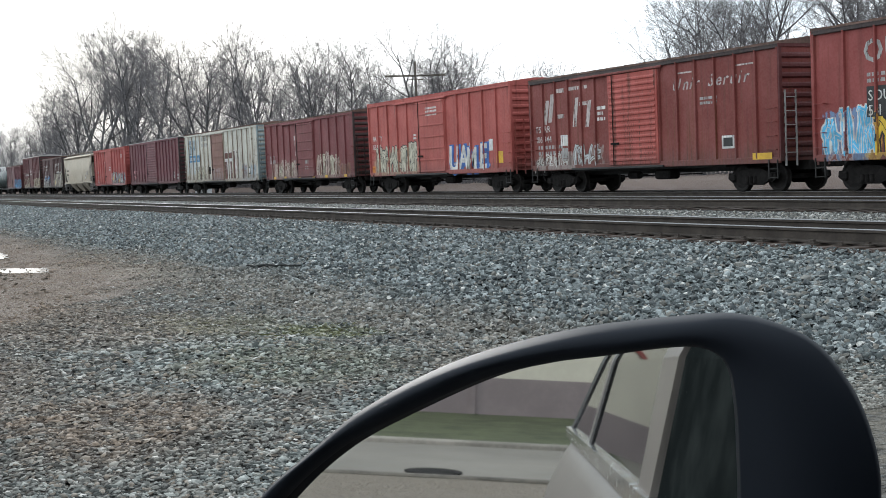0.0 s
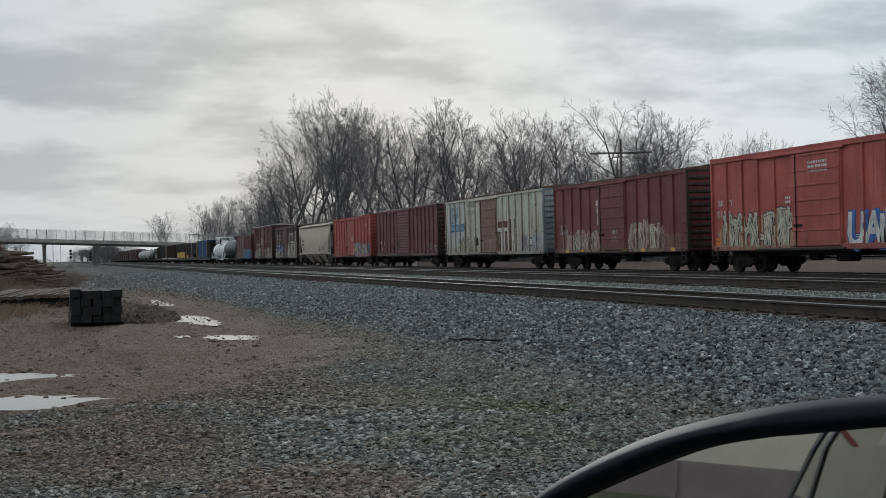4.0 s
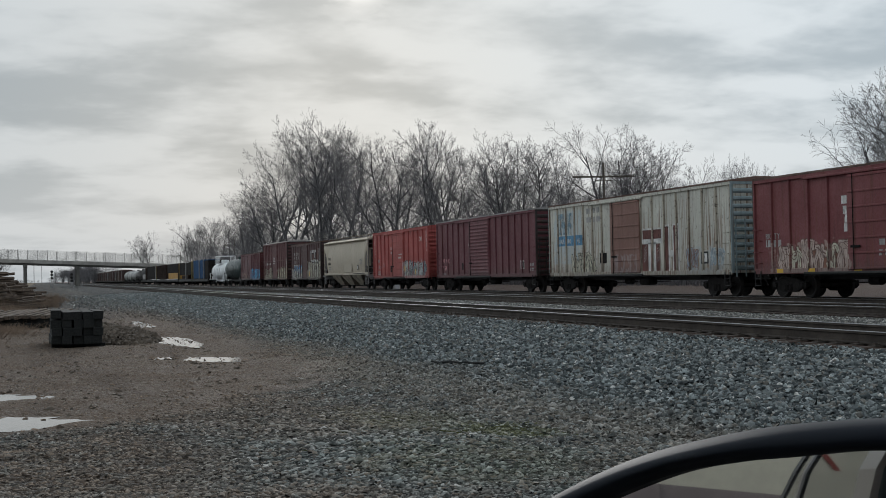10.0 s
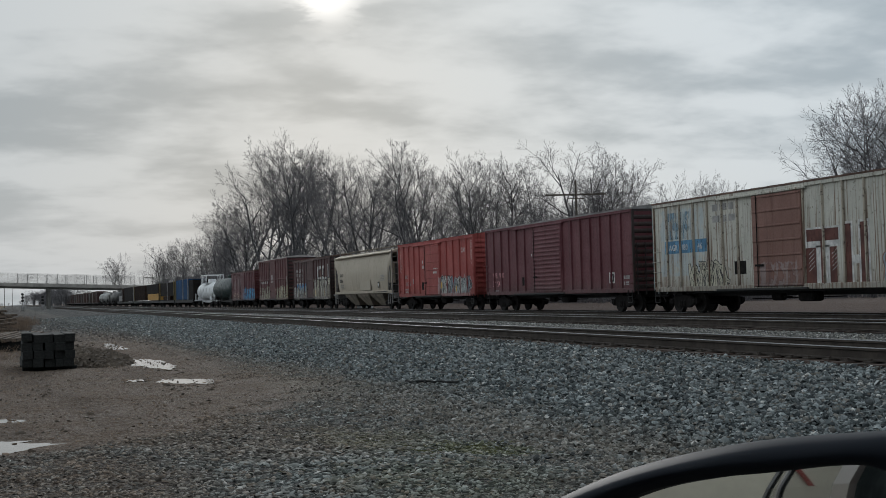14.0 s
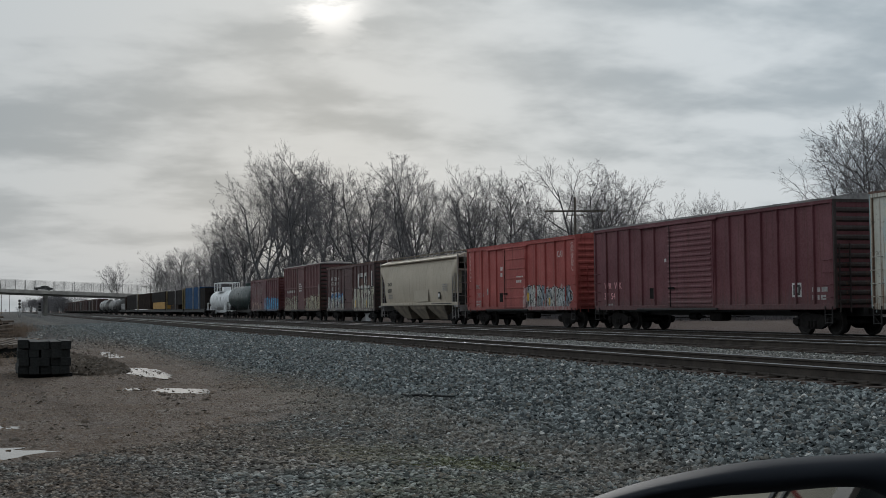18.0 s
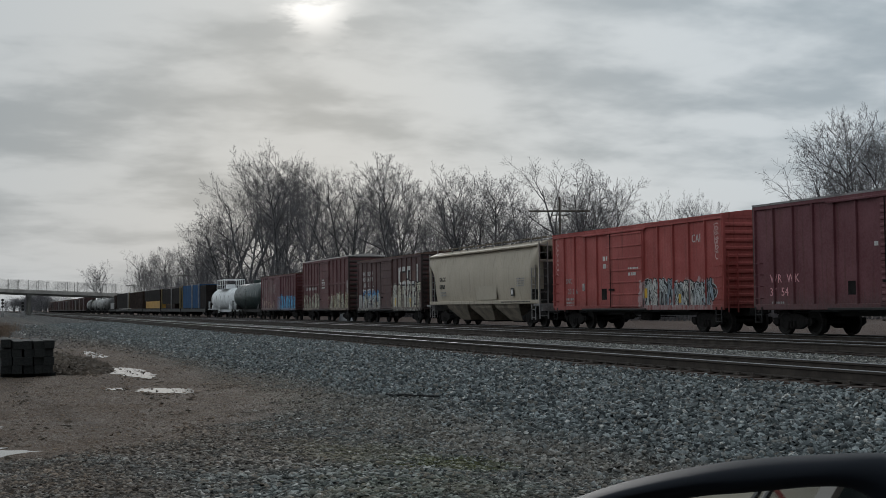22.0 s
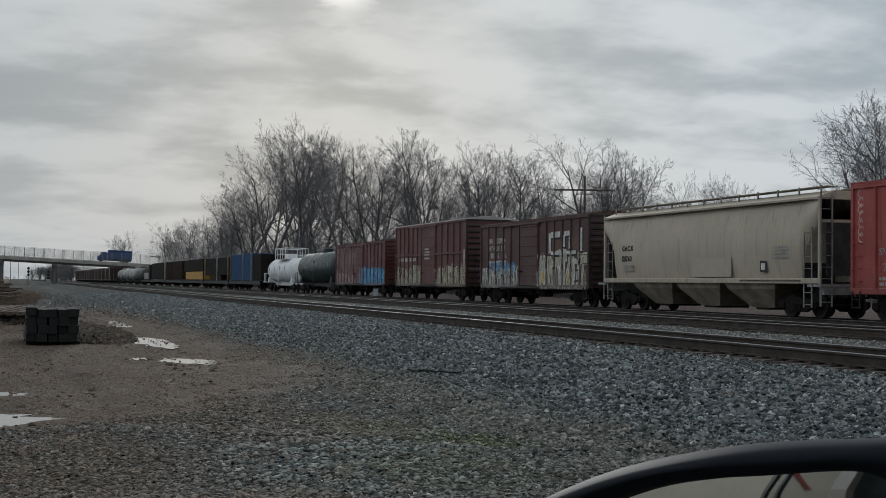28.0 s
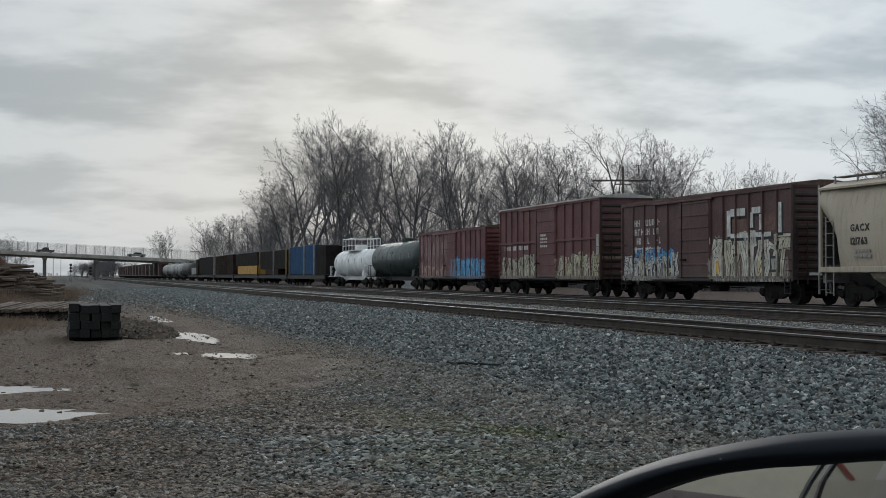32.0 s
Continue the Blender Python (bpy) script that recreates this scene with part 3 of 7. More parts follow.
def make_stones():
    rng = np.random.default_rng(11)
    # the ballast shoulder, thick with coarse stone that thins out over its toe
    n = 118000
    x = -6.5 - 50.0 * rng.random(n) ** 1.7
    y = 3.6 + 8.2 * rng.random(n) ** 0.85
    keep = (rng.random(n) < np.clip((y - 3.4) / 3.2, 0.08, 1.0)) & (rng.random(n) < np.clip((y - dirt_edge(x) + 0.7) / 1.6 + (x > -13.5), 0.04, 1.0))
    x, y = x[keep], y[keep]
    s = (0.033 + 0.047 * rng.random(len(x)) ** 1.6) * (1 + 0.005 * np.abs(x)) * np.clip(0.72 + 0.09 * (y - 4.5), 0.72, 1.0)
    scatter_stones("ballast_gravel", np.stack([x, y, ground_z(x, y) + s * rng.uniform(0.0, 0.6, len(x))], 1), s, BALLAST, "coarse blue-grey crushed stone ballast beside the rails", 0.66)
    # stone farther along the line, and over the far yard
    n = 70000
    x = -38.0 - 95.0 * rng.random(n) ** 1.5
    y = -2.5 + 14.2 * rng.random(n)
    keep = rng.random(n) < np.clip((y - 1.5) / 6.0, 0.05, 1.0) * np.clip((-40.0 - x) / 40.0 + (y > 5.0), 0, 1)
    x, y = x[keep], y[keep]
    s = rng.uniform(0.05, 0.105, len(x)) * (1 + 0.004 * np.abs(x + 38))
    scatter_stones("far_gravel", np.stack([x, y, ground_z(x, y) + s * 0.15], 1), s, BALLAST, "crushed stone strewn along the far trackside", 0.7, 17)
    # gravel over the yard, thinner where cars have worn it down to dirt
    n = 250000
    x = -5.4 - 36.0 * rng.random(n) ** 1.8
    y = -3.0 + 10.6 * rng.random(n)
    w = np.sin(x * 0.6) * 0.4 + np.sin(y * 1.3 + x * 0.3) * 0.35 + 0.45 * np.sin(x * 2.3 + 2.0 * np.sin(y * 1.7)) * np.sin(y * 2.9 + x) + 0.3 * np.sin(x * 5.1 + y * 3.7)
    bare = np.clip((dirt_edge(x) + w - y) / 1.2, 0, 1) * np.clip((-11.4 - x + w) / 1.5, 0, 1)
    keep = (rng.random(n) > bare * (0.86 + 0.1 * np.sin(x * 1.1 + np.sin(y * 2.0)))) & ~in_puddle(x, y)
    x, y = x[keep], y[keep]
    coarse = np.exp(-((x + 10.8) / 2.6) ** 2 - ((y - 2.5) / 1.1) ** 2)
    s = (0.016 + (0.036 + 0.026 * coarse) * rng.random(len(x)) ** 1.7) * np.where(bare[keep] > 0.5, 0.6, 1.0)
    scatter_stones("yard_gravel", np.stack([x, y, ground_z(x, y) + s * rng.uniform(0.02, 0.22, len(x))], 1), s, PEBBLE, "grey and brown gravel trodden into the yard", 0.36, 5, 0.24)
    # clods of dried mud on the worn ground
    n = 15000
    x = -11.0 - 36.0 * rng.random(n) ** 1.4
    y = -3.2 + 9.0 * rng.random(n)
    bare = np.clip((dirt_edge(x) + 0.5 * np.sin(x * 1.7 + y) - y) / 1.2, 0, 1) * np.clip((-10.8 - x) / 2.0, 0, 1)
    clump = np.sin(x * 2.1 + 1.7 * np.sin(y * 1.9)) * np.sin(y * 3.3 + 1.1 * np.sin(x * 0.8))
    keep = (rng.random(n) < bare * (0.55 + 0.45 * clump)) & ~in_puddle(x, y)
    x, y = x[keep], y[keep]
    s = 0.014 + 0.042 * rng.random(len(x)) ** 3.6
    scatter_stones("mud_clods", np.stack([x, y, ground_z(x, y) + s * 0.08], 1), s, CLOD, "dried brown mud clods strewn over the yard", 0.55, 19)
    # mud standing out of the shallow rims of the puddles
    pts = []
    for cx, cy, rx, ry in PUDDLES:
        for _ in range(26):
            a, r = rng.uniform(0, 2 * np.pi), 1.12 - 0.45 * rng.random() ** 2.2
            pts.append((cx + rx * r * np.cos(a), cy + ry * r * np.sin(a), -0.262))
    scatter_stones("puddle_mud", np.array(pts), rng.uniform(0.03, 0.10, len(pts)), CLOD, "wet brown mud lumps along the puddle rims", 0.3, 29, 0.1)
    # stone between the ties of the near track
    n = 22000
    x = -10.0 - 60.0 * rng.random(n) ** 1.3
    y = 11.7 + 2.8 * rng.random(n)
    off = np.abs(((x + 9.0) / 0.5) - np.round((x + 9.0) / 0.5)) * 0.5
    keep = (off > 0.13) & (np.abs(y - 12.3) > 0.12) & (np.abs(y - 13.8) > 0.12)
    x, y = x[keep], y[keep]
    s = rng.uniform(0.035, 0.075, len(x))
    scatter_stones("crib_gravel", np.stack([x, y, ground_z(x, y) + s * 0.12], 1), s, BALLAST, "crushed stone ballast packed between the ties", 0.7, 13)
    n = 5200
    x = -9.0 - 60.0 * rng.random(n) ** 1.3
    y = 11.72 + 0.14 * rng.normal(0, 1, n)
    s = 0.02 + 0.035 * rng.random(n)
    scatter_stones("rail_litter", np.stack([x, y, ground_z(x, y) + 0.03 + s * 0.1], 1), s, TRACK_TIE, "rusty splinters and stone along the tie ends", 0.5, 23)
    # the cess between the tracks
    n = 34000
    x = -12.0 - 90.0 * rng.random(n) ** 1.4
    y = 14.4 + 4.6 * rng.random(n)
    s = rng.uniform(0.04, 0.075, n)
    scatter_stones("track_gravel", np.stack([x, y, ground_z(x, y) + s * 0.1], 1), s, CESS, "crushed stone ballast between the tracks", 0.7, 7)


make_stones()


def puddle(cx, cy, rx, ry, seed, name="puddle"):
    rng = random.Random(seed)
    ph = [rng.uniform(0, 6.28) for _ in range(5)]
    m = Mesh()
    ring = []
    for i in range(120):
        a = 2 * math.pi * i / 120
        r = 1 + 0.12 * math.sin(2 * a + ph[0]) + 0.09 * math.sin(3 * a + ph[1]) + 0.07 * math.sin(7 * a + ph[2]) + 0.05 * math.sin(13 * a + ph[3]) + 0.04 * math.sin(22 * a + ph[4])
        ring.append((cx + rx * r * math.cos(a), cy + ry * r * math.sin(a)))
    m.prism(ring, "z", -0.31, -0.262)
    return lone(name, m, WATER, "shallow muddy puddle reflecting the grey sky", "puddle", group="puddles in the yard")


for i, q in enumerate(PUDDLES):
    puddle(*q, seed=20 + i)


# ---- tracks ----
def rail_profile():
    return [(-0.075, -0.02), (0.075, -0.02), (0.075, -0.004), (0.012, 0.014), (0.010, 0.12), (0.037, 0.134), (0.037, 0.168), (0.030, 0.176),
            (-0.030, 0.176), (-0.037, 0.168), (-0.037, 0.134), (-0.010, 0.12), (-0.012, 0.014), (-0.075, -0.004)]


def make_track(yc, ztop, label, near):
    tr = thing("track", label, "railway track", (0, yc, ztop - 0.176), "railway tracks", "structure")
    for side in (-0.7525, 0.7525):
        body = Mesh().prism([(side + u, v) for u, v in rail_profile() if v < 0.17], "x", -1500, 250)
        rail = part("rail", body, RAIL_SIDE, tr)
        part("rail_head", Mesh().prism([(side - 0.033, 0.1685), (side + 0.033, 0.1685), (side + 0.028, 0.1765), (side - 0.028, 0.1765)], "x", -1500, 250), RAIL_TOP, rail, "worn bright running surface")
    tie = Mesh().box(-0.115, 0.115, -1.3, 1.3, -0.2, -0.038, 0.012).data("tie", TRACK_TIE)
    plate = Mesh().box(-0.09, 0.09, -0.17, 0.17, -0.04, -0.018).box(-0.03, 0.03, -0.125, -0.08, -0.02, 0.012).box(-0.03, 0.03, 0.08, 0.125, -0.02, 0.012).data("tie_plate", RAIL_SIDE)
    rng = random.Random(int(yc))
    if near:
        for i in range(130):
            t = part("tie", tie, None, tr, at=(-9.0 - 0.5 * i + rng.uniform(-0.03, 0.03), rng.uniform(-0.05, 0.05), rng.uniform(-0.01, 0.012)))
            part("tie_plate", plate, None, t, at=(0, -0.7525, 0))
    rest = Mesh()
    for i in range(0 if not near else 130, 700):
        x = -9.0 - 0.5 * i
        d = rng.uniform(-0.05, 0.05)
        rest.box(x - 0.115, x + 0.115, -1.3 + d, 1.3 + d, -0.2, -0.038 + rng.uniform(-0.01, 0.01))
    r = part("far_ties", rest, TRACK_TIE, tr)
    tagged(r, kind="stuff")
    return tr


make_track(13.05, 0.17, "main line track with polished rails on timber ties", True)
make_track(20.45, 0.17, "second main line track with rusty rail sides", False)
make_track(27.6, 0.05, "siding track under the freight train", False)


# ---- the freight train ----
def rolled(t):
    """How far the train has rolled along x since six seconds into the clip; it slows a very little."""
    return 3.7017 * (t - 6) - 0.00277 * (t - 6) ** 2


TRAIN = []      # (thing, x of its middle at six seconds, its wheelsets)
SIDE = 1.46     # half width over the side sheets


def wheel_mesh():
    m = Mesh()
    for s in (-1, 1):
        prof = [(s * 0.80, 0.06), (s * 0.80, 0.12), (s * 0.79, 0.36), (s * 0.81, 0.40), (s * 0.81, 0.455), (s * 0.70, 0.465), (s * 0.685, 0.49), (s * 0.67, 0.49), (s * 0.67, 0.40), (s * 0.70, 0.36), (s * 0.70, 0.12), (s * 0.66, 0.09)]
        m.lathe(prof, "y", 22)
    m.lathe([(-1.05, 0.075), (1.05, 0.075)], "y", 10)
    # a chalk mark and bolt heads on each bearing end
    for s in (-1, 1):
        for k in range(3):
            a = 2.1 * k
            m.box(0.045 * math.cos(a) - 0.012, 0.045 * math.cos(a) + 0.012, s * 1.05 - 0.015, s * 1.05 + 0.015, 0.045 * math.sin(a) - 0.012, 0.045 * math.sin(a) + 0.012)
    return m.data("wheelset", WHEEL_STEEL)


def truck_frame_mesh():
    m = Mesh()
    for s in (-1, 1):
        y0, y1 = (s * 0.98, s * 1.12) if s > 0 else (s * 1.12, s * 0.98)
        m.prism([(-1.15, 0.42), (-0.95, 0.30), (-0.80, 0.36), (-0.45, 0.22), (0.45, 0.22), (0.80, 0.36), (0.95, 0.30), (1.15, 0.42), (1.12, 0.60), (0.80, 0.62), (0.45, 0.74), (-0.45, 0.74), (-0.80, 0.62), (-1.12, 0.60)], "y", y0, y1)
        for x in (-0.875, 0.875):
            m.box(x - 0.13, x + 0.13, s * 1.13 - 0.05, s * 1.13 + 0.05, 0.36, 0.58, 0.03)
        for x in (-0.18, 0.0, 0.18):
            m.lathe([(0.28, 0.075), (0.50, 0.075)], "z", 10, (x, s * 1.12, 0))
        m.box(-0.32, 0.32, y0 - 0.01, y1 + 0.01, 0.24, 0.29)
    m.box(-0.22, 0.22, -1.1, 1.1, 0.50, 0.76, 0.03)
    m.box(-0.62, -0.52, -0.95, 0.95, 0.35, 0.45)
    m.box(0.52, 0.62, -0.95, 0.95, 0.35, 0.45)
    return m.data("side_frames", DARK_IRON)


WHEELSET, TRUCK_FRAME = wheel_mesh(), truck_frame_mesh()
COUPLER = Mesh().box(-0.45, 0.30, -0.09, 0.09, 0.74, 0.92, 0.02).box(0.24, 0.46, -0.17, 0.10, 0.72, 0.98, 0.03).box(0.34, 0.52, 0.02, 0.15, 0.74, 0.95, 0.03).tube((0.1, -0.2, 0.72), (0.5, -0.28, 0.42), 0.03, n=6).data("coupler", DARK_IRON)


def running_gear(car, half, trucks):
    wheels = []
    for s in (-1, 1):
        tk = part("truck", TRUCK_FRAME, None, car, at=(s * trucks, 0, 0))
        for w in (-0.875, 0.875):
            wheels.append(part("wheelset", WHEELSET, None, tk, at=(w, 0, 0.46)))
        c = part("coupler", COUPLER, None, car, at=(s * (half + 0.25), 0, 0))
        if s < 0:
            c.rotation_euler = (0, 0, math.pi)
    return wheels


def new_car(name, label, left, right, group="cars of the freight train", category="rail car"):
    mid, half = (left + right) / 2, (right - left) / 2
    car = thing(name, label, category, (mid, 27.6, 0.05), group)
    wheels = running_gear(car, half, half - (1.75 if half > 5 else 1.3))
    TRAIN.append((car, mid, wheels))
    return car, half


def boxcar(label, left, right, eave, paint, door=(-1.5, 1.5), door_paint=None, door_style="ribs", pitch=1.15, roof=GALV, end_paint=None,
           mid_rail=False, far=False, sill_drop=0.0, ladder=True, post_paint=None, eave_paint=None, ladder_paint=None):
    car, half = new_car("boxcar", label, left, right, category="boxcar")
    z0, z1 = 0.95, eave - 0.1
    end_paint = end_paint or paint
    part("body", Mesh().box(-half, half, -1.40, 1.40, z0, z1), paint, car)
    # roof: a shallow gable with seams
    m = Mesh().prism([(-SIDE - 0.02, z1), (SIDE + 0.02, z1), (SIDE + 0.02, z1 + 0.05), (0.3, z1 + 0.19), (-0.3, z1 + 0.19), (-SIDE - 0.02, z1 + 0.05)], "x", -half - 0.04, half + 0.04)
    rf = part("roof", m, roof, car)
    if not far:
        m = Mesh()
        k = int(2 * half / 1.1)
        for i in range(k + 1):
            x = -half + 2 * half * i / k
            m.prism([(-SIDE - 0.03, z1 + 0.03), (-SIDE - 0.03, z1 + 0.075), (-0.3, z1 + 0.215), (0.3, z1 + 0.215), (SIDE + 0.03, z1 + 0.075), (SIDE + 0.03, z1 + 0.03)], "x", x - 0.035, x + 0.035)
        part("roof_seams", m, roof, rf)
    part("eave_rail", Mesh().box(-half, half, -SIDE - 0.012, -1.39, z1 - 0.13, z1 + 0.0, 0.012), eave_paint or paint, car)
    part("side_sill", Mesh().box(-half, half, -SIDE - 0.005, -1.38, z0 - 0.06 - sill_drop, z0 + 0.14, 0.012), paint, car)
    part("centre_sill", Mesh().box(-half, half, -0.3, 0.3, 0.66, z0).box(-half + 2.9, half - 2.9, -1.2, 1.2, 0.82, z0), BLACK_STEEL, car)
    # outside posts on both sides; those of the far side in one mesh
    xs = []
    n = max(2, round((door[0] + half) / pitch))
    xs += [-half + 0.05 + (door[0] + half - 0.1) * i / n for i in range(n + 1)]
    n = max(2, round((half - door[1]) / pitch))
    xs += [door[1] + 0.05 + (half - door[1] - 0.1) * i / n for i in range(n + 1)]
    car["posts"] = xs
    back = Mesh()
    for x in xs:
        w = 0.05
        poly = [(x - w, -1.39), (x - w * 0.6, -SIDE - 0.015), (x + w * 0.6, -SIDE - 0.015), (x + w, -1.39)]
        if not far:
            part("side_post", Mesh().prism(poly, "z", z0 + 0.1, z1 - 0.1), post_paint or paint, car)
        back.prism([(u, -v) for u, v in poly], "z", z0 + 0.1, z1 - 0.1)
        if far:
            back.prism(poly, "z", z0 + 0.1, z1 - 0.1)
    back.box(-half, half, 1.39, SIDE, z0 - 0.06, z0 + 0.12)
    part("far_side_frame", back, paint, car)
    if mid_rail:
        part("belt_rail", Mesh().box(-half, half, -SIDE - 0.02, -1.39, 2.95, 3.07, 0.01), paint, car)
    # corrugated ends
    for s in (-1, 1):
        m = Mesh()
        k = 11
        ribs, folds = [], []
        for i in range(k):
            a = z0 + 0.1 + (z1 - z0 - 0.25) * i / k
            b = a + (z1 - z0 - 0.25) / k * 0.62
            c = (a + b) / 2
            x = s * half
            rib = Mesh()
            if far:
                folds += [(x, a), (x + s * 0.055, c - 0.04), (x + s * 0.055, c + 0.04), (x, b)]
                continue
            rib.quad_grid([[(x, yy, a), (x + s * 0.055, yy, c - 0.04), (x + s * 0.055, yy, c + 0.04), (x, yy, b)] for yy in (-1.36, 1.36)], True, True)
            ribs.append(rib)
        if far:
            m.quad_grid([[(u, yy, v) for u, v in [(s * half - s * 0.04, z0 + 0.05)] + folds + [(s * half - s * 0.04, z1)]] for yy in (-1.34, 1.34)])
        else:
            m.box(s * half - 0.05, s * half + 0.03, -1.34, 1.34, z1 - 0.1, z1)
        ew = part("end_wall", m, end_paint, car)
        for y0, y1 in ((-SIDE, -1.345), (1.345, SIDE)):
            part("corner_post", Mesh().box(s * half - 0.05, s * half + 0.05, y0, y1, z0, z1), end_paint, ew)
        if not far:
            for rib in ribs:
                part("end_rib", rib, end_paint, ew)
            m = Mesh()
            for zz in [1.2 + 0.42 * j for j in range(5)]:
                m.tube((s * (half + 0.09), -1.25, zz), (s * (half + 0.09), -0.85, zz), 0.014, n=5)
            m.box(s * (half + 0.05) - 0.02, s * (half + 0.05) + 0.04, -1.28, -1.25, 0.8, 3.1).box(s * (half + 0.05) - 0.02, s * (half + 0.05) + 0.04, -0.86, -0.83, 0.8, 3.1)
            part("end_ladder", m, ladder_paint or end_paint, ew)
    # door
    dp = door_paint or paint
    d0, d1 = door
    dz0, dz1 = z0 + 0.06, z1 - 0.22
    dr = part("door", Mesh().box(d0 - 0.02, d1 + 0.02, -SIDE - 0.055, -1.41, dz0, dz1, 0.015), dp, car)
    if not far:
        if door_style == "louvre":
            k = 15
            for i in range(k):
                a = dz0 + 0.12 + (dz1 - dz0 - 0.2) * i / k
                part("door_rib", Mesh().quad_grid([[(xx, -SIDE - 0.05, a), (xx, -SIDE - 0.082, a + 0.03), (xx, -SIDE - 0.082, a + 0.08), (xx, -SIDE - 0.05, a + 0.14)] for xx in (d0 + 0.1, d1 - 0.1)], True, True), dp, dr)
        else:
            k = 6
            for i in range(k + 1):
                a = dz0 + 0.05 + (dz1 - dz0 - 0.12) * i / k
                part("door_rib", Mesh().box(d0 + 0.02, d1 - 0.02, -SIDE - 0.085, -SIDE - 0.05, a - 0.035, a + 0.035, 0.01), dp, dr)
        part("lock_bar", Mesh().tube((d0 + 0.35, -SIDE - 0.1, dz0), (d0 + 0.35, -SIDE - 0.1, dz1), 0.018, n=6).box(d0 + 0.2, d0 + 0.7, -SIDE - 0.12, -SIDE - 0.08, 1.75, 1.83), DARK_IRON, dr)
        part("door_track", Mesh().box(d0 - 2.6, d1 + 0.3, -SIDE - 0.10, -SIDE - 0.02, dz0 - 0.13, dz0 - 0.05, 0.01), BLACK_STEEL, car)
        part("door_header", Mesh().box(d0 - 2.6, d1 + 0.3, -SIDE - 0.09, -SIDE - 0.01, dz1 + 0.02, dz1 + 0.10, 0.01), paint, car)
        # steps, ladders and brake rigging
        for s in (-1, 1):
            m = Mesh()
            xa = s * (half - 0.28)
            for zz in (0.45, 0.72):
                m.tube((xa - 0.2, -SIDE - 0.03, zz), (xa + 0.2, -SIDE - 0.03, zz), 0.014, n=5)
            m.box(xa - 0.21, xa - 0.18, -SIDE - 0.045, -SIDE - 0.015, 0.42, 1.0).box(xa + 0.18, xa + 0.21, -SIDE - 0.045, -SIDE - 0.015, 0.42, 1.0)
            part("step", m, BLACK_STEEL, car)
            for zz in [1.3 + 0.42 * j for j in range(4 if ladder else 2)]:
                m = Mesh()
                m.tube((xa - 0.2, -SIDE - 0.09, zz), (xa + 0.2, -SIDE - 0.09, zz), 0.013, n=5)
                m.box(xa - 0.22, xa - 0.19, -SIDE - 0.10, -1.41, zz - 0.015, zz + 0.015).box(xa + 0.19, xa + 0.22, -SIDE - 0.10, -1.41, zz - 0.015, zz + 0.015)
                part("grab_iron", m, paint, car)
        part("brake_cylinder", Mesh().lathe([(-0.5, 0.02), (-0.48, 0.14), (0.1, 0.14), (0.15, 0.05), (0.6, 0.03)], "x", 12, (-1.0, -0.75, 0.62)).tube((-3.2, -0.6, 0.55), (2.6, -0.6, 0.62), 0.022, n=5).box(0.4, 1.3, -1.05, -0.55, 0.45, 0.8, 0.06), DARK_IRON, car)
    return car, half


def sign(car, name, x, z, w, h, mat, label="", lift=0.004, face=1.40):
    return part(name, Mesh().box(x - w / 2, x + w / 2, -face - lift - 0.004, -face - lift, z - h / 2, z + h / 2), mat, car, label)


def marks(car, x, z, w, rows, size, mat, name="stencil_bar", seed=1, face=1.40):
    """Small stencilled data too worn to read, as rows of short bars."""
    rng = random.Random(seed)
    for r in range(rows):
        p = x
        while p < x + w:
            k = size * rng.uniform(0.5, 2.2)
            if p + k > x + w + size:
                break
            sign(car, name, p + k / 2, z + (0.5 - r * 1.7) * size, k, size, mat, lift=0.003, face=face)
            p += k + size * 0.55


def scrawl(car, x, z0, z1, w, mat, seed, face=1.40):
    """A tag scribbled down the sheet in one thin line."""
    rng = random.Random(seed)
    m = Mesh()
    n, pts = 46, []
    for i in range(n + 1):
        a = i * 0.95 + rng.uniform(-0.5, 0.5)
        pts.append(Vector((x + w * math.cos(a) * rng.uniform(0.4, 1.1), z1 + (z0 - z1) * i / n + 0.12 * math.sin(a) * rng.uniform(0.3, 1.2))))
    ribbon(m, pts, 0.022, -face - 0.006)
    part("sprayed_scrawl", m, mat, car)


def words(car, body, x, z, size, mat, name="lettering", face=1.40, bold=0.0, shear=0.0, stretch=1.0, label=""):
    for ch in body:
        if ch == " ":
            x += size * 0.3 * stretch
            continue
        me = lettering(ch, size, mat, name, shear, bold, stretch)
        xs = [v.co.x for v in me.vertices]
        part(name, me, None, car, label, at=(x - min(xs), -face - 0.006, z))
        x += max(xs) - min(xs) + size * 0.11


def ribbon(m, pts, w, y):
    """A flat painted stroke with rounded ends along a polyline in the xz plane."""
    n = len(pts)
    left, right = [], []
    for i, p in enumerate(pts):
        d = (pts[min(i + 1, n - 1)] - pts[max(i - 1, 0)]).normalized()
        k = w * (0.65 if i in (0, n - 1) else 1.0)
        q = Vector((-d.y, d.x)) * k
        e = d * (w * 0.6 if i == n - 1 else -w * 0.6 if i == 0 else 0)
        left.append(p + q + e)
        right.append(p - q + e)
    b = len(m.v)
    for a, c in zip(left, right):
        m.v += [(a.x, y, a.y), (c.x, y, c.y)]
    for i in range(n - 1):
        m.f.append((b + 2 * i, b + 2 * i + 1, b + 2 * i + 3, b + 2 * i + 2))


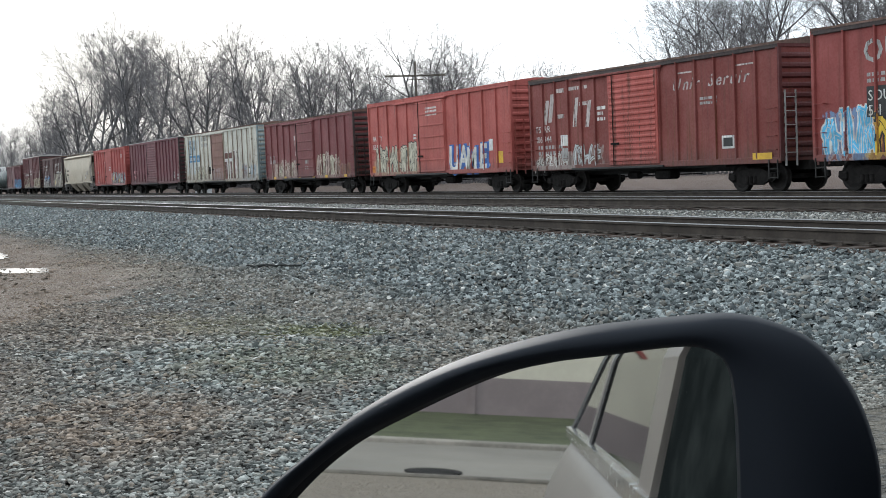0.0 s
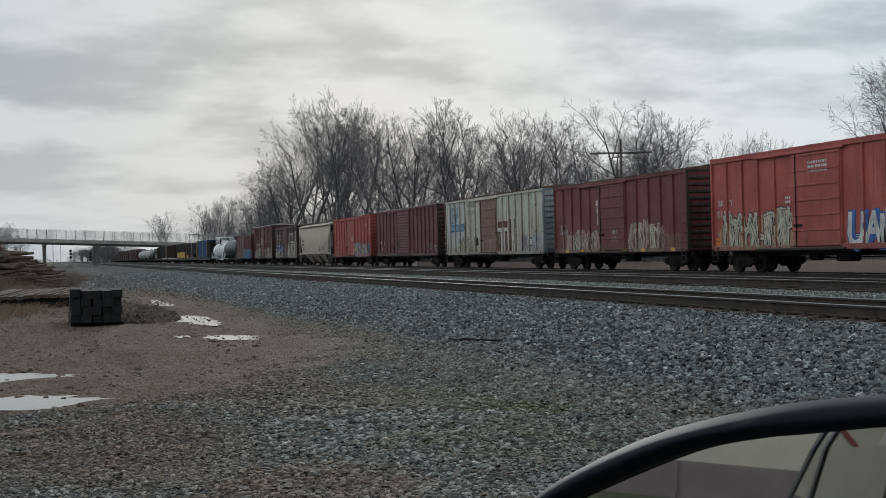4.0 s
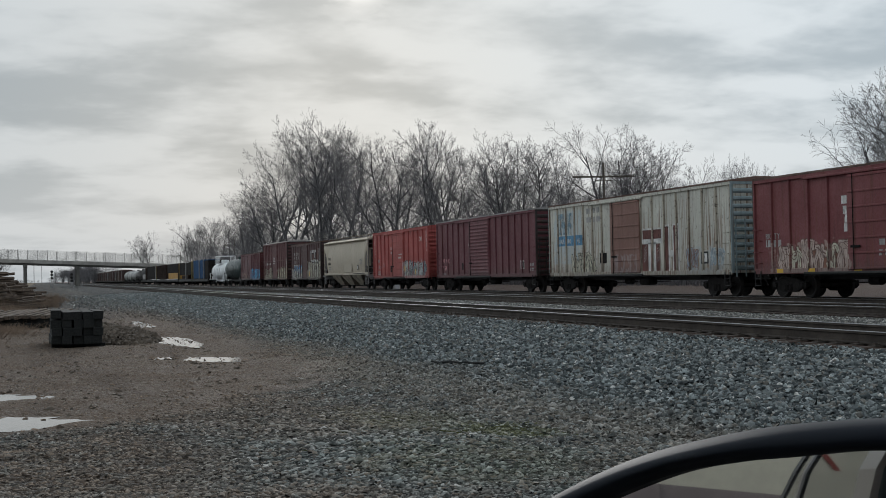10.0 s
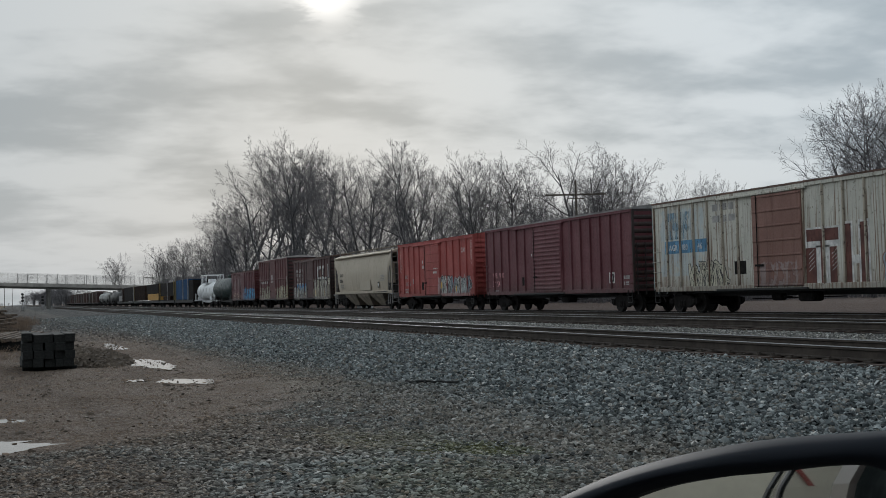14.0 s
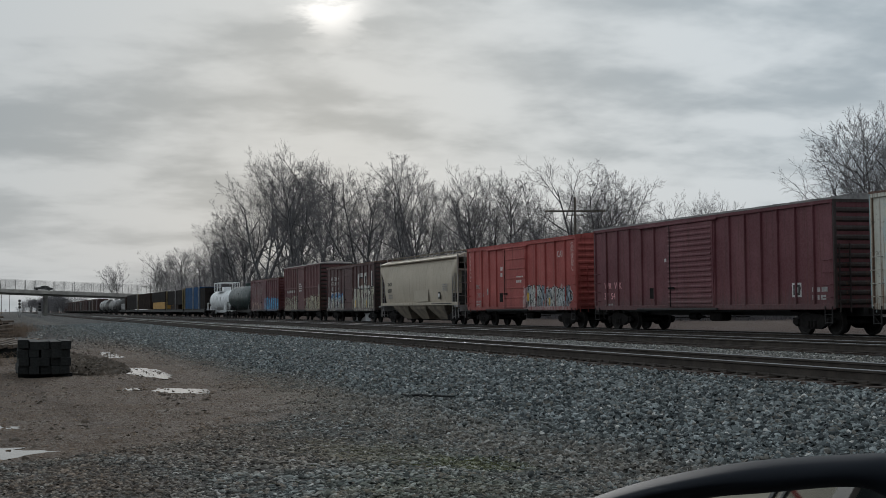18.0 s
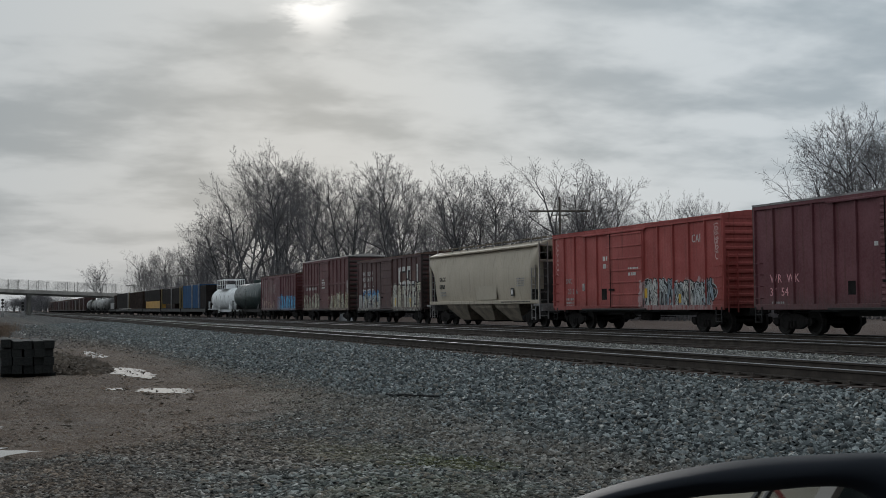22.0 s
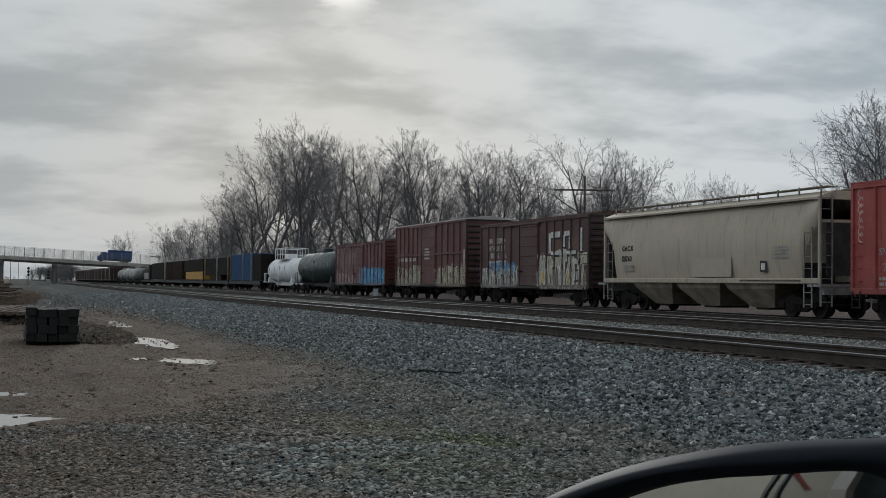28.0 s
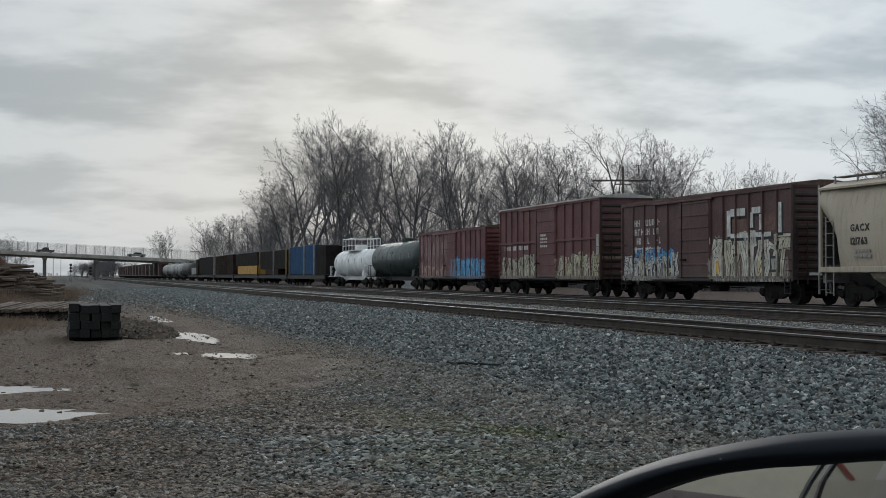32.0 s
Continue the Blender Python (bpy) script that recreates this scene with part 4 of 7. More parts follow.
def sprayed(car, x0, x1, z0, z1, count, fill, line, seed, thick=0.13, face=1.40, drips=3):
    """A piece of sprayed shapes past reading: tall crooked strokes with hooks that lean into one another, each fat stroke
    edged in the line colour, with thin cuts, a ragged foot and runs of paint below."""
    rng = random.Random(seed)
    w = (x1 - x0) / count
    hgt = z1 - z0
    fat = max(0.04, min(0.15 * w, 0.10 * hgt + 0.02))
    inks = list(fill) if isinstance(fill, (list, tuple)) else [fill]
    sprayed_posts(car, x0, x1, z0, z1, inks + [line], seed)
    for i in range(count):
        top = hgt * rng.uniform(0.82, 1.1)
        lean = rng.uniform(-0.12, 0.16) * hgt
        at = lambda u, v: Vector((x0 + w * (i + 0.06 + 0.88 * u) + lean * (v - 0.4), z0 + 0.04 + top * v))
        strokes = []
        cols = rng.choice((2, 2, 3)) if w > 0.45 * hgt else 2
        for c in range(cols):
            u = (c + 0.25 + rng.uniform(0, 0.35)) / cols
            bend = rng.uniform(-0.16, 0.16)
            strokes.append([at(u, 0.0), at(u + bend, 0.35), at(u - bend * 0.6, 0.7), at(u + rng.uniform(-0.12, 0.2), 1.0)])
        for c in range(cols):
            va, vb = rng.uniform(0.05, 0.95), rng.uniform(0.05, 0.95)
            ua = (c + 0.3) / cols
            kind = rng.randrange(3)
            if kind == 0:
                strokes.append([at(ua, va), at(ua + 0.25, (va + vb) / 2 + 0.1), at(ua + 0.5, vb)])
            elif kind == 1:
                a0, sp = rng.uniform(0, 6.28), rng.uniform(2.5, 4.5)
                strokes.append([at(ua + 0.2 + 0.26 * math.cos(a0 + sp * t / 7), 0.5 + 0.35 * va + 0.16 * math.sin(a0 + sp * t / 7)) for t in range(8)])
            else:
                strokes.append([at(ua, 0.98), at(ua + 0.3, 1.0 - 0.1 * va), at(ua + 0.34, 0.75)])
        edge, body, inner = Mesh(), Mesh(), Mesh()
        lift = 0.0004 * (i % 3)
        cuts = []
        for k, st in enumerate(strokes):
            f = fat * rng.uniform(0.7, 1.15)
            st = [Vector((q.x, max(q.y, 0.97 + f * 0.5))) for q in st]
            ribbon(edge, st, f + 0.035 + 0.03 * min(thick * 4, 1), -face - 0.0040 - lift - 0.0001 * k)
            ribbon(body, st, f, -face - 0.0070 - lift - 0.0001 * k)
            cuts += [Vector((q.x + rng.uniform(-0.4, 0.4) * f, q.y)) for q in (st if k % 2 else st[::-1])]
        # one thin line runs through all the strokes
        ribbon(inner, cuts, 0.013, -face - 0.0100)
        for k in range(drips):
            u = x0 + w * (i + rng.random())
            zt = z0 + rng.uniform(0.1, 0.5) * hgt
            ribbon(body, [Vector((u, zt)), Vector((u + rng.uniform(-0.01, 0.01), (zt + z0) / 2)), Vector((u, max(0.97, z0 - rng.uniform(0.0, 0.3))))], rng.uniform(0.010, 0.022), -face - 0.0090)
        part("sprayed_letter_edge", edge, line, car)
        part("sprayed_letter", body, fill if not isinstance(fill, (list, tuple)) else fill[i % len(fill)], car)
        part("sprayed_letter_line", inner, line, car)


def sprayed_posts(car, x0, x1, z0, z1, inks, seed):
    """The spray goes on over the outer faces of the side posts."""
    rng = random.Random(seed)
    for x in car["posts"]:
        if x0 < x < x1:
            z, k = max(z0, 0.99) + 0.03, 0
            while z < z1 - 0.08:
                e = min(z1, z + rng.uniform(0.12, 0.45))
                if rng.random() < 0.72:
                    part("sprayed_post", Mesh().box(x - 0.028, x + 0.028, -SIDE - 0.0195, -SIDE - 0.0165, z, e), inks[k % len(inks)], car)
                z, k = e + rng.uniform(0.01, 0.05), k + 1


def spray_ink(name, col):
    return worn_ink(name, col, 0.3)


INK_BLACK, INK_WHITE, INK_TAN = spray_ink("spray_black", (0.025, 0.025, 0.028)), spray_ink("spray_white", (0.52, 0.51, 0.48)), spray_ink("spray_tan", (0.44, 0.39, 0.27))
INK_BLUE, INK_GREY, INK_PINK = spray_ink("spray_blue", (0.13, 0.34, 0.55)), spray_ink("spray_grey", (0.40, 0.42, 0.42)), spray_ink("spray_faded_pink", (0.42, 0.33, 0.29))
INK_BROWN, INK_YELLOW, INK_NAVY, INK_CYAN = spray_ink("spray_brown", (0.14, 0.08, 0.065)), spray_ink("spray_yellow", (0.62, 0.42, 0.05)), spray_ink("spray_navy", (0.03, 0.07, 0.2)), spray_ink("spray_cyan", (0.10, 0.40, 0.62))
INK_SLATE = spray_ink("spray_slate", (0.24, 0.29, 0.33))
INK_FIELD = spray_ink("spray_deep_blue", (0.05, 0.12, 0.34))
INK_CREAM, INK_RUST = spray_ink("spray_cream", (0.46, 0.43, 0.34)), spray_ink("spray_rust", (0.2, 0.09, 0.06))

ORANGE_RED = (0.275, 0.062, 0.052)
DARK_RED = (0.12, 0.030, 0.032)
MAROON = (0.092, 0.026, 0.032)
CREAM = (0.39, 0.38, 0.335)
SPRAY_WHITE, SPRAY_BLACK = (0.5, 0.48, 0.45), (0.02, 0.02, 0.022)

# end paints: grime, with the shade between the cars put into the colour
DARKENED = car_paint("paint_darkened_end", (0.03, 0.02, 0.019), 0.3, 0.25)
SHADED_RED = car_paint("paint_shaded_red_end", (0.075, 0.018, 0.018), 0.35, 0.25)

# car A, whose end stands beside the first brown one
pA = car_paint("paint_red_spray_blue", (0.17, 0.034, 0.03), 0.3, 0.3,
               [(-7.2, -5.3, 0.9, 2.35, (0.08, 0.36, 0.62), (0.55, 0.55, 0.55), 1.3, 1), (-5.6, -1.5, 0.9, 2.25, (0.66, 0.44, 0.05), SPRAY_BLACK, 1.2, 2)])
# its eave rail takes the same near-black paint
car, h = boxcar("weathered red boxcar with blue and yellow sprayed letters", -6.45, 8.75, 4.78, pA, roof=ROOF_RUST, eave_paint=DARKENED)
sign(car, "sprayed_panel", -4.95, 2.5, 1.15, 0.85, BLACK_INK)
words(car, "SOU", -5.45, 2.53, 0.42, WHITE_INK, face=1.41)
words(car, "531", -5.45, 2.12, 0.42, WHITE_INK, face=1.41)
words(car, "OU", -5.6, 3.6, 0.9, GREY_INK, bold=0.02)
marks(car, -5.5, 3.2, 1.6, 2, 0.1, GREY_INK, seed=9)
sprayed(car, -7.3, -5.3, 0.98, 2.2, 3, INK_CYAN, INK_WHITE, 201, 0.2)
sprayed(car, -5.5, -0.5, 0.98, 2.2, 4, INK_YELLOW, INK_BLACK, 202, 0.24)

# car B
FADED_INK = worn_ink("faded_lettering", (0.47, 0.41, 0.39), 0.75)
pB = car_paint("paint_brown_red", (0.13, 0.028, 0.023), 0.6, 0.35,
               [(-7.3, -4.2, 0.95, 1.55, SPRAY_WHITE, SPRAY_BLACK, 0.8, 4), (-3.2, -2.2, 1.1, 1.9, (0.32, 0.3, 0.27), SPRAY_BLACK, 0.5, 5)])
pBd = car_paint("paint_door_orange_red", (0.25, 0.05, 0.04), 1.0, 0.4, (), (0.05, 0.03, 0.025), (0.085, 0.03, 0.02))
car, h = boxcar("brown-red boxcar with a ribbed orange-red door and worn white lettering", -22.93, -7.93, 4.6, pB, (-1.70, 1.33), pBd, "louvre", 1.05, ROOF_RUST, SHADED_RED, eave_paint=DARKENED, ladder_paint=GREY_INK)
words(car, "FS  RR", -7.1, 2.42, 0.36, WHITE_INK, stretch=1.1)
words(car, "106 944", -7.1, 2.02, 0.36, WHITE_INK, stretch=1.0)
sprayed(car, -7.2, -4.6, 0.95, 1.45, 4, INK_WHITE, INK_BROWN, 203, 0.07)
sprayed(car, -4.4, -2.4, 1.0, 1.8, 2, INK_GREY, INK_BROWN, 204, 0.08)
marks(car, -7.0, 1.75, 1.9, 2, 0.14, GREY_INK, seed=21)
for i, (x, z, w, hh, tilt) in enumerate(((-6.3, 3.2, 0.28, 0.95, 0.25), (-5.9, 3.35, 0.28, 1.1, 0.25), (-5.2, 3.0, 0.5, 0.16, 0), (-5.2, 4.0, 0.55, 0.16, 0), (-4.1, 3.1, 0.26, 1.1, 0.22), (-3.55, 3.4, 0.55, 0.14, 0), (-3.2, 3.0, 0.24, 1.0, 0.22), (-3.9, 4.02, 1.3, 0.13, 0))):
    m = Mesh().prism([(x - w / 2 - tilt / 2, z - hh / 2), (x + w / 2 - tilt / 2, z - hh / 2), (x + w / 2 + tilt / 2, z + hh / 2), (x - w / 2 + tilt / 2, z + hh / 2)], "y", -1.409, -1.404)
    part("worn_letter_stroke", m, FADED_INK, car)
words(car, "Unir", 2.15, 3.45, 0.56, FADED_INK, "worn_letter", 1.40, 0.006, 0.32, 1.15)
words(car, "Seruir", 4.05, 3.47, 0.56, FADED_INK, "worn_letter", 1.40, 0.006, 0.32, 1.15)
for x, w in ((2.75, 0.9), (5.9, 1.0)):
    sign(car, "worn_letter_stroke", x, 4.02, w, 0.05, FADED_INK)
marks(car, 3.6, 3.05, 0.9, 2, 0.09, GREY_INK, seed=22)
sign(car, "placard", -4.95, 2.05, 0.62, 0.42, WHITE_INK, "white placard")
sign(car, "placard", -4.95, 1.5, 0.5, 0.5, GREY_INK)
sign(car, "data_panel", 5.0, 1.62, 0.62, 0.42, WHITE_INK, "white framed data panel")
sign(car, "data_panel_field", 5.0, 1.62, 0.46, 0.28, BLACK_INK, lift=0.009)
sign(car, "reflector", 6.7, 1.12, 0.9, 0.2, YELLOW_INK, face=SIDE, label="dull yellow reflector strip")
marks(car, -2.6, 3.1, 0.5, 3, 0.12, WHITE_INK, seed=23)

# car C
pC = car_paint("paint_orange_red", ORANGE_RED, 0.28, 0.35,
               [(-7.2, -1.5, 0.95, 2.3, (0.42, 0.38, 0.25), SPRAY_BLACK, 1.1, 6)])
car, h = boxcar("faded orange-red boxcar with sprayed letters along its side", -40.0, -24.6, 4.72, pC, (-1.6, 1.4), None, "ribs", 1.2, pC)
for ch, x, z, size, lean in (("U", 1.72, 1.02, 1.62, 0.10), ("A", 2.62, 1.14, 1.45, 0.10), ("M", 3.5, 1.05, 1.42, 0.05), ("E", 4.72, 1.12, 1.5, 0.12)):
    words(car, ch, x - 0.03, z - 0.05, size, INK_FIELD, "sprayed_letter_edge", 1.412, 0.16, lean, 0.92)
    words(car, ch, x, z, size, INK_WHITE, "sprayed_letter", 1.420, 0.045, lean, 0.92)
sprayed(car, 1.6, 5.6, 0.97, 1.3, 5, INK_WHITE, INK_FIELD, 231, 0.1, 1.402)
sprayed_posts(car, 1.7, 5.6, 1.3, 2.3, [INK_WHITE, INK_FIELD, INK_WHITE], 7)
words(car, "BK  TY", -7.2, 2.72, 0.36, WHITE_INK)
sprayed(car, -7.0, -1.9, 0.97, 2.3, 5, INK_CREAM, INK_BLACK, 205, 0.25)
words(car, "153 550", -7.3, 2.28, 0.36, WHITE_INK)
sign(car, "placard", 6.55, 1.55, 0.62, 0.5, YELLOW_INK, "yellow placard")
sign(car, "placard", 5.8, 2.1, 0.35, 0.5, WHITE_INK)
sign(car, "hazard_sticker", -7.3, 1.25, 0.38, 0.34, ORANGE_INK, "orange sticker")
marks(car, -0.5, 4.0, 1.2, 3, 0.09, WHITE_INK, face=SIDE + 0.055, seed=31)
marks(car, -2.2, 2.8, 0.3, 2, 0.09, WHITE_INK, seed=32)

# car D
pD = car_paint("paint_dark_red", DARK_RED, 0.4, 0.3,
               [(-6.6, -1.6, 0.95, 2.05, (0.44, 0.36, 0.31), (0.25, 0.16, 0.13), 0.85, 8), (1.7, 5.4, 0.95, 2.25, (0.46, 0.38, 0.33), (0.22, 0.14, 0.12), 0.9, 9), (5.2, 7.0, 1.0, 1.7, (0.3, 0.2, 0.17), (0.2, 0.1, 0.1), 0.6, 10)])
car, h = boxcar("dark red boxcar with pale sprayed letters and yellow reflectors", -57.5, -42.2, 4.55, pD, (-1.65, 1.36), None, "ribs", 1.2, ROOF_RUST, DARKENED)
for x in (-5.9, -3.9, -1.2, 1.2, 3.3, 6.3):
    sign(car, "reflector", x, 1.0, 0.42, 0.15, YELLOW_INK, face=SIDE + 0.004)
for z, w in ((3.4, 0.36), (3.05, 0.2), (2.75, 0.24), (2.45, 0.3)):
    sign(car, "worn_letter_stroke", -1.95 + (0.1 if z < 3 else 0), z, w, 0.28, WHITE_INK)
words(car, "BK  TY", -6.9, 2.2, 0.3, GREY_INK)
marks(car, -6.9, 1.9, 1.3, 1, 0.26, GREY_INK, seed=41)
sprayed(car, -6.0, -1.7, 0.98, 1.7, 4, INK_RUST, INK_RUST, 306, 0.3, 1.4, 0)
sprayed(car, -6.0, -1.7, 0.98, 1.95, 6, [INK_PINK, INK_CREAM, INK_PINK], INK_BROWN, 206, 0.2, 1.411)
sprayed(car, 1.6, 5.3, 0.98, 1.9, 4, INK_RUST, INK_RUST, 307, 0.3, 1.4, 0)
sprayed(car, 1.6, 5.3, 0.98, 2.2, 5, [INK_PINK, INK_CREAM], INK_BROWN, 207, 0.2, 1.411)
sprayed(car, 5.5, 7.0, 1.0, 1.6, 2, INK_RUST, INK_BROWN, 208, 0.09)
marks(car, 0.0, 1.8, 0.5, 2, 0.2, GREY_INK, face=SIDE + 0.055, seed=42)
sign(car, "placard", 4.9, 2.05, 0.3, 0.34, plain("cream_sticker", (0.42, 0.36, 0.25)))

# car E, the long pale one
pE = car_paint("paint_dirty_cream", CREAM, 0.75, 0.25,
               [(-8.8, -5.2, 1.55, 4.3, (0.36, 0.45, 0.50), (0.40, 0.46, 0.48), 2.6, 12), (-6.5, -3.8, 0.95, 1.75, (0.33, 0.31, 0.27), SPRAY_BLACK, 0.7, 13), (5.6, 8.6, 0.95, 2.1, (0.34, 0.38, 0.40), (0.38, 0.28, 0.2), 0.8, 14)],
               (0.10, 0.075, 0.055), (0.15, 0.085, 0.05), 0.07)
# posts: grime and rust, with their shadow lines put into a darker tone
pEp = car_paint("paint_grimy_shaded_posts", (0.33, 0.295, 0.24), 0.8, 0.2, (), (0.06, 0.045, 0.035), (0.10, 0.05, 0.03), 0.1)
pEd = car_paint("paint_brown_door", (0.155, 0.078, 0.062), 0.3, 0.3, [(-1.4, 1.2, 0.95, 1.9, (0.3, 0.27, 0.27), (0.1, 0.05, 0.05), 0.7, 15)])
pEe = car_paint("paint_grey_green_end", (0.20, 0.25, 0.26), 0.3, 0.3)
car, h = boxcar("dirty cream boxcar with a brown sliding door and rust streaks", -77.93, -59.2, 4.68, pE, (-1.63, 1.4), pEd, "ribs", 1.12, ROOF_RUST, pEe, post_paint=pEp)
# a brown shadow, then the two big letters in white outline with brown inside
sign(car, "sprayed_shadow", 2.35, 1.65, 1.75, 1.36, BROWN_INK, lift=0.003)
for x0, x1, z0, z1 in ((1.5, 3.45, 2.30, 3.0), (2.1, 2.85, 0.97, 2.36), (3.62, 4.12, 0.97, 3.1), (4.42, 5.0, 0.97, 3.12), (4.12, 4.42, 1.7, 1.98)):
    sign(car, "sprayed_letter_outline", (x0 + x1) / 2, (z0 + z1) / 2, x1 - x0, z1 - z0, WHITE_INK, lift=0.008)
for x0, x1, z0, z1 in ((1.58, 3.37, 2.52, 2.93), (2.36, 2.6, 0.97, 2.55), (3.71, 4.03, 0.97, 3.02), (4.52, 4.9, 0.97, 3.04)):
    sign(car, "sprayed_letter", (x0 + x1) / 2, (z0 + z1) / 2, x1 - x0, z1 - z0, BROWN_INK, lift=0.013)
for k in range(5):
    for x in (1.68, 2.98):
        m = Mesh()
        ribbon(m, [Vector((x, 1.5 + 0.14 * k)), Vector((x + 0.3, 1.68 + 0.14 * k))], 0.014, -1.411)
        part("sprayed_hatch_line", m, WHITE_INK, car)
sign(car, "data_panel", 7.15, 1.6, 0.62, 0.5, BLACK_INK, "black framed data panel")
sign(car, "data_panel_field", 7.15, 1.6, 0.44, 0.34, WHITE_INK, lift=0.009)
sign(car, "placard_board", -2.7, 1.75, 0.8, 0.5, DARK_IRON)
sign(car, "sprayed_field", -6.75, 2.72, 3.4, 0.52, worn_ink("faded_blue_band", (0.10, 0.24, 0.38), 0.6), "faded blue painted band")
for txt, x in (("AGR", -8.1), ("180", -6.98), ("46", -5.78)):
    words(car, txt, x, 2.58, 0.34, WHITE_INK, face=1.41)
sign(car, "sprayed_panel", -7.4, 3.6, 2.0, 1.1, worn_ink("pale_blue_wash", (0.24, 0.36, 0.44), 1.3))
marks(car, -4.6, 4.0, 1.8, 2, 0.26, GREY_INK, seed=53)
sprayed(car, -6.5, -3.6, 0.95, 1.9, 4, INK_CREAM, INK_BLACK, 209, 0.13)
sprayed(car, 5.6, 6.6, 1.2, 2.0, 2, INK_SLATE, INK_RUST, 210, 0.06)
sprayed(car, 7.6, 8.7, 1.3, 1.9, 2, INK_SLATE, INK_GREY, 214, 0.06)

# car F
pF = car_paint("paint_maroon", MAROON, 0.2, 0.3)
car, h = boxcar("long plain maroon boxcar with a louvred door", -98.1, -79.9, 4.7, pF, (-2.15, 1.5), None, "louvre", 1.1, GALV, DARKENED)
words(car, "WR  WK", -8.2, 1.85, 0.42, plain("faded_pink_letters", (0.6, 0.3, 0.31)))
words(car, "37  54", -8.2, 1.38, 0.42, plain("faded_pink_letters", (0.6, 0.3, 0.31)))
marks(car, -8.1, 1.1, 0.8, 2, 0.08, GREY_INK, seed=61)
sign(car, "data_panel", 6.9, 1.58, 0.55, 0.5, WHITE_INK, "white framed data panel")
sign(car, "data_panel_field", 6.9, 1.58, 0.4, 0.36, BLACK_INK, lift=0.009)
sign(car, "data_panel_field", 6.9, 1.58, 0.22, 0.2, GREY_INK, lift=0.014)
sign(car, "placard_board", -3.6, 1.6, 0.5, 0.45, DARK_IRON)
marks(car, -2.5, 2.9, 0.25, 1, 0.14, WHITE_INK, seed=62)
marks(car, 7.8, 1.5, 0.8, 2, 0.16, GREY_INK, seed=63)

# car G
pG = car_paint("paint_bright_red", (0.245, 0.048, 0.042), 0.25, 0.35,
               [(1.0, 7.0, 0.72, 2.15, (0.46, 0.48, 0.48), SPRAY_BLACK, 0.9, 17)], (0.09, 0.03, 0.026))
car, h = boxcar("bright red boxcar with grey sprayed letters low on its side", -115.5, -100.2, 4.58, pG, (-1.75, 1.4), None, "ribs", 1.15, pG)
words(car, "CAI", 5.36, 3.55, 0.46, WHITE_INK, stretch=0.82)
sprayed(car, 0.9, 7.0, 0.85, 2.0, 5, INK_BLACK, INK_GREY, 311, 0.1, 1.400)
sprayed(car, 1.2, 6.8, 0.9, 2.05, 8, [INK_GREY, INK_WHITE, INK_GREY, INK_SLATE], INK_BLACK, 211, 0.3, 1.409)
sign(car, "yellow_daub", 1.6, 1.6, 0.22, 0.4, YELLOW_INK, face=1.425)
sign(car, "yellow_daub", 4.4, 1.35, 0.18, 0.35, YELLOW_INK, face=1.425)
words(car, "SNC", -6.3, 2.15, 0.34, GREY_INK)
words(car, "20 296", -6.1, 1.65, 0.36, GREY_INK)
marks(car, -6.3, 1.35, 0.9, 3, 0.1, GREY_INK, seed=71)
marks(car, 0.2, 2.6, 0.8, 2, 0.13, WHITE_INK, face=SIDE + 0.055, seed=72)
marks(car, -2.4, 3.1, 0.5, 2, 0.2, WHITE_INK, seed=73)
PINK_LINE = plain("faded_pink_scrawl", (0.5, 0.33, 0.31))
scrawl(car, 7.15, 2.9, 4.2, 0.17, PINK_LINE, 3)
scrawl(car, -7.25, 2.6, 4.3, 0.15, PINK_LINE, 5)
sign(car, "placard_board", -2.3, 1.6, 0.5, 0.5, DARK_IRON)
sign(car, "placard", -4.4, 1.95, 0.28, 0.34, GREY_INK)


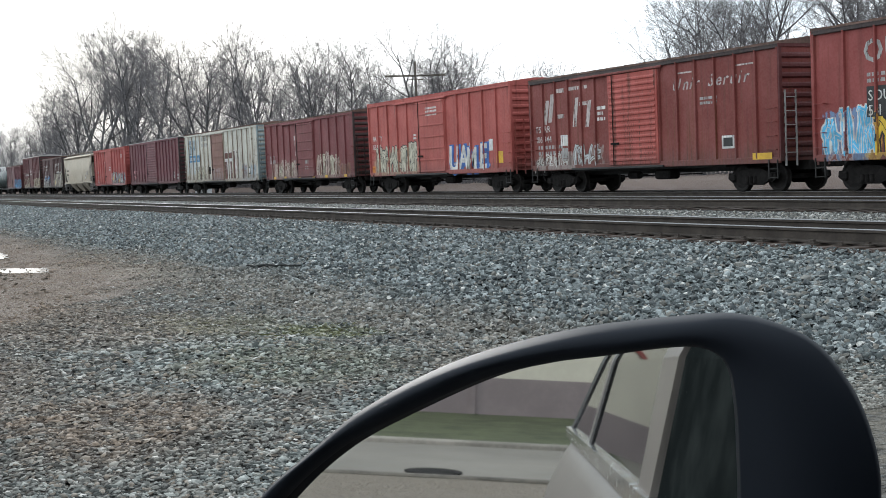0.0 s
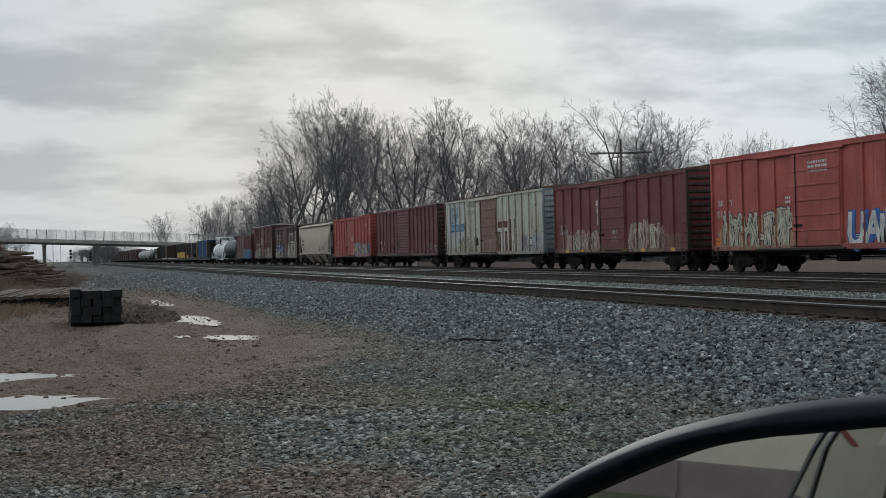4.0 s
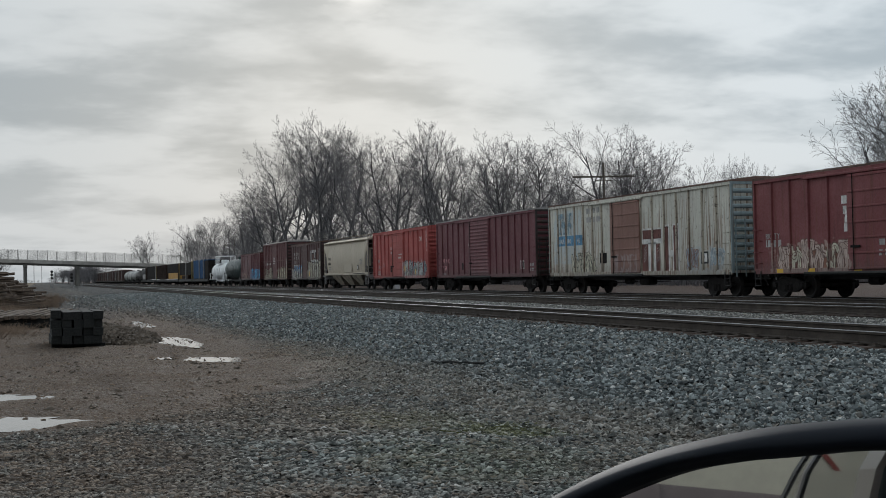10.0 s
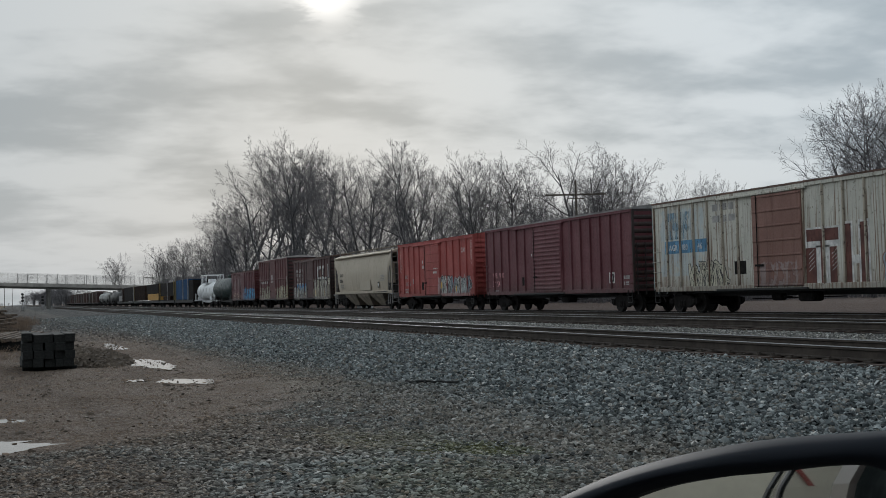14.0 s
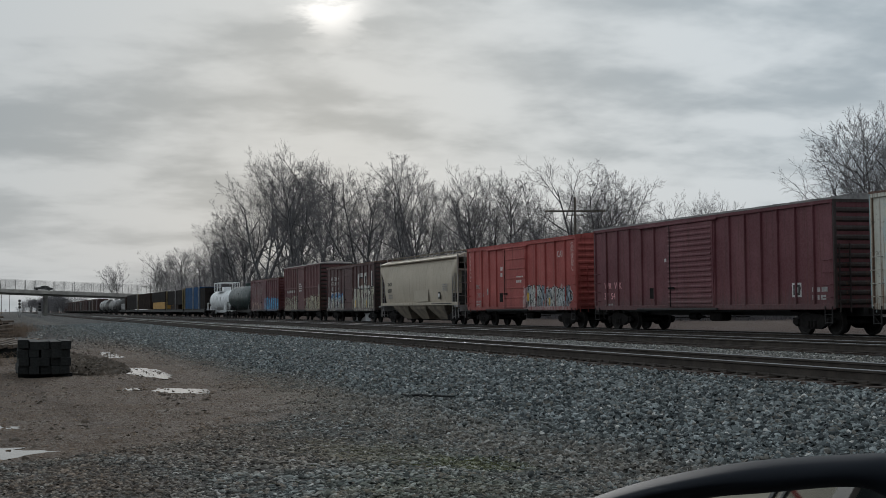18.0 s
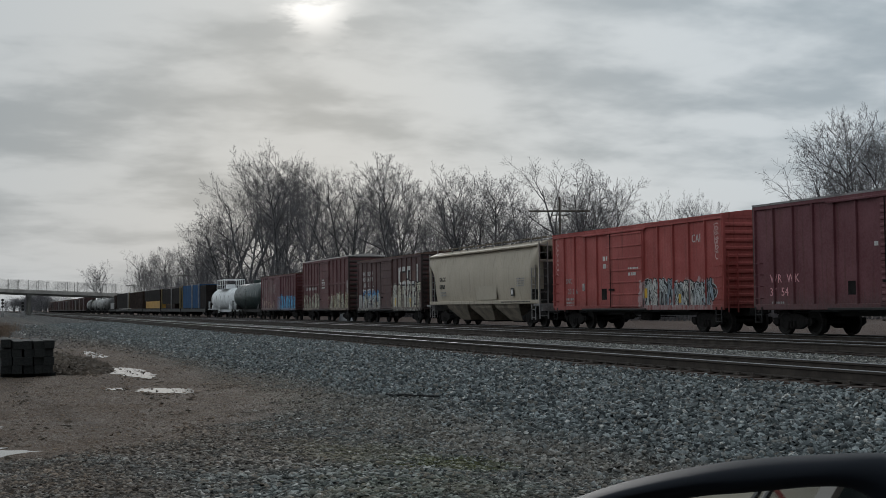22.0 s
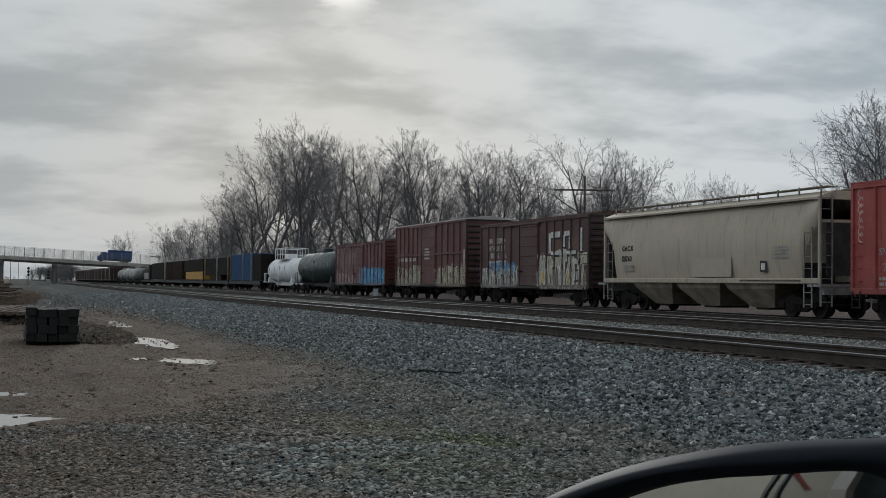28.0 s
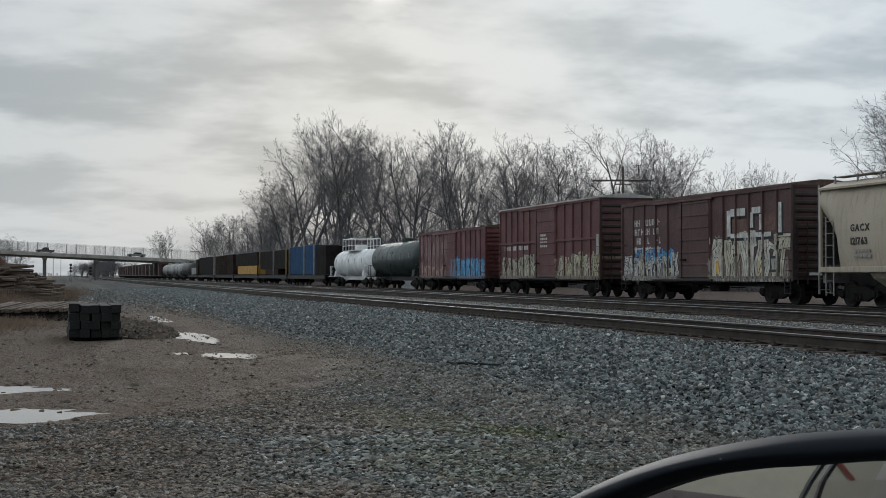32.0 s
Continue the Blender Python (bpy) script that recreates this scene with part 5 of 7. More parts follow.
# car H, the covered hopper
def hopper(label, left, right, paint):
    car, half = new_car("covered_hopper", label, left, right, category="covered hopper")
    n = 26

    def section(w, zt, zb):
        """Bulging side sheets: rounded shoulders, fullest a third of the way up, drawn in at the sill."""
        pts = []
        for i in range(n + 1):
            a = i / n
            z = zb + (zt - zb) * a
            y = w * (0.90 + 0.10 * math.sin(math.pi * min(1, a * 1.15))) * (1 - 0.22 * max(0, (a - 0.86) / 0.14) ** 2)
            pts.append((y, z))
        return [(-y, z) for y, z in pts] + [(y, z) for y, z in reversed(pts)]

    # the ends of the body lean in towards the sill
    rings = []
    steps = [0.0, 0.2, 0.4, 0.6, 0.75, 0.868, 0.872, 0.878, 0.888, 0.90, 0.915, 0.935, 0.96, 0.98, 1.0]
    for u in [-v for v in reversed(steps)] + steps[1:]:
        x = u * half
        over = max(0.0, abs(u) - 0.868) / 0.132
        zb = 1.35 + 2.1 * over ** 0.42
        rings.append([(x, y, z) for y, z in section(1.5, 4.32, zb)])
    part("body", Mesh().quad_grid(rings), paint, car, smooth=True)
    part("roof", Mesh().prism([(-1.51, 4.15), (-1.52, 4.22), (-0.85, 4.46), (0.85, 4.46), (1.52, 4.22), (1.51, 4.15)], "x", -half - 0.02, half + 0.02), paint, car)
    rw = part("running_board", Mesh().box(-half + 0.2, half - 0.2, -1.05, -0.55, 4.60, 4.63).box(-half + 0.2, half - 0.2, 0.55, 1.05, 4.60, 4.63), HOPPER_DARK, car)
    for i in range(13):
        x = -half + 0.4 + (2 * half - 0.8) * i / 12
        part("board_bracket", Mesh().box(x - 0.025, x + 0.025, -1.10, -1.05, 4.28, 4.66), GALV, rw)
        part("board_bracket", Mesh().box(x - 0.025, x + 0.025, 1.05, 1.10, 4.28, 4.66), GALV, rw)
    for i in range(10):
        x = -half + 1.6 + (2 * half - 3.2) * i / 9
        part("hatch", Mesh().box(x - 0.6, x + 0.6, -0.32, 0.32, 4.40, 4.52, 0.03), paint, car)
    part("side_sill", Mesh().box(-half, half, -1.5, -1.32, 1.22, 1.42, 0.02).box(-half, half, 1.32, 1.5, 1.22, 1.42, 0.02), paint, car)
    part("centre_sill", Mesh().box(-half, half, -0.3, 0.3, 0.75, 1.2), BLACK_STEEL, car)
    for i in range(3):
        x = (-1 + i) * half * 0.46
        m = Mesh()
        top = [(x - 1.85, -1.42, 1.36), (x + 1.85, -1.42, 1.36), (x + 1.85, 1.42, 1.36), (x - 1.85, 1.42, 1.36)]
        mid = [(x - 1.62, -1.30, 1.02), (x + 1.62, -1.30, 1.02), (x + 1.62, 1.30, 1.02), (x - 1.62, 1.30, 1.02)]
        low = [(x - 0.75, -0.75, 0.32), (x + 0.75, -0.75, 0.32), (x + 0.75, 0.75, 0.32), (x - 0.75, 0.75, 0.32)]
        m.quad_grid([top, mid, low])
        bay = part("discharge_bay", m, HOPPER_DARK, car, "grimy sloping outlet")
        part("outlet_gate", Mesh().box(x - 0.5, x + 0.5, -0.75, 0.75, 0.24, 0.34, 0.02), DARK_IRON, bay)
    for s in (-1, 1):
        m = Mesh()
        x0 = s * (half + 0.08)
        for yy in (-1.44, -0.98):
            m.box(x0 - 0.025, x0 + 0.025, yy - 0.025, yy + 0.025, 0.45, 4.35)
        for zz in [0.6 + 0.40 * j for j in range(10)]:
            m.tube((x0, -1.44, zz), (x0, -0.98, zz), 0.015, n=5)
        part("end_ladder", m, GALV, car)
        m = Mesh()
        xa = s * (half - 0.62)
        for zz in [0.5 + 0.42 * j for j in range(7)]:
            m.tube((xa - 0.22, -1.47, zz), (xa + 0.22, -1.47, zz), 0.015, n=5)
        m.box(xa - 0.25, xa - 0.21, -1.49, -1.45, 0.4, 3.2).box(xa + 0.21, xa + 0.25, -1.49, -1.45, 0.4, 3.2)
        part("side_ladder", m, GALV, car)
        m = Mesh()
        m.quad_grid([[(s * (half - 0.15), y, 1.3), (s * (half - 2.2), y, 1.3), (s * (half - 0.35), y, 3.5), (s * (half - 0.15), y, 3.5)] for y in (-0.06, 0.06)])
        part("end_brace", m, HOPPER_DARK, car)
        # near-black sheet added for the shade inside the end recess
        part("slope_sheet", Mesh().box(s * (half - 1.06) - 0.02, s * (half - 1.06) + 0.02, -1.36, 1.36, 1.25, 3.3), HOPPER_SHADE, car, "dark sheet standing for the shade in the end recess")
        part("end_hood", Mesh().box(s * half - 0.03, s * half + 0.0, -1.36, 1.36, 3.35, 4.16), paint, car)
        part("corner_post", Mesh().box(s * half - 0.04, s * half + 0.06, -1.48, -1.38, 1.2, 4.2, 0.01), paint, car)
        # second dark sheet, the shade under the roof end put into its colour
        part("end_bulkhead", Mesh().box(s * (half + 0.02) - 0.02, s * (half + 0.02) + 0.02, -1.18, 1.18, 1.5, 3.34, 0.01), HOPPER_SHADE, car, "dark sheet standing for the shade on the hopper end")
        part("end_platform", Mesh().box(s * half - 0.7, s * half + 0.1, -1.45, 1.45, 1.12, 1.22).box(s * half - 0.05, s * half + 0.08, -1.3, 1.3, 0.85, 1.12), GALV, car)
    return car, half


# steel coloured near black for the shade of the recessed ends
HOPPER_SHADE = plain("shaded_end_steel", (0.035, 0.033, 0.03), 0.8, 0.0, 0.4, 1.5)
HOPPER_DARK = plain("grimy_hopper_steel", (0.20, 0.168, 0.13), 0.8, 0.0, 0.4, 1.5)
pH = car_paint("paint_hopper_beige", (0.345, 0.297, 0.234), 0.10, 0.15, grime=(0.16, 0.14, 0.11), rust_col=(0.26, 0.2, 0.14))
car, h = hopper("beige covered hopper with rounded sides and a roof walkway", -134.0, -117.3, pH)
words(car, "GACX", -6.45, 2.64, 0.33, BLACK_INK, face=1.505, bold=0.01)
words(car, "121763", -6.45, 2.18, 0.33, BLACK_INK, face=1.5, bold=0.01)
marks(car, -6.3, 1.9, 0.9, 2, 0.1, GREY_INK, face=1.497, seed=81)
sign(car, "repaint_patch", 1.3, 1.85, 3.0, 0.75, plain("fresh_beige_patch", (0.385, 0.335, 0.265), 0.7, 0.0, 0.06), "lighter repainted patch", face=1.497)
sign(car, "data_panel", 5.0, 1.85, 0.42, 0.42, BLACK_INK, face=1.497)
sign(car, "data_panel_field", 5.0, 1.85, 0.26, 0.26, WHITE_INK, face=1.505)
marks(car, 5.6, 2.5, 1.0, 4, 0.07, GREY_INK, face=1.505, seed=82)
marks(car, 3.4, 1.30, 4.0, 1, 0.05, BLACK_INK, face=1.5, seed=83)

# car I
SILL_INK = worn_ink("worn_sill_paint", (0.35, 0.33, 0.30), 1.1)
INK_DULL = spray_ink("spray_dull_grey", (0.50, 0.48, 0.42))
pI = car_paint("paint_dark_brown", (0.062, 0.03, 0.029), 0.3, 0.3,
               [(-7.4, -1.7, 0.8, 2.05, (0.48, 0.46, 0.44), (0.03, 0.07, 0.2), 0.8, 19), (1.1, 7.2, 0.8, 2.75, (0.40, 0.37, 0.31), (0.06, 0.05, 0.05), 1.15, 23)])
car, h = boxcar("dark brown boxcar covered in white and grey sprayed letters", -150.7, -135.8, 4.6, pI, (-1.45, 1.2), None, "ribs", 1.1, ROOF_RUST, DARKENED)
for x0, x1, z0, z1 in ((2.55, 2.85, 2.7, 3.75), (2.85, 4.0, 3.5, 3.8), (2.85, 5.9, 2.62, 2.8), (4.35, 4.6, 3.0, 3.6), (4.5, 5.15, 3.55, 3.8), (5.05, 5.3, 2.9, 3.5), (6.35, 6.65, 2.75, 3.9)):
    sign(car, "sprayed_letter_stroke", (x0 + x1) / 2, (z0 + z1) / 2, x1 - x0, z1 - z0, WHITE_INK, lift=0.009)
    sign(car, "sprayed_letter_edge", (x0 + x1) / 2 + 0.08, (z0 + z1) / 2 - 0.08, x1 - x0 + 0.08, z1 - z0 + 0.08, INK_BLACK)
for x0, x1, z0, z1 in ((2.9, 4.1, 2.85, 3.42), (5.35, 6.25, 2.85, 3.5)):
    sign(car, "sprayed_letter_fill", (x0 + x1) / 2, (z0 + z1) / 2, x1 - x0, z1 - z0, INK_BROWN)
rngm = random.Random(90)
for k in range(4):
    p = -6.4
    while p < -3.5:
        wd = rngm.uniform(0.17, 0.26)
        if rngm.random() > 0.18:
            z = 3.41 - 0.42 * k
            m = Mesh().box(p, p + 0.06, -1.408, -1.404, z, z + 0.29)
            if rngm.random() < 0.75:
                m.box(p + wd - 0.06, p + wd, -1.408, -1.404, z, z + 0.29)
            bar = rngm.choice((0.0, 0.12, 0.23))
            m.box(p + 0.06, p + wd - 0.06, -1.408, -1.404, z + bar, z + bar + 0.06)
            part("worn_letter", m, WHITE_INK, car)
        p += wd + 0.09 + (0.2 if rngm.random() < 0.12 else 0)
sign(car, "underline", -4.9, 2.36, 3.0, 0.05, WHITE_INK)
sprayed(car, -7.3, -1.7, 0.98, 2.0, 7, [INK_WHITE, INK_WHITE, INK_CREAM], INK_BLACK, 212, 0.3)
sprayed(car, -6.2, -2.2, 1.75, 2.25, 5, INK_BLUE, INK_NAVY, 312, 0.08, 1.400)
sprayed(car, 1.2, 7.1, 0.98, 2.7, 5, [INK_DULL, INK_CREAM, INK_DULL], INK_BLACK, 213, 0.15, drips=7)
for x, z in ((1.75, 1.45), (5.0, 1.4)):
    sign(car, "yellow_daub", x, z, 0.2, 0.55, YELLOW_INK)
sign(car, "data_panel", 6.15, 1.55, 0.7, 0.62, BLACK_INK)
sign(car, "data_panel_field", 6.15, 1.55, 0.5, 0.42, GREY_INK, lift=0.009)
sign(car, "white_sill_paint", -4.5, 0.93, 5.8, 0.12, SILL_INK, face=SIDE + 0.002)
sign(car, "white_sill_paint", 4.2, 0.93, 6.0, 0.12, SILL_INK, face=SIDE + 0.002)

# car J, taller, with a belt rail
pJ = car_paint("paint_oxide_red", (0.088, 0.033, 0.034), 0.4, 0.35,
               [(-7.4, -1.6, 0.8, 2.2, (0.45, 0.42, 0.33), (0.2, 0.13, 0.1), 0.9, 27), (1.6, 7.4, 0.8, 2.2, (0.43, 0.40, 0.30), (0.2, 0.14, 0.11), 0.9, 29)])
car, h = boxcar("tall oxide-red boxcar with cream sprayed letters and a pale roof", -168.4, -153.3, 5.15, pJ, (-1.4, 1.6), None, "ribs", 1.1, plain("pale_roof_sheet", (0.42, 0.40, 0.38), 0.6, 0.2, 0.25, 1.0), DARKENED, mid_rail=True)
marks(car, -6.8, 2.6, 4.2, 1, 0.24, WHITE_INK, seed=101)
sprayed(car, -7.3, -1.6, 0.98, 2.15, 6, INK_CREAM, INK_BLACK, 214, 0.13)
sprayed(car, 1.7, 7.3, 0.98, 2.15, 6, [INK_CREAM, INK_TAN], INK_BLACK, 215, 0.12)
marks(car, -0.5, 3.3, 0.9, 4, 0.12, WHITE_INK, face=SIDE + 0.055, seed=102)
sign(car, "end_sheet", 7.35, 2.7, 0.3, 1.0, plain("pale_scuff", (0.4, 0.38, 0.36)), face=SIDE + 0.032)

# car K
pK = car_paint("paint_streaked_red", (0.088, 0.032, 0.036), 0.3, 0.7,
               [(-7.5, -0.5, 0.7, 4.0, (0.30, 0.24, 0.23), (0.18, 0.06, 0.055), 1.0, 31), (0.3, 7.4, 0.7, 2.25, (0.15, 0.36, 0.55), (0.05, 0.1, 0.24), 0.85, 33)])
car, h = boxcar("streaked red and white boxcar with blue sprayed letters", -186.6, -171.2, 4.3, pK, (-1.4, 1.4), None, "ribs", 1.05, ROOF_RUST, SHADED_RED)
sprayed(car, 0.4, 7.3, 0.95, 2.2, 6, [INK_BLUE, INK_CYAN], INK_NAVY, 216, 0.17)
sprayed(car, -7.3, -1.8, 0.98, 1.7, 5, INK_PINK, INK_RUST, 217, 0.08)


# tank cars
def tank_car(label, left, right, paint, radius=1.38, platform=False, far=False, frame=BLACK_STEEL):
    car, half = new_car("tank_car", label, left, right, category="tank car")
    zc = 0.98 + radius
    k = half - 0.75
    prof = [(-k, 0.05), (-k + 0.03, radius * 0.35), (-k + 0.13, radius * 0.66), (-k + 0.32, radius * 0.88), (-k + 0.6, radius)]
    prof = prof + [(-a, r) for a, r in reversed(prof)]
    part("tank", Mesh().lathe(prof, "x", 36, (0, 0, zc)), paint, car, smooth=True)
    m = Mesh()
    for x in (-k * 0.6, -k * 0.2, k * 0.2, k * 0.6):
        m.lathe([(x - 0.03, radius * 0.99), (x - 0.03, radius + 0.012), (x + 0.03, radius + 0.012), (x + 0.03, radius * 0.99)], "x", 36, (0, 0, zc))
    part("weld_bands", m, paint, car)
    part("centre_sill", Mesh().box(-half, half, -0.28, 0.28, 0.68, 1.02), frame, car)
    for s in (-1, 1):
        part("saddle", Mesh().prism([(-1.3, 1.0), (1.3, 1.0), (1.2, 1.55), (0.7, 1.15), (-0.7, 1.15), (-1.2, 1.55)], "x", s * (half - 1.75) - 0.3, s * (half - 1.75) + 0.3), frame, car)
        part("end_platform", Mesh().box(s * half - 0.75, s * half + 0.05, -1.4, 1.4, 0.98, 1.06), frame, car)
        coat = frame if not platform else paint
        rail = part("end_railing", Mesh().tube((s * (half - 0.05), -1.38, 1.95), (s * (half - 0.05), 1.38, 1.95), 0.03, n=5), coat, car)
        for y in (-1.38, 1.38):
            part("side_bar", Mesh().tube((s * (half - 0.05), y, 1.95), (s * (half - 0.75), y, 1.95), 0.03, n=5), coat, rail)
            for x in (s * (half - 0.05), s * (half - 0.75)):
                part("post", Mesh().tube((x, y, 1.05), (x, y, 2.0), 0.03, n=5), coat, rail)
    part("dome", Mesh().lathe([(zc + radius - 0.05, 0.5), (zc + radius + 0.28, 0.5), (zc + radius + 0.33, 0.42)], "z", 16), paint, car, smooth=False)
    m = Mesh()
    for y in (-1.34,):
        for x in (-0.24, 0.24):
            m.tube((x, y - 0.1, 0.55), (x, y - 0.02, zc + 0.6), 0.022, n=5)
        for j in range(8):
            m.tube((-0.24, y - 0.08, 0.6 + 0.36 * j), (0.24, y - 0.08, 0.6 + 0.36 * j), 0.016, n=5)
    part("ladder", m, frame if not platform else paint, car)
    if platform:
        m = Mesh()
        zp = zc + radius - 0.12
        m.box(-2.6, 2.6, -1.2, 1.2, zp, zp + 0.06)
        pl = part("top_platform", m, paint, car)
        m = Mesh()
        for y in (-1.2, 1.2):
            for x in (-2.6, -1.3, 0.0, 1.3, 2.6):
                m.tube((x, y, zp), (x, y, zp + 1.15), 0.035, n=5)
            m.tube((-2.6, y, zp + 1.15), (2.6, y, zp + 1.15), 0.035, n=5)
            m.tube((-2.6, y, zp + 0.5), (2.6, y, zp + 0.5), 0.025, n=5)
        for x in (-2.6, 2.6):
            m.tube((x, -1.2, zp + 1.15), (x, 1.2, zp + 1.15), 0.035, n=5)
        part("guard_rail", m, paint, pl)
        part("valve_housing", Mesh().box(-0.7, 0.5, -0.5, 0.5, zp + 0.06, zp + 0.6, 0.05), paint, pl)
    if not far:
        for i in range(5):
            x = -k + 1.5 + (2 * k - 3.0) * i / 4
            part("reflector", Mesh().box(x - 0.05, x + 0.05, -radius - 0.012, -radius + 0.02, zc - 0.05, zc + 0.42), GREY_INK, car)
    return car, half


pL = plain("tank_dark_green", (0.022, 0.036, 0.034), 0.42, 0.0, 0.35, 0.8)
pM = plain("tank_white", (0.70, 0.71, 0.71), 0.45, 0.0, 0.18, 0.9)
tank_car("dark green-black tank car with grimy frame", -203.2, -187.4, pL, 1.44)
tank_car("white pressure tank car with a railed top platform", -219.6, -204.2, pM, 1.27, True, False, pM)


# flat cars with crates and containers
def flat_car(label, left, right, loads, stakes=()):
    car, half = new_car("flat_car", label, left, right, category="flat car")
    part("deck", Mesh().box(-half, half, -1.45, 1.45, 0.95, 1.18, 0.02), DARK_IRON, car)
    part("side_sill", Mesh().box(-half, half, -1.47, -1.38, 0.72, 1.1).box(-half, half, 1.38, 1.47, 0.72, 1.1), BLACK_STEEL, car)
    for a, b, z0, z1, mat, ribs in loads:
        m = Mesh().box(a, b, -1.3, 1.3, z0, z1, 0.03)
        ld = part("load_box", m, mat, car)
        if ribs:
            n = max(2, int((b - a) / 1.3))
            for i in range(n + 1):
                x = a + 0.06 + (b - a - 0.12) * i / n
                part("load_rib", Mesh().box(x - 0.05, x + 0.05, -1.35, -1.29, z0 + 0.05, z1 - 0.05), mat, ld)
    for x, z1, mat in stakes:
        part("stake", Mesh().box(x - 0.09, x + 0.09, -1.46, -1.30, 1.1, z1), mat, car)
    return car, half


BLUE_BOX = plain("container_blue", (0.012, 0.052, 0.125), 0.75, 0.0, 0.3, 0.8, 0.0, 0.15)
DARK_BOX = plain("container_dark", (0.017, 0.014, 0.013), 0.9, 0.0, 0.5, 0.8, 0.0, 0.12)
BROWN_BOX = plain("container_brown", (0.032, 0.021, 0.017), 0.9, 0.0, 0.5, 0.8, 0.0, 0.12)
YELLOW_BOX = plain("crate_yellow", (0.40, 0.22, 0.045), 0.65, 0.0, 0.25, 0.8)
PALE_POST = plain("pale_post", (0.24, 0.25, 0.26), 0.6, 0.0, 0.25, 2.0)
POST_YELLOW = plain("post_yellow", (0.20, 0.155, 0.07), 0.6, 0.0, 0.25, 2.0)
flat_car("flat car carrying a long blue container", -243.6, -222.0, [(-10.4, 5.2, 1.2, 4.35, BLUE_BOX, False), (5.5, 10.5, 1.2, 4.15, DARK_BOX, False)], [(-1.0, 4.45, PALE_POST), (4.9, 4.45, PALE_POST), (-10.2, 4.45, POST_YELLOW)])
flat_car("flat car with dark crates between yellow posts", -266.4, -244.6, [(-10.3, 9.2, 1.9, 4.2, DARK_BOX, False), (-6.0, 4.0, 1.2, 1.85, BROWN_BOX, False)], [(10.3, 4.35, POST_YELLOW), (-10.5, 4.3, POST_YELLOW), (1.0, 4.2, GREY_INK)])
flat_car("flat car with a yellow crate under dark cargo", -291.4, -267.2, [(-9.0, 10.5, 1.25, 2.45, YELLOW_BOX, False), (-11.0, 11.0, 2.5, 4.3, DARK_BOX, False)], [(11.6, 4.2, BROWN_BOX)])
flat_car("flat car stacked with dark brown crates", -316.6, -292.4, [(-11.5, 11.0, 1.25, 4.35, BROWN_BOX, True)], [(-11.8, 4.5, POST_YELLOW)])
flat_car("flat car stacked with dark crates", -343.6, -317.6, [(-12.0, 12.0, 1.25, 4.4, DARK_BOX, False)], [(12.4, 4.5, GREY_INK)])
flat_car("flat car with a low tarped load", -360.5, -344.8, [(-5.0, 5.0, 1.25, 2.6, GREY_INK, False), (4.0, 7.0, 1.25, 4.2, BROWN_BOX, False)])
pT = plain("tank_grey", (0.06, 0.058, 0.055), 0.5, 0.0, 0.3, 0.8)
pT2 = plain("tank_pale", (0.30, 0.295, 0.285), 0.5, 0.0, 0.2, 0.8)
for i in range(3):
    tank_car("grey tank car in the distant part of the train", -378.5 - 17.8 * i, -362.2 - 17.8 * i, (pT, pT2, pT2)[i], 1.4, False, True)
tank_car("pale tank car in the distant part of the train", -432.0, -415.8, pT2, 1.4, False, True)
pX = [car_paint("paint_far_red", (0.05, 0.026, 0.025), 0.3, 0.3), car_paint("paint_far_dark", (0.05, 0.04, 0.037), 0.3, 0.3), car_paint("paint_far_brown", (0.06, 0.038, 0.032), 0.3, 0.3)]
for i in range(14):
    l = -450.6 - 17.4 * i
    boxcar("dark weathered boxcar in the distant part of the train", l, l + 15.6, (4.5, 4.7, 4.3)[i % 3], pX[(i * 5) % 3], far=True, roof=ROOF_RUST)


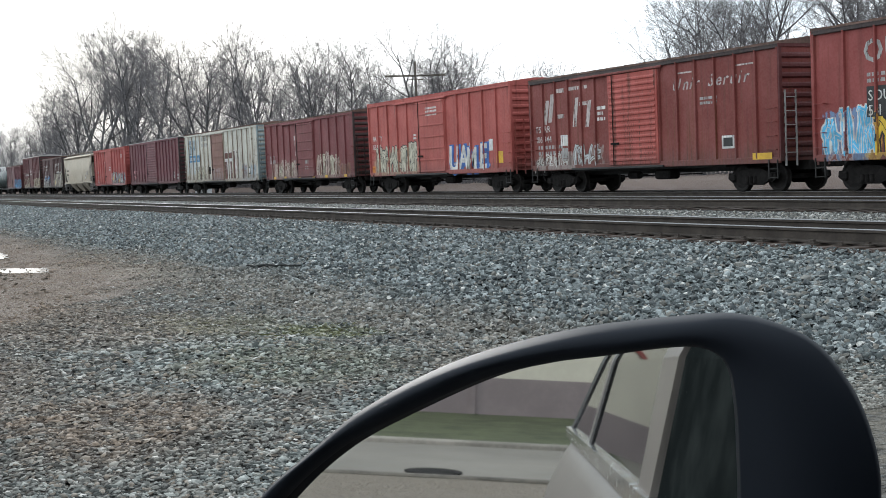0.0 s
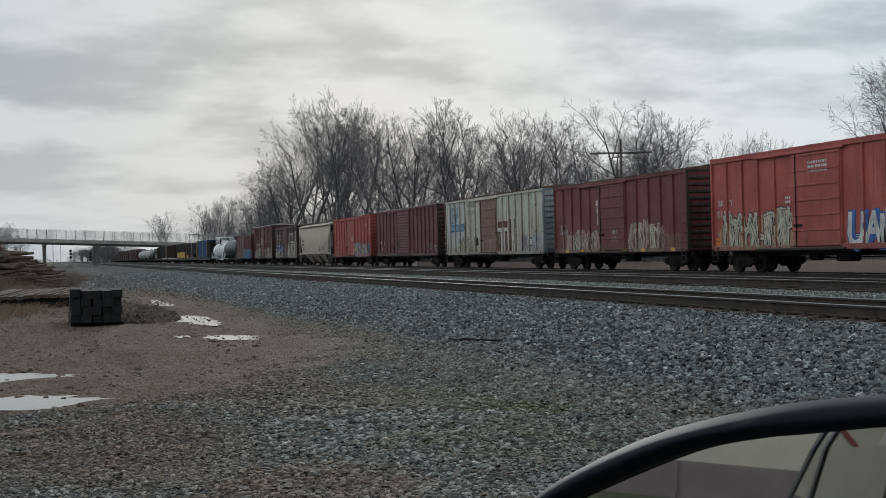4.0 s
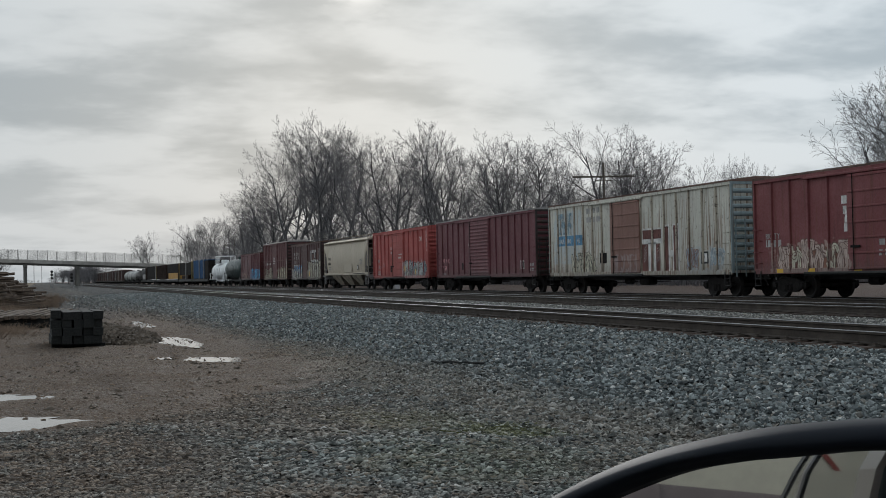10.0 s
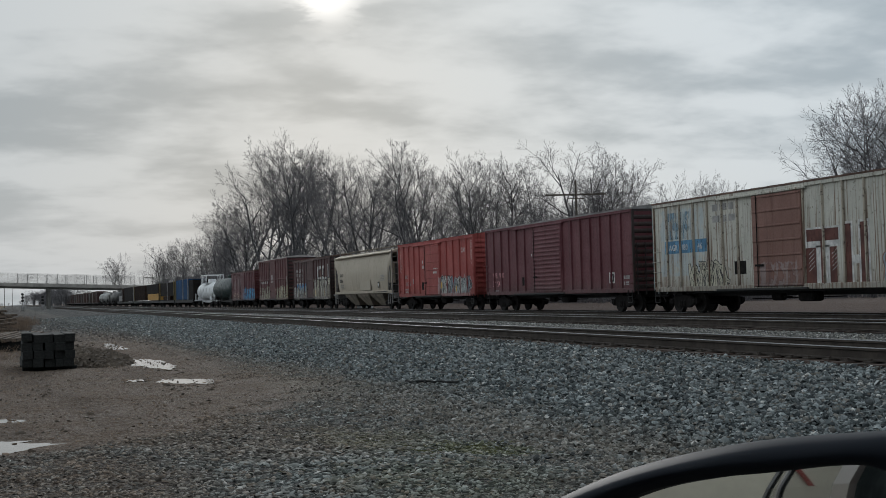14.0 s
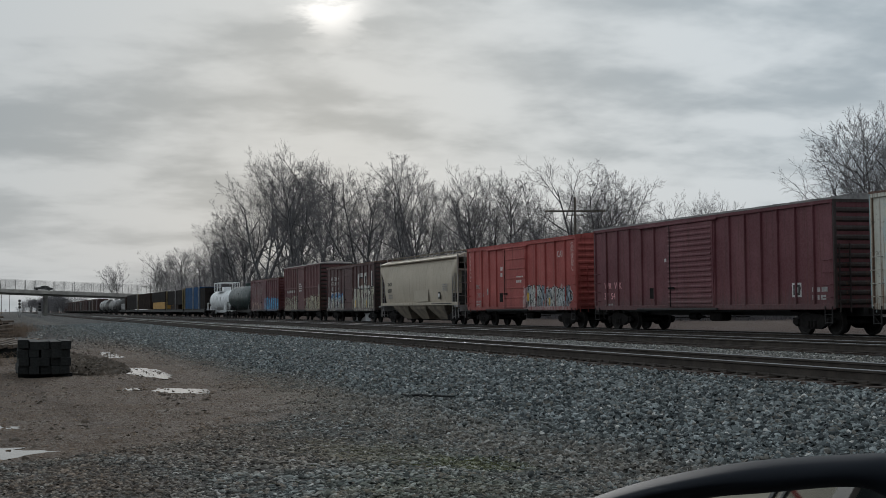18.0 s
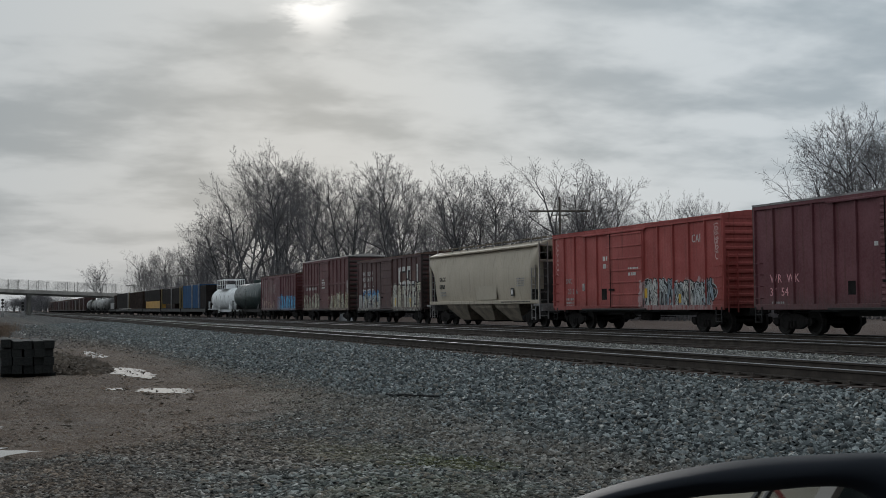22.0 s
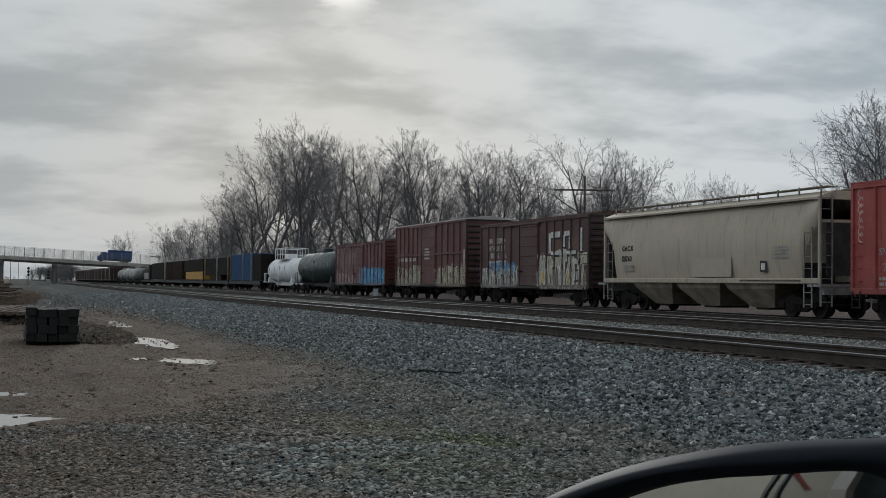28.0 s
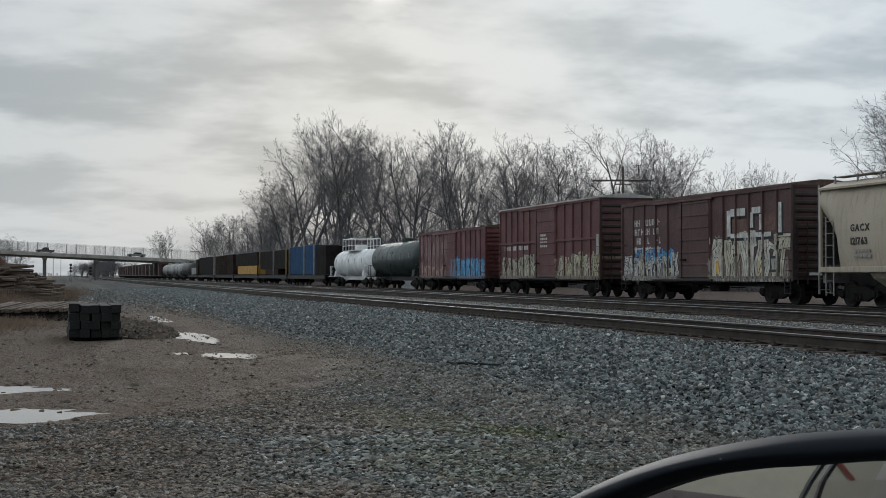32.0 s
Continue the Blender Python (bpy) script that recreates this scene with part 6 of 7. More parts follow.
# ---- bare trees behind the train ----
def grow(seed, height, spread, fork, leaders, limbs):
    """A leafless tree: a trunk that forks into spreading leaders, each with long limbs, branches, branchlets and twigs that
    bend up towards the light, the finest wood gathered in the outer crown. Returns heavy wood and fine twigs as tapered segments."""
    rng = random.Random(seed)
    wood, twigs = [], []

    def shoot(p, d, length, rad, level):
        n = (9, 10, 7, 5, 3, 2)[level]
        wig = (0.05, 0.055, 0.065, 0.08, 0.09, 0.08)[level]
        lift = (0.08, 0.05, 0.045, 0.05, 0.06, 0.05)[level]
        pts = [p]
        d = d.normalized()
        tip = 0.28 if level < 4 else 0.6
        for i in range(n):
            d = (d + Vector((rng.gauss(0, wig), rng.gauss(0, wig), rng.gauss(0, wig) + lift))).normalized()
            q = p + d * (length / n)
            ra, rb = rad * (1 - (1 - tip) * i / n), rad * (1 - (1 - tip) * (i + 1) / n)
            (wood if ra > 0.04 else twigs).append((p, q, ra, rb))
            pts.append(q)
            p = q
        if level >= 5:
            return
        kids = (0, limbs, 7, 6, 4, 0)[level]
        turn = rng.uniform(0, 6.28)
        first = (0, 0.22, 0.30, 0.30, 0.25, 0)[level]
        for k in range(kids):
            f = first + (1 - first) * (k + rng.uniform(0.1, 0.95)) / kids
            i = min(int(f * n), n - 1)
            o = pts[i].lerp(pts[i + 1], f * n - i)
            axis = (pts[i + 1] - pts[i]).normalized()
            turn += 2.4 + rng.uniform(-0.6, 0.6)
            side = axis.orthogonal().normalized()
            side = Matrix.Rotation(turn, 3, axis) @ side
            ang = radians(rng.uniform(28, 52) if level < 3 else rng.uniform(25, 50))
            ln = length * ((0, 0.60, 0.56, 0.52, 0.55, 0)[level]) * (1.15 - 0.55 * f) * rng.uniform(0.6, 1.25)
            shoot(o, axis * math.cos(ang) + side * math.sin(ang) * spread, ln, max(rad * (0.52 - 0.22 * f), 0.006), level + 1)

    base = Vector((0, 0, -0.3))
    lean = Vector((rng.gauss(0, 0.07), rng.gauss(0, 0.07), 1)).normalized()
    top = base + lean * fork * height
    r0 = height * 0.0115
    p = base
    for i in range(4):
        q = base.lerp(top, (i + 1) / 4) + Vector((rng.gauss(0, 0.06), rng.gauss(0, 0.06), 0))
        wood.append((p, q, r0 * (1.25 - 0.09 * i if i else 1.5), r0 * (1.16 - 0.09 * i)))
        p = q
    a0 = rng.uniform(0, 6.28)
    for k in range(leaders):
        a = a0 + 6.28 * k / leaders + rng.uniform(-0.4, 0.4)
        tilt = rng.uniform(0.18, 0.46) * spread if leaders > 1 else 0.05
        ln = height * (1 - fork) * (1.0 if k == 0 else rng.uniform(0.75, 0.98))
        shoot(p - lean * 0.2 * k, Vector((math.cos(a) * tilt, math.sin(a) * tilt, 1)), ln * 0.97, r0 * (0.92 if k == 0 else 0.74), 1)
    # low limbs on the bole
    for k in range(4):
        a = rng.uniform(0, 6.28)
        o = base.lerp(top, rng.uniform(0.5, 0.95))
        shoot(o, Vector((math.cos(a), math.sin(a), 0.8)), height * rng.uniform(0.18, 0.32) * spread, r0 * 0.3, 2)
    # bring the crown's top to the asked height
    k = height / max(s[1].z for s in twigs)
    return [[(a * k, b * k, ra, rb) for a, b, ra, rb in segs] for segs in (wood, twigs)]


def tubes(name, segs, k, mat, rmin, sides):
    """All segments as open tapered prisms in one mesh."""
    n = len(segs)
    A = np.array([tuple(s[0]) for s in segs]) * k
    Bp = np.array([tuple(s[1]) for s in segs]) * k
    ra = np.maximum(np.array([s[2] for s in segs]), rmin)
    rb = np.maximum(np.array([s[3] for s in segs]), rmin * 0.7)
    d = Bp - A
    d /= np.linalg.norm(d, axis=1, keepdims=True) + 1e-9
    ref = np.where(np.abs(d[:, 2:3]) > 0.9, np.array([[1.0, 0, 0]]), np.array([[0, 0, 1.0]]))
    e1 = np.cross(d, ref)
    e1 /= np.linalg.norm(e1, axis=1, keepdims=True)
    e2 = np.cross(d, e1)
    vs = np.zeros((n, 2 * sides, 3))
    for j in range(sides):
        c, s = math.cos(2 * math.pi * j / sides), math.sin(2 * math.pi * j / sides)
        vs[:, j] = A + (e1 * c + e2 * s) * ra[:, None]
        vs[:, sides + j] = Bp + (e1 * c + e2 * s) * rb[:, None]
    quads = np.array([(j, (j + 1) % sides, sides + (j + 1) % sides, sides + j) for j in range(sides)])
    f = (quads[None] + (np.arange(n) * 2 * sides)[:, None, None]).reshape(-1, 4)
    me = bpy.data.meshes.new(name)
    me.vertices.add(n * 2 * sides)
    me.vertices.foreach_set("co", vs.reshape(-1).astype(np.float32))
    me.loops.add(len(f) * 4)
    me.loops.foreach_set("vertex_index", f.reshape(-1).astype(np.int32))
    me.polygons.add(len(f))
    me.polygons.foreach_set("loop_start", (np.arange(len(f)) * 4).astype(np.int32))
    me.update(calc_edges=True)
    me.materials.append(mat)
    return me


TREE_H = 16.0
TREES = []
for sd, spread, fork, leaders, limbs in ((1, 1.0, 0.17, 3, 9), (2, 0.95, 0.22, 3, 9), (3, 1.1, 0.13, 4, 8), (4, 0.9, 0.2, 2, 12), (5, 1.15, 0.12, 4, 8), (6, 1.0, 0.2, 3, 10), (7, 1.05, 0.15, 4, 8), (8, 1.0, 0.24, 2, 12)):
    w, tw = grow(sd, TREE_H, spread, fork, leaders, limbs)
    TREES.append((tubes("trunk", w, 1.0, TRUNK, 0.02, 6), tubes("crown", tw, 1.0, TWIG, 0.0082, 3)))


def tree(x, y, h, kind, label="tall bare deciduous tree with fine grey-brown twigs", rz=0.0, wide=1.0, z=None, group="bare trees behind the tracks"):
    base = float(ground_z(np.array(x), np.array(y))) if z is None else z
    ob = thing("tree", label, "tree", (x, y, base), group, rz=rz)
    s = h / TREE_H
    ob.scale = (s * wide, s * wide, s)
    part("trunk", TREES[kind][0], None, ob)
    part("crown", TREES[kind][1], None, ob)
    return ob


# the tall stand, from its far end to the pole, then those to the right of it
STAND = ((-222, 40, 18, 1, 1.0), (-210, 37, 24.0, 2, 1.0), (-197, 42, 26.5, 0, 1.0), (-188, 37, 25.6, 5, 1.0), (-176, 41, 22.5, 6, 1.0), (-166, 37, 20.8, 7, 1.0),
         (-157, 40, 18.5, 2, 1.0), (-147, 41, 18.2, 4, 1.0), (-139, 38, 17.0, 0, 1.0), (-131, 42, 17.4, 3, 1.0), (-122, 39, 15.2, 6, 1.0), (-115, 43, 15.0, 1, 1.0), (-108, 41, 13.6, 5, 1.0),
         (-102, 45, 12.8, 2, 1.0), (-96, 46, 13.6, 4, 1.05), (-93, 46, 10.2, 0, 1.0), (-79.0, 47.5, 8.9, 7, 0.85), (-77.5, 45.3, 7.8, 5, 0.85), (-76.5, 47.5, 8.8, 1, 0.8),
         (-124, 44, 15.4, 2, 1.0), (-107, 44, 13.4, 7, 1.0), (-94.8, 47.5, 12.9, 6, 1.05))
for i, (x, y, hh, k, wd) in enumerate(STAND):
    tree(x, y, hh + 0.3, k, rz=i * 1.7, wide=wd)
    # thinner trees close behind fill the stand
    if i in (0, 1, 6, 11, 13, 14, 15):
        tree(x - 4.5, y + 9.5, hh * 0.84, (7, 5, 1)[i % 3], rz=i * 2.9, wide=wd * 0.85)
for i, (x, y, hh, k, wd) in enumerate(((-60.3, 46.4, 12.6, 6, 1.03), (-58, 49, 13.0, 7, 1.1), (-56, 47, 13.1, 5, 1.05), (-52, 50.5, 13.4, 1, 1.1), (-50, 49, 13.2, 7, 1.1), (-44, 50, 13.6, 5, 1.1), (-46, 54, 13.6, 1, 1.1))):
    tree(x, y, hh, k, rz=2.0 + i * 2.1, wide=wd)
for i, (x, y, hh, k, wd) in enumerate(((-566, 46, 23, 5, 0.9), (-410, 46, 18, 1, 0.9), (-392, 45, 19, 4, 0.9), (-372, 47, 19, 0, 0.9), (-352, 45, 18, 3, 0.9), (-332, 46, 16, 2, 0.8), (-312, 45, 18.5, 1, 0.9), (-296, 46, 17.5, 5, 0.9),
                                       (-278, 44, 16, 3, 0.8), (-262, 42, 17, 2, 0.8), (-250, 40, 18, 4, 0.8))):
    tree(x, y, hh, k, rz=1.0 + i * 2.3, wide=wd, label="distant bare tree beyond the freight train")
# brush along the line past the bridge
rngb = random.Random(8)
for i in range(40):
    x = -575 - 10 * i
    tree(x, 23.6 + rngb.uniform(-0.6, 0.8), rngb.uniform(7.0, 10.5), i % 8, "bushy bare thicket tree by the line", rngb.uniform(0, 6), 1.25, group="thicket past the bridge")
for i in range(46):
    x = -760 - 9.0 * i
    y, hh = rngb.choice(((rngb.uniform(13, 20), rngb.uniform(8, 13)), (rngb.uniform(23.4, 27), rngb.uniform(9, 14)), (rngb.uniform(31, 44), rngb.uniform(9, 15)), (rngb.uniform(-26, 12), rngb.uniform(3, 4.5))))
    tree(x, y, hh, (i * 3) % 8, "distant bare tree near the horizon", rngb.uniform(0, 6), 1.25, group="distant trees")
for i, (x, y, hh) in enumerate(((-380, -14, 11.5), (-392, -17, 13), (-372, -19, 12), (-396, -11, 9.5), (-385, -22, 13))):
    tree(x, y, hh, (i * 2) % 6, "bare tree on the bridge embankment", i * 1.1, 1.3, z=0.5, group="trees on the embankment")

# undergrowth under the stand
rngb = random.Random(9)
segs = []
for i in range(26000):
    x = -60 - 260 * rngb.random()
    y = rngb.uniform(34, 52)
    zz = float(np.interp(y, [34, 60], [0.25, 0.1]))
    hgt = rngb.uniform(0.8, 3.6) * (2.4 if x < -105 and rngb.random() < 0.35 else 0.8 if x > -100 else 1.0)
    p = Vector((x, y, zz - 0.1))
    q = p + Vector((rngb.gauss(0, 0.5), rngb.gauss(0, 0.5), hgt))
    segs.append((p, q, 0.025, 0.012))
    for k in range(2):
        m0 = p.lerp(q, rngb.uniform(0.3, 0.8))
        segs.append((m0, m0 + Vector((rngb.gauss(0, 0.5), rngb.gauss(0, 0.5), rngb.uniform(0.3, 1.0))), 0.016, 0.01))
me = tubes("undergrowth", segs, 1.0, TWIG, 0.0098, 3)
tagged(new("undergrowth", me), "tangled bare brush at the foot of the trees", "brush", kind="stuff")


# ---- telegraph poles ----
POLE_WOOD = plain("pole_wood", (0.11, 0.095, 0.083), 0.85, 0.0, 0.3, 2.0, 0.01)


def pole(x, y, h, arm_z, arm=3.4, rz=0.0):
    p = thing("utility_pole", "weathered wooden utility pole with one crossarm", "utility pole", (x, y, 0.0), "line poles", rz=rz)
    part("shaft", Mesh().lathe([(0, 0.14), (h, 0.085)], "z", 12), POLE_WOOD, p, smooth=False)
    a = part("crossarm", Mesh().box(-0.06, 0.06, -arm / 2, arm / 2, arm_z - 0.07, arm_z + 0.07, 0.01).box(-0.05, 0.05, -0.6, 0.6, arm_z - 0.35, arm_z - 0.28), POLE_WOOD, p)
    for i in range(6):
        yy = -arm / 2 + 0.25 + i * (arm - 0.5) / 5
        part("insulator", Mesh().lathe([(arm_z + 0.07, 0.02), (arm_z + 0.12, 0.05), (arm_z + 0.2, 0.05), (arm_z + 0.22, 0.02)], "z", 8, (0, yy, 0)), GREY_INK, a)
    return p


pole(-90.2, 42.0, 9.6, 8.5, 4.8, -0.25)
pole(-285, 42.0, 9.9, 8.6, 5.0, -0.2)
pole(-398, 42.0, 9.5, 8.4, 5.0, -0.2)
pole(-420, -20.0, 16.0, 15.0, 3.0, 0.2)
pole(-700, 2.0, 12.0, 11.0, 3.0, 0.2)
pole(-560, -1.5, 11.0, 10.2, 3.0, 0.2)


# ---- road bridge ----
def bridge():
    br = thing("road_bridge", "concrete road bridge with a tall fence over the tracks", "bridge", (-360, 0, 0), kind="structure")

    def zt(y):
        return 7.72 - 0.047 * y

    m = Mesh()
    m.quad_grid([[(-5.5, y, zt(y) - 1.55), (5.5, y, zt(y) - 1.55), (5.5, y, zt(y) - 0.75), (-5.5, y, zt(y) - 0.75)] for y in (-60, -30, 0, 30, 60, 90, 125)])
    part("deck", m, CONCRETE, br)
    gird = plain("girder_steel", (0.16, 0.155, 0.14), 0.7, 0.1, 0.25, 0.5)
    for x in (-4.6, -1.6, 1.6, 4.6):
        part("girder", Mesh().quad_grid([[(x - 0.25, y, zt(y) - 2.0), (x + 0.25, y, zt(y) - 2.0), (x + 0.25, y, zt(y) - 1.55), (x - 0.25, y, zt(y) - 1.55)] for y in (-60, 0, 60)]), gird, br)
    for x in (-5.5, 5.2):
        part("parapet", Mesh().quad_grid([[(x, y, zt(y) - 0.75), (x + 0.3, y, zt(y) - 0.75), (x + 0.3, y, zt(y) - 0.62), (x, y, zt(y) - 0.62)] for y in (-60, 0, 60)]), CONCRETE, br)
        post = Mesh().box(-0.06, 0.06, -0.06, 0.06, -0.66, 2.0).data("fence_post", FENCE_GREY)
        for i in range(49):
            y = -60 + 2.5 * i
            part("fence_post", post, None, br, at=(x + 0.15, y, zt(y)))
        m = Mesh()
        for k in range(10):
            dz = -0.58 + k * 0.28
            m.quad_grid([[(x + 0.13, y, zt(y) + dz), (x + 0.17, y, zt(y) + dz), (x + 0.17, y, zt(y) + dz + 0.035), (x + 0.13, y, zt(y) + dz + 0.035)] for y in (-60, 60)])
        for i in range(480):
            y = -60 + 0.25 * i
            m.box(x + 0.14, x + 0.16, y - 0.012, y + 0.012, zt(y) - 0.64, zt(y) + 2.0)
        part("fence_mesh", m, FENCE_GREY, br)
    for y, w in ((-3.2, 0.75), (10.25, 0.75), (33.0, 0.75)):
        for x in (-4.2, 0.0, 4.2):
            part("pier_column", Mesh().lathe([(-0.6, w * 0.6), (zt(y) - 2.6, w * 0.6)], "z", 12, (x, y, 0)), gird, br)
        part("pier_cap", Mesh().box(-5.2, 5.2, y - 0.55, y + 0.55, zt(y) - 2.65, zt(y) - 2.0, 0.05), gird, br)
    return br


bridge()
WEED = plain("dry_weeds", (0.125, 0.072, 0.05), 0.95, 0.0, 0.5, 0.25, 0.1)
m = Mesh()
m.quad_grid([[(-395, y0, -0.6), (-325, y0, -0.6), (-351, y0 - 9, zz), (-369, y0 - 9, zz)] for y0, zz in ((-7.5, 7.4), (-60, 9.6))])
lone("embankment", m, WEED, "bridge approach bank under reddish dry weeds", "embankment", "structure")
m = Mesh()
m.quad_grid([[(-395, y0, -0.6), (-325, y0, -0.6), (-351, y0 + 9, zz), (-369, y0 + 9, zz)] for y0, zz in ((37, 5.2), (70, 4.2), (130, 0.5))])
lone("embankment", m, WEED, "far bridge approach bank under dry weeds", "embankment", "structure")


rngb = random.Random(14)
segs = []
for i in range(6500):
    u = rngb.random() ** 0.8
    p = Vector((-325 - 26 * u, rngb.uniform(-42, -7.5) - 9 * u, -0.75 + 8.0 * u))
    tall = rngb.uniform(0.5, 2.2) * (1.6 if rngb.random() < 0.12 else 1.0)
    for k in range(3):
        segs.append((p, p + Vector((rngb.gauss(0, 0.4), rngb.gauss(0, 0.45), tall * rngb.uniform(0.5, 1.0))), 0.03, 0.014))
tagged(new("bank_brush", tubes("bank_brush", segs, 1.0, plain("red_brown_brush", (0.15, 0.082, 0.058), 0.95, 0.0, 0.45, 0.2), 0.012, 3)), "reddish dry brush on the bridge approach bank", "brush", kind="stuff")

# traffic on the bridge
TRUCK_BLUE = sleek("truck_blue", (0.02, 0.06, 0.16), 0.45)
def lorry():
    t = thing("box_truck", "blue box truck crossing the road bridge", "truck", (-362, 60, 7.0))
    part("cargo_box", Mesh().box(-1.25, 1.25, -0.5, 6.0, 0.95, 3.5, 0.05), TRUCK_BLUE, t)
    part("cab", Mesh().prism([(-3.2, 0.5), (-0.7, 0.5), (-0.7, 2.7), (-1.2, 2.9), (-2.2, 2.85), (-2.5, 1.9), (-3.2, 1.7)], "x", -1.15, 1.15), TRUCK_BLUE, t)
    part("chassis", Mesh().box(-0.5, 0.5, -2.8, 5.9, 0.55, 0.95), BLACK_STEEL, t)
    for y in (-2.2, 3.4, 4.7):
        for x in (-1.1, 1.1):
            part("wheel", Mesh().lathe([(x - 0.15, 0.2), (x - 0.15, 0.5), (x + 0.15, 0.5), (x + 0.15, 0.2)], "x", 14, (0, y, 0.5)), BLACK_STEEL, t)
    return t


LORRY = lorry()


def small_vehicle(name, label, category, paint, bed):
    """A pickup or saloon, nose towards -y."""
    c = thing(name, label, category, (-362, 56, 7.0))
    roof = [(-0.9, 1.0), (-0.3, 1.62), (1.0, 1.66), (1.25, 1.0)] if bed else [(-0.9, 0.95), (-0.2, 1.42), (1.2, 1.42), (1.9, 0.95)]
    part("body", Mesh().prism([(-2.4, 0.4), (2.5, 0.4), (2.55, 1.0), (-0.9, 1.0), (-2.3, 0.9)], "x", -0.9, 0.9), paint, c)
    part("cabin", Mesh().prism(roof, "x", -0.78, 0.78), WINDOW_DARK, c)
    for y in (-1.55, 1.6):
        for x in (-0.82, 0.82):
            part("wheel", Mesh().lathe([(x - 0.1, 0.15), (x - 0.1, 0.36), (x + 0.1, 0.36), (x + 0.1, 0.15)], "x", 14, (0, y, 0.36)), BLACK_STEEL, c)
    return c


def semi_truck():
    t = thing("semi_trailer_truck", "grey tractor and rounded trailer crossing the road bridge", "truck", (-362, 80, 4.0))
    grey = sleek("dull_grey_paint", (0.11, 0.11, 0.108), 0.5)
    part("trailer", Mesh().prism([(-3.2, 0.9), (3.3, 0.9), (3.0, 2.5), (2.6, 2.75), (-2.6, 2.85), (-3.1, 2.7)], "x", -1.25, 1.25), grey, t)
    part("cab", Mesh().prism([(-8.4, 0.5), (-5.0, 0.5), (-5.0, 1.2), (-5.2, 2.2), (-6.6, 2.2), (-7.0, 1.5), (-8.4, 1.35)], "x", -1.15, 1.15), grey, t)
    part("chassis", Mesh().box(-0.5, 0.5, -8.0, 3.2, 0.55, 0.9), BLACK_STEEL, t)
    for y in (-7.6, -5.4, 1.6, 2.7):
        for x in (-1.1, 1.1):
            part("wheel", Mesh().lathe([(x - 0.15, 0.2), (x - 0.15, 0.5), (x + 0.15, 0.5), (x + 0.15, 0.2)], "x", 14, (0, y, 0.5)), BLACK_STEEL, t)
    return t


SEMI = semi_truck()
WINDOW_DARK = plain("vehicle_glass", (0.02, 0.022, 0.024), 0.15, 0.0, 0.1, 2.0)
PICKUP = small_vehicle("pickup_truck", "dark pickup truck crossing the road bridge", "pickup truck", plain("pickup_paint", (0.05, 0.05, 0.052), 0.35, 0.2, 0.1, 1.0), True)
SALOON = small_vehicle("saloon_car", "grey saloon car crossing the road bridge", "car", plain("saloon_paint", (0.22, 0.22, 0.21), 0.35, 0.3, 0.1, 1.0), False)

HATCH = small_vehicle("hatchback_car", "dark hatchback car crossing the road bridge", "car", sleek("dark_car_paint", (0.03, 0.03, 0.033), 0.35), False)


# ---- a pale block beyond the siding ----
# block added for a bright shape of unknown nature seen under the train
lone("headwall", Mesh().box(-114.8, -110.9, 30.7, 31.2, -0.4, 0.78, 0.04), plain("pale_block", (0.66, 0.67, 0.68), 0.8, 0.0, 0.15, 1.5, 0.01), "low pale block standing for an unidentified bright shape behind the siding", "headwall")


# ---- line-side signals ----
def signal(x, y, h):
    s = thing("signal", "black three-lamp railway signal on a thin mast", "railway signal", (x, y, -0.2), "railway signals")
    part("mast", Mesh().lathe([(0, 0.09), (h, 0.07)], "z", 8), FENCE_GREY, s)
    for k in range(3):
        z = h - 0.2 - k * 0.72
        hd = part("signal_head", Mesh().lathe([(-0.06, 0.30), (0.06, 0.30)], "x", 16, (0.1, 0, z)), BLACK_STEEL, s)
        part("hood", Mesh().lathe([(0.06, 0.14), (0.30, 0.14)], "x", 10, (0.1, 0, z)), BLACK_STEEL, hd)
    part("relay_case", Mesh().box(-0.5, 0.3, -0.4, 0.4, 0, 1.3, 0.03), GREY_INK, s)
    return s


signal(-300, 3.0, 3.9)
signal(-300, 7.3, 3.2)

# ---- timber in the yard ----
def tie_bundle():
    b = thing("tie_bundle", "stacked bundle of dark creosoted railway ties", "timber stack", (-30.4, 0.80, -0.27), rz=0.02)
    me = Mesh().box(-1.25, 1.25, -0.108, 0.108, -0.089, 0.089, 0.005).data("tie", TIE_WOOD)
    rng = random.Random(4)
    for x in (-0.8, 0.8):
        part("bearer", Mesh().box(x - 0.07, x + 0.07, -0.55, 0.6, 0.0, 0.088), TIE_WOOD, b)
    for r in range(4):
        for c in range(5):
            t = part("tie", me, None, b, at=(rng.uniform(-0.06, 0.06), -0.44 + 0.219 * c + 0.02 * (r % 2) + rng.uniform(-0.008, 0.008), 0.178 + 0.18 * r + rng.uniform(-0.003, 0.003) + (rng.uniform(-0.02, 0.03) if r == 3 else 0)))
            t.rotation_euler = (rng.uniform(-0.03, 0.03), rng.uniform(-0.006, 0.006), rng.uniform(-0.03, 0.03))
    return b


tie_bundle()


def timber_pile(x0, x1, y0, y1, n, h, seed, label, mat, length, name="timber_pile", along=0.0):
    rng = random.Random(seed)
    p = thing(name, label, "timber pile", ((x0 + x1) / 2, (y0 + y1) / 2, -0.27))
    me = Mesh().box(-length / 2, length / 2, -0.095, 0.095, -0.065, 0.065, 0.01).data("timber", mat)
    for i in range(n):
        a = i / n
        lvl = a ** 1.3
        t = part("timber", me, None, p)
        sx, sy = (x1 - x0) / 2 * (1 - 0.45 * lvl), (y1 - y0) / 2 * (1 - 0.55 * lvl)
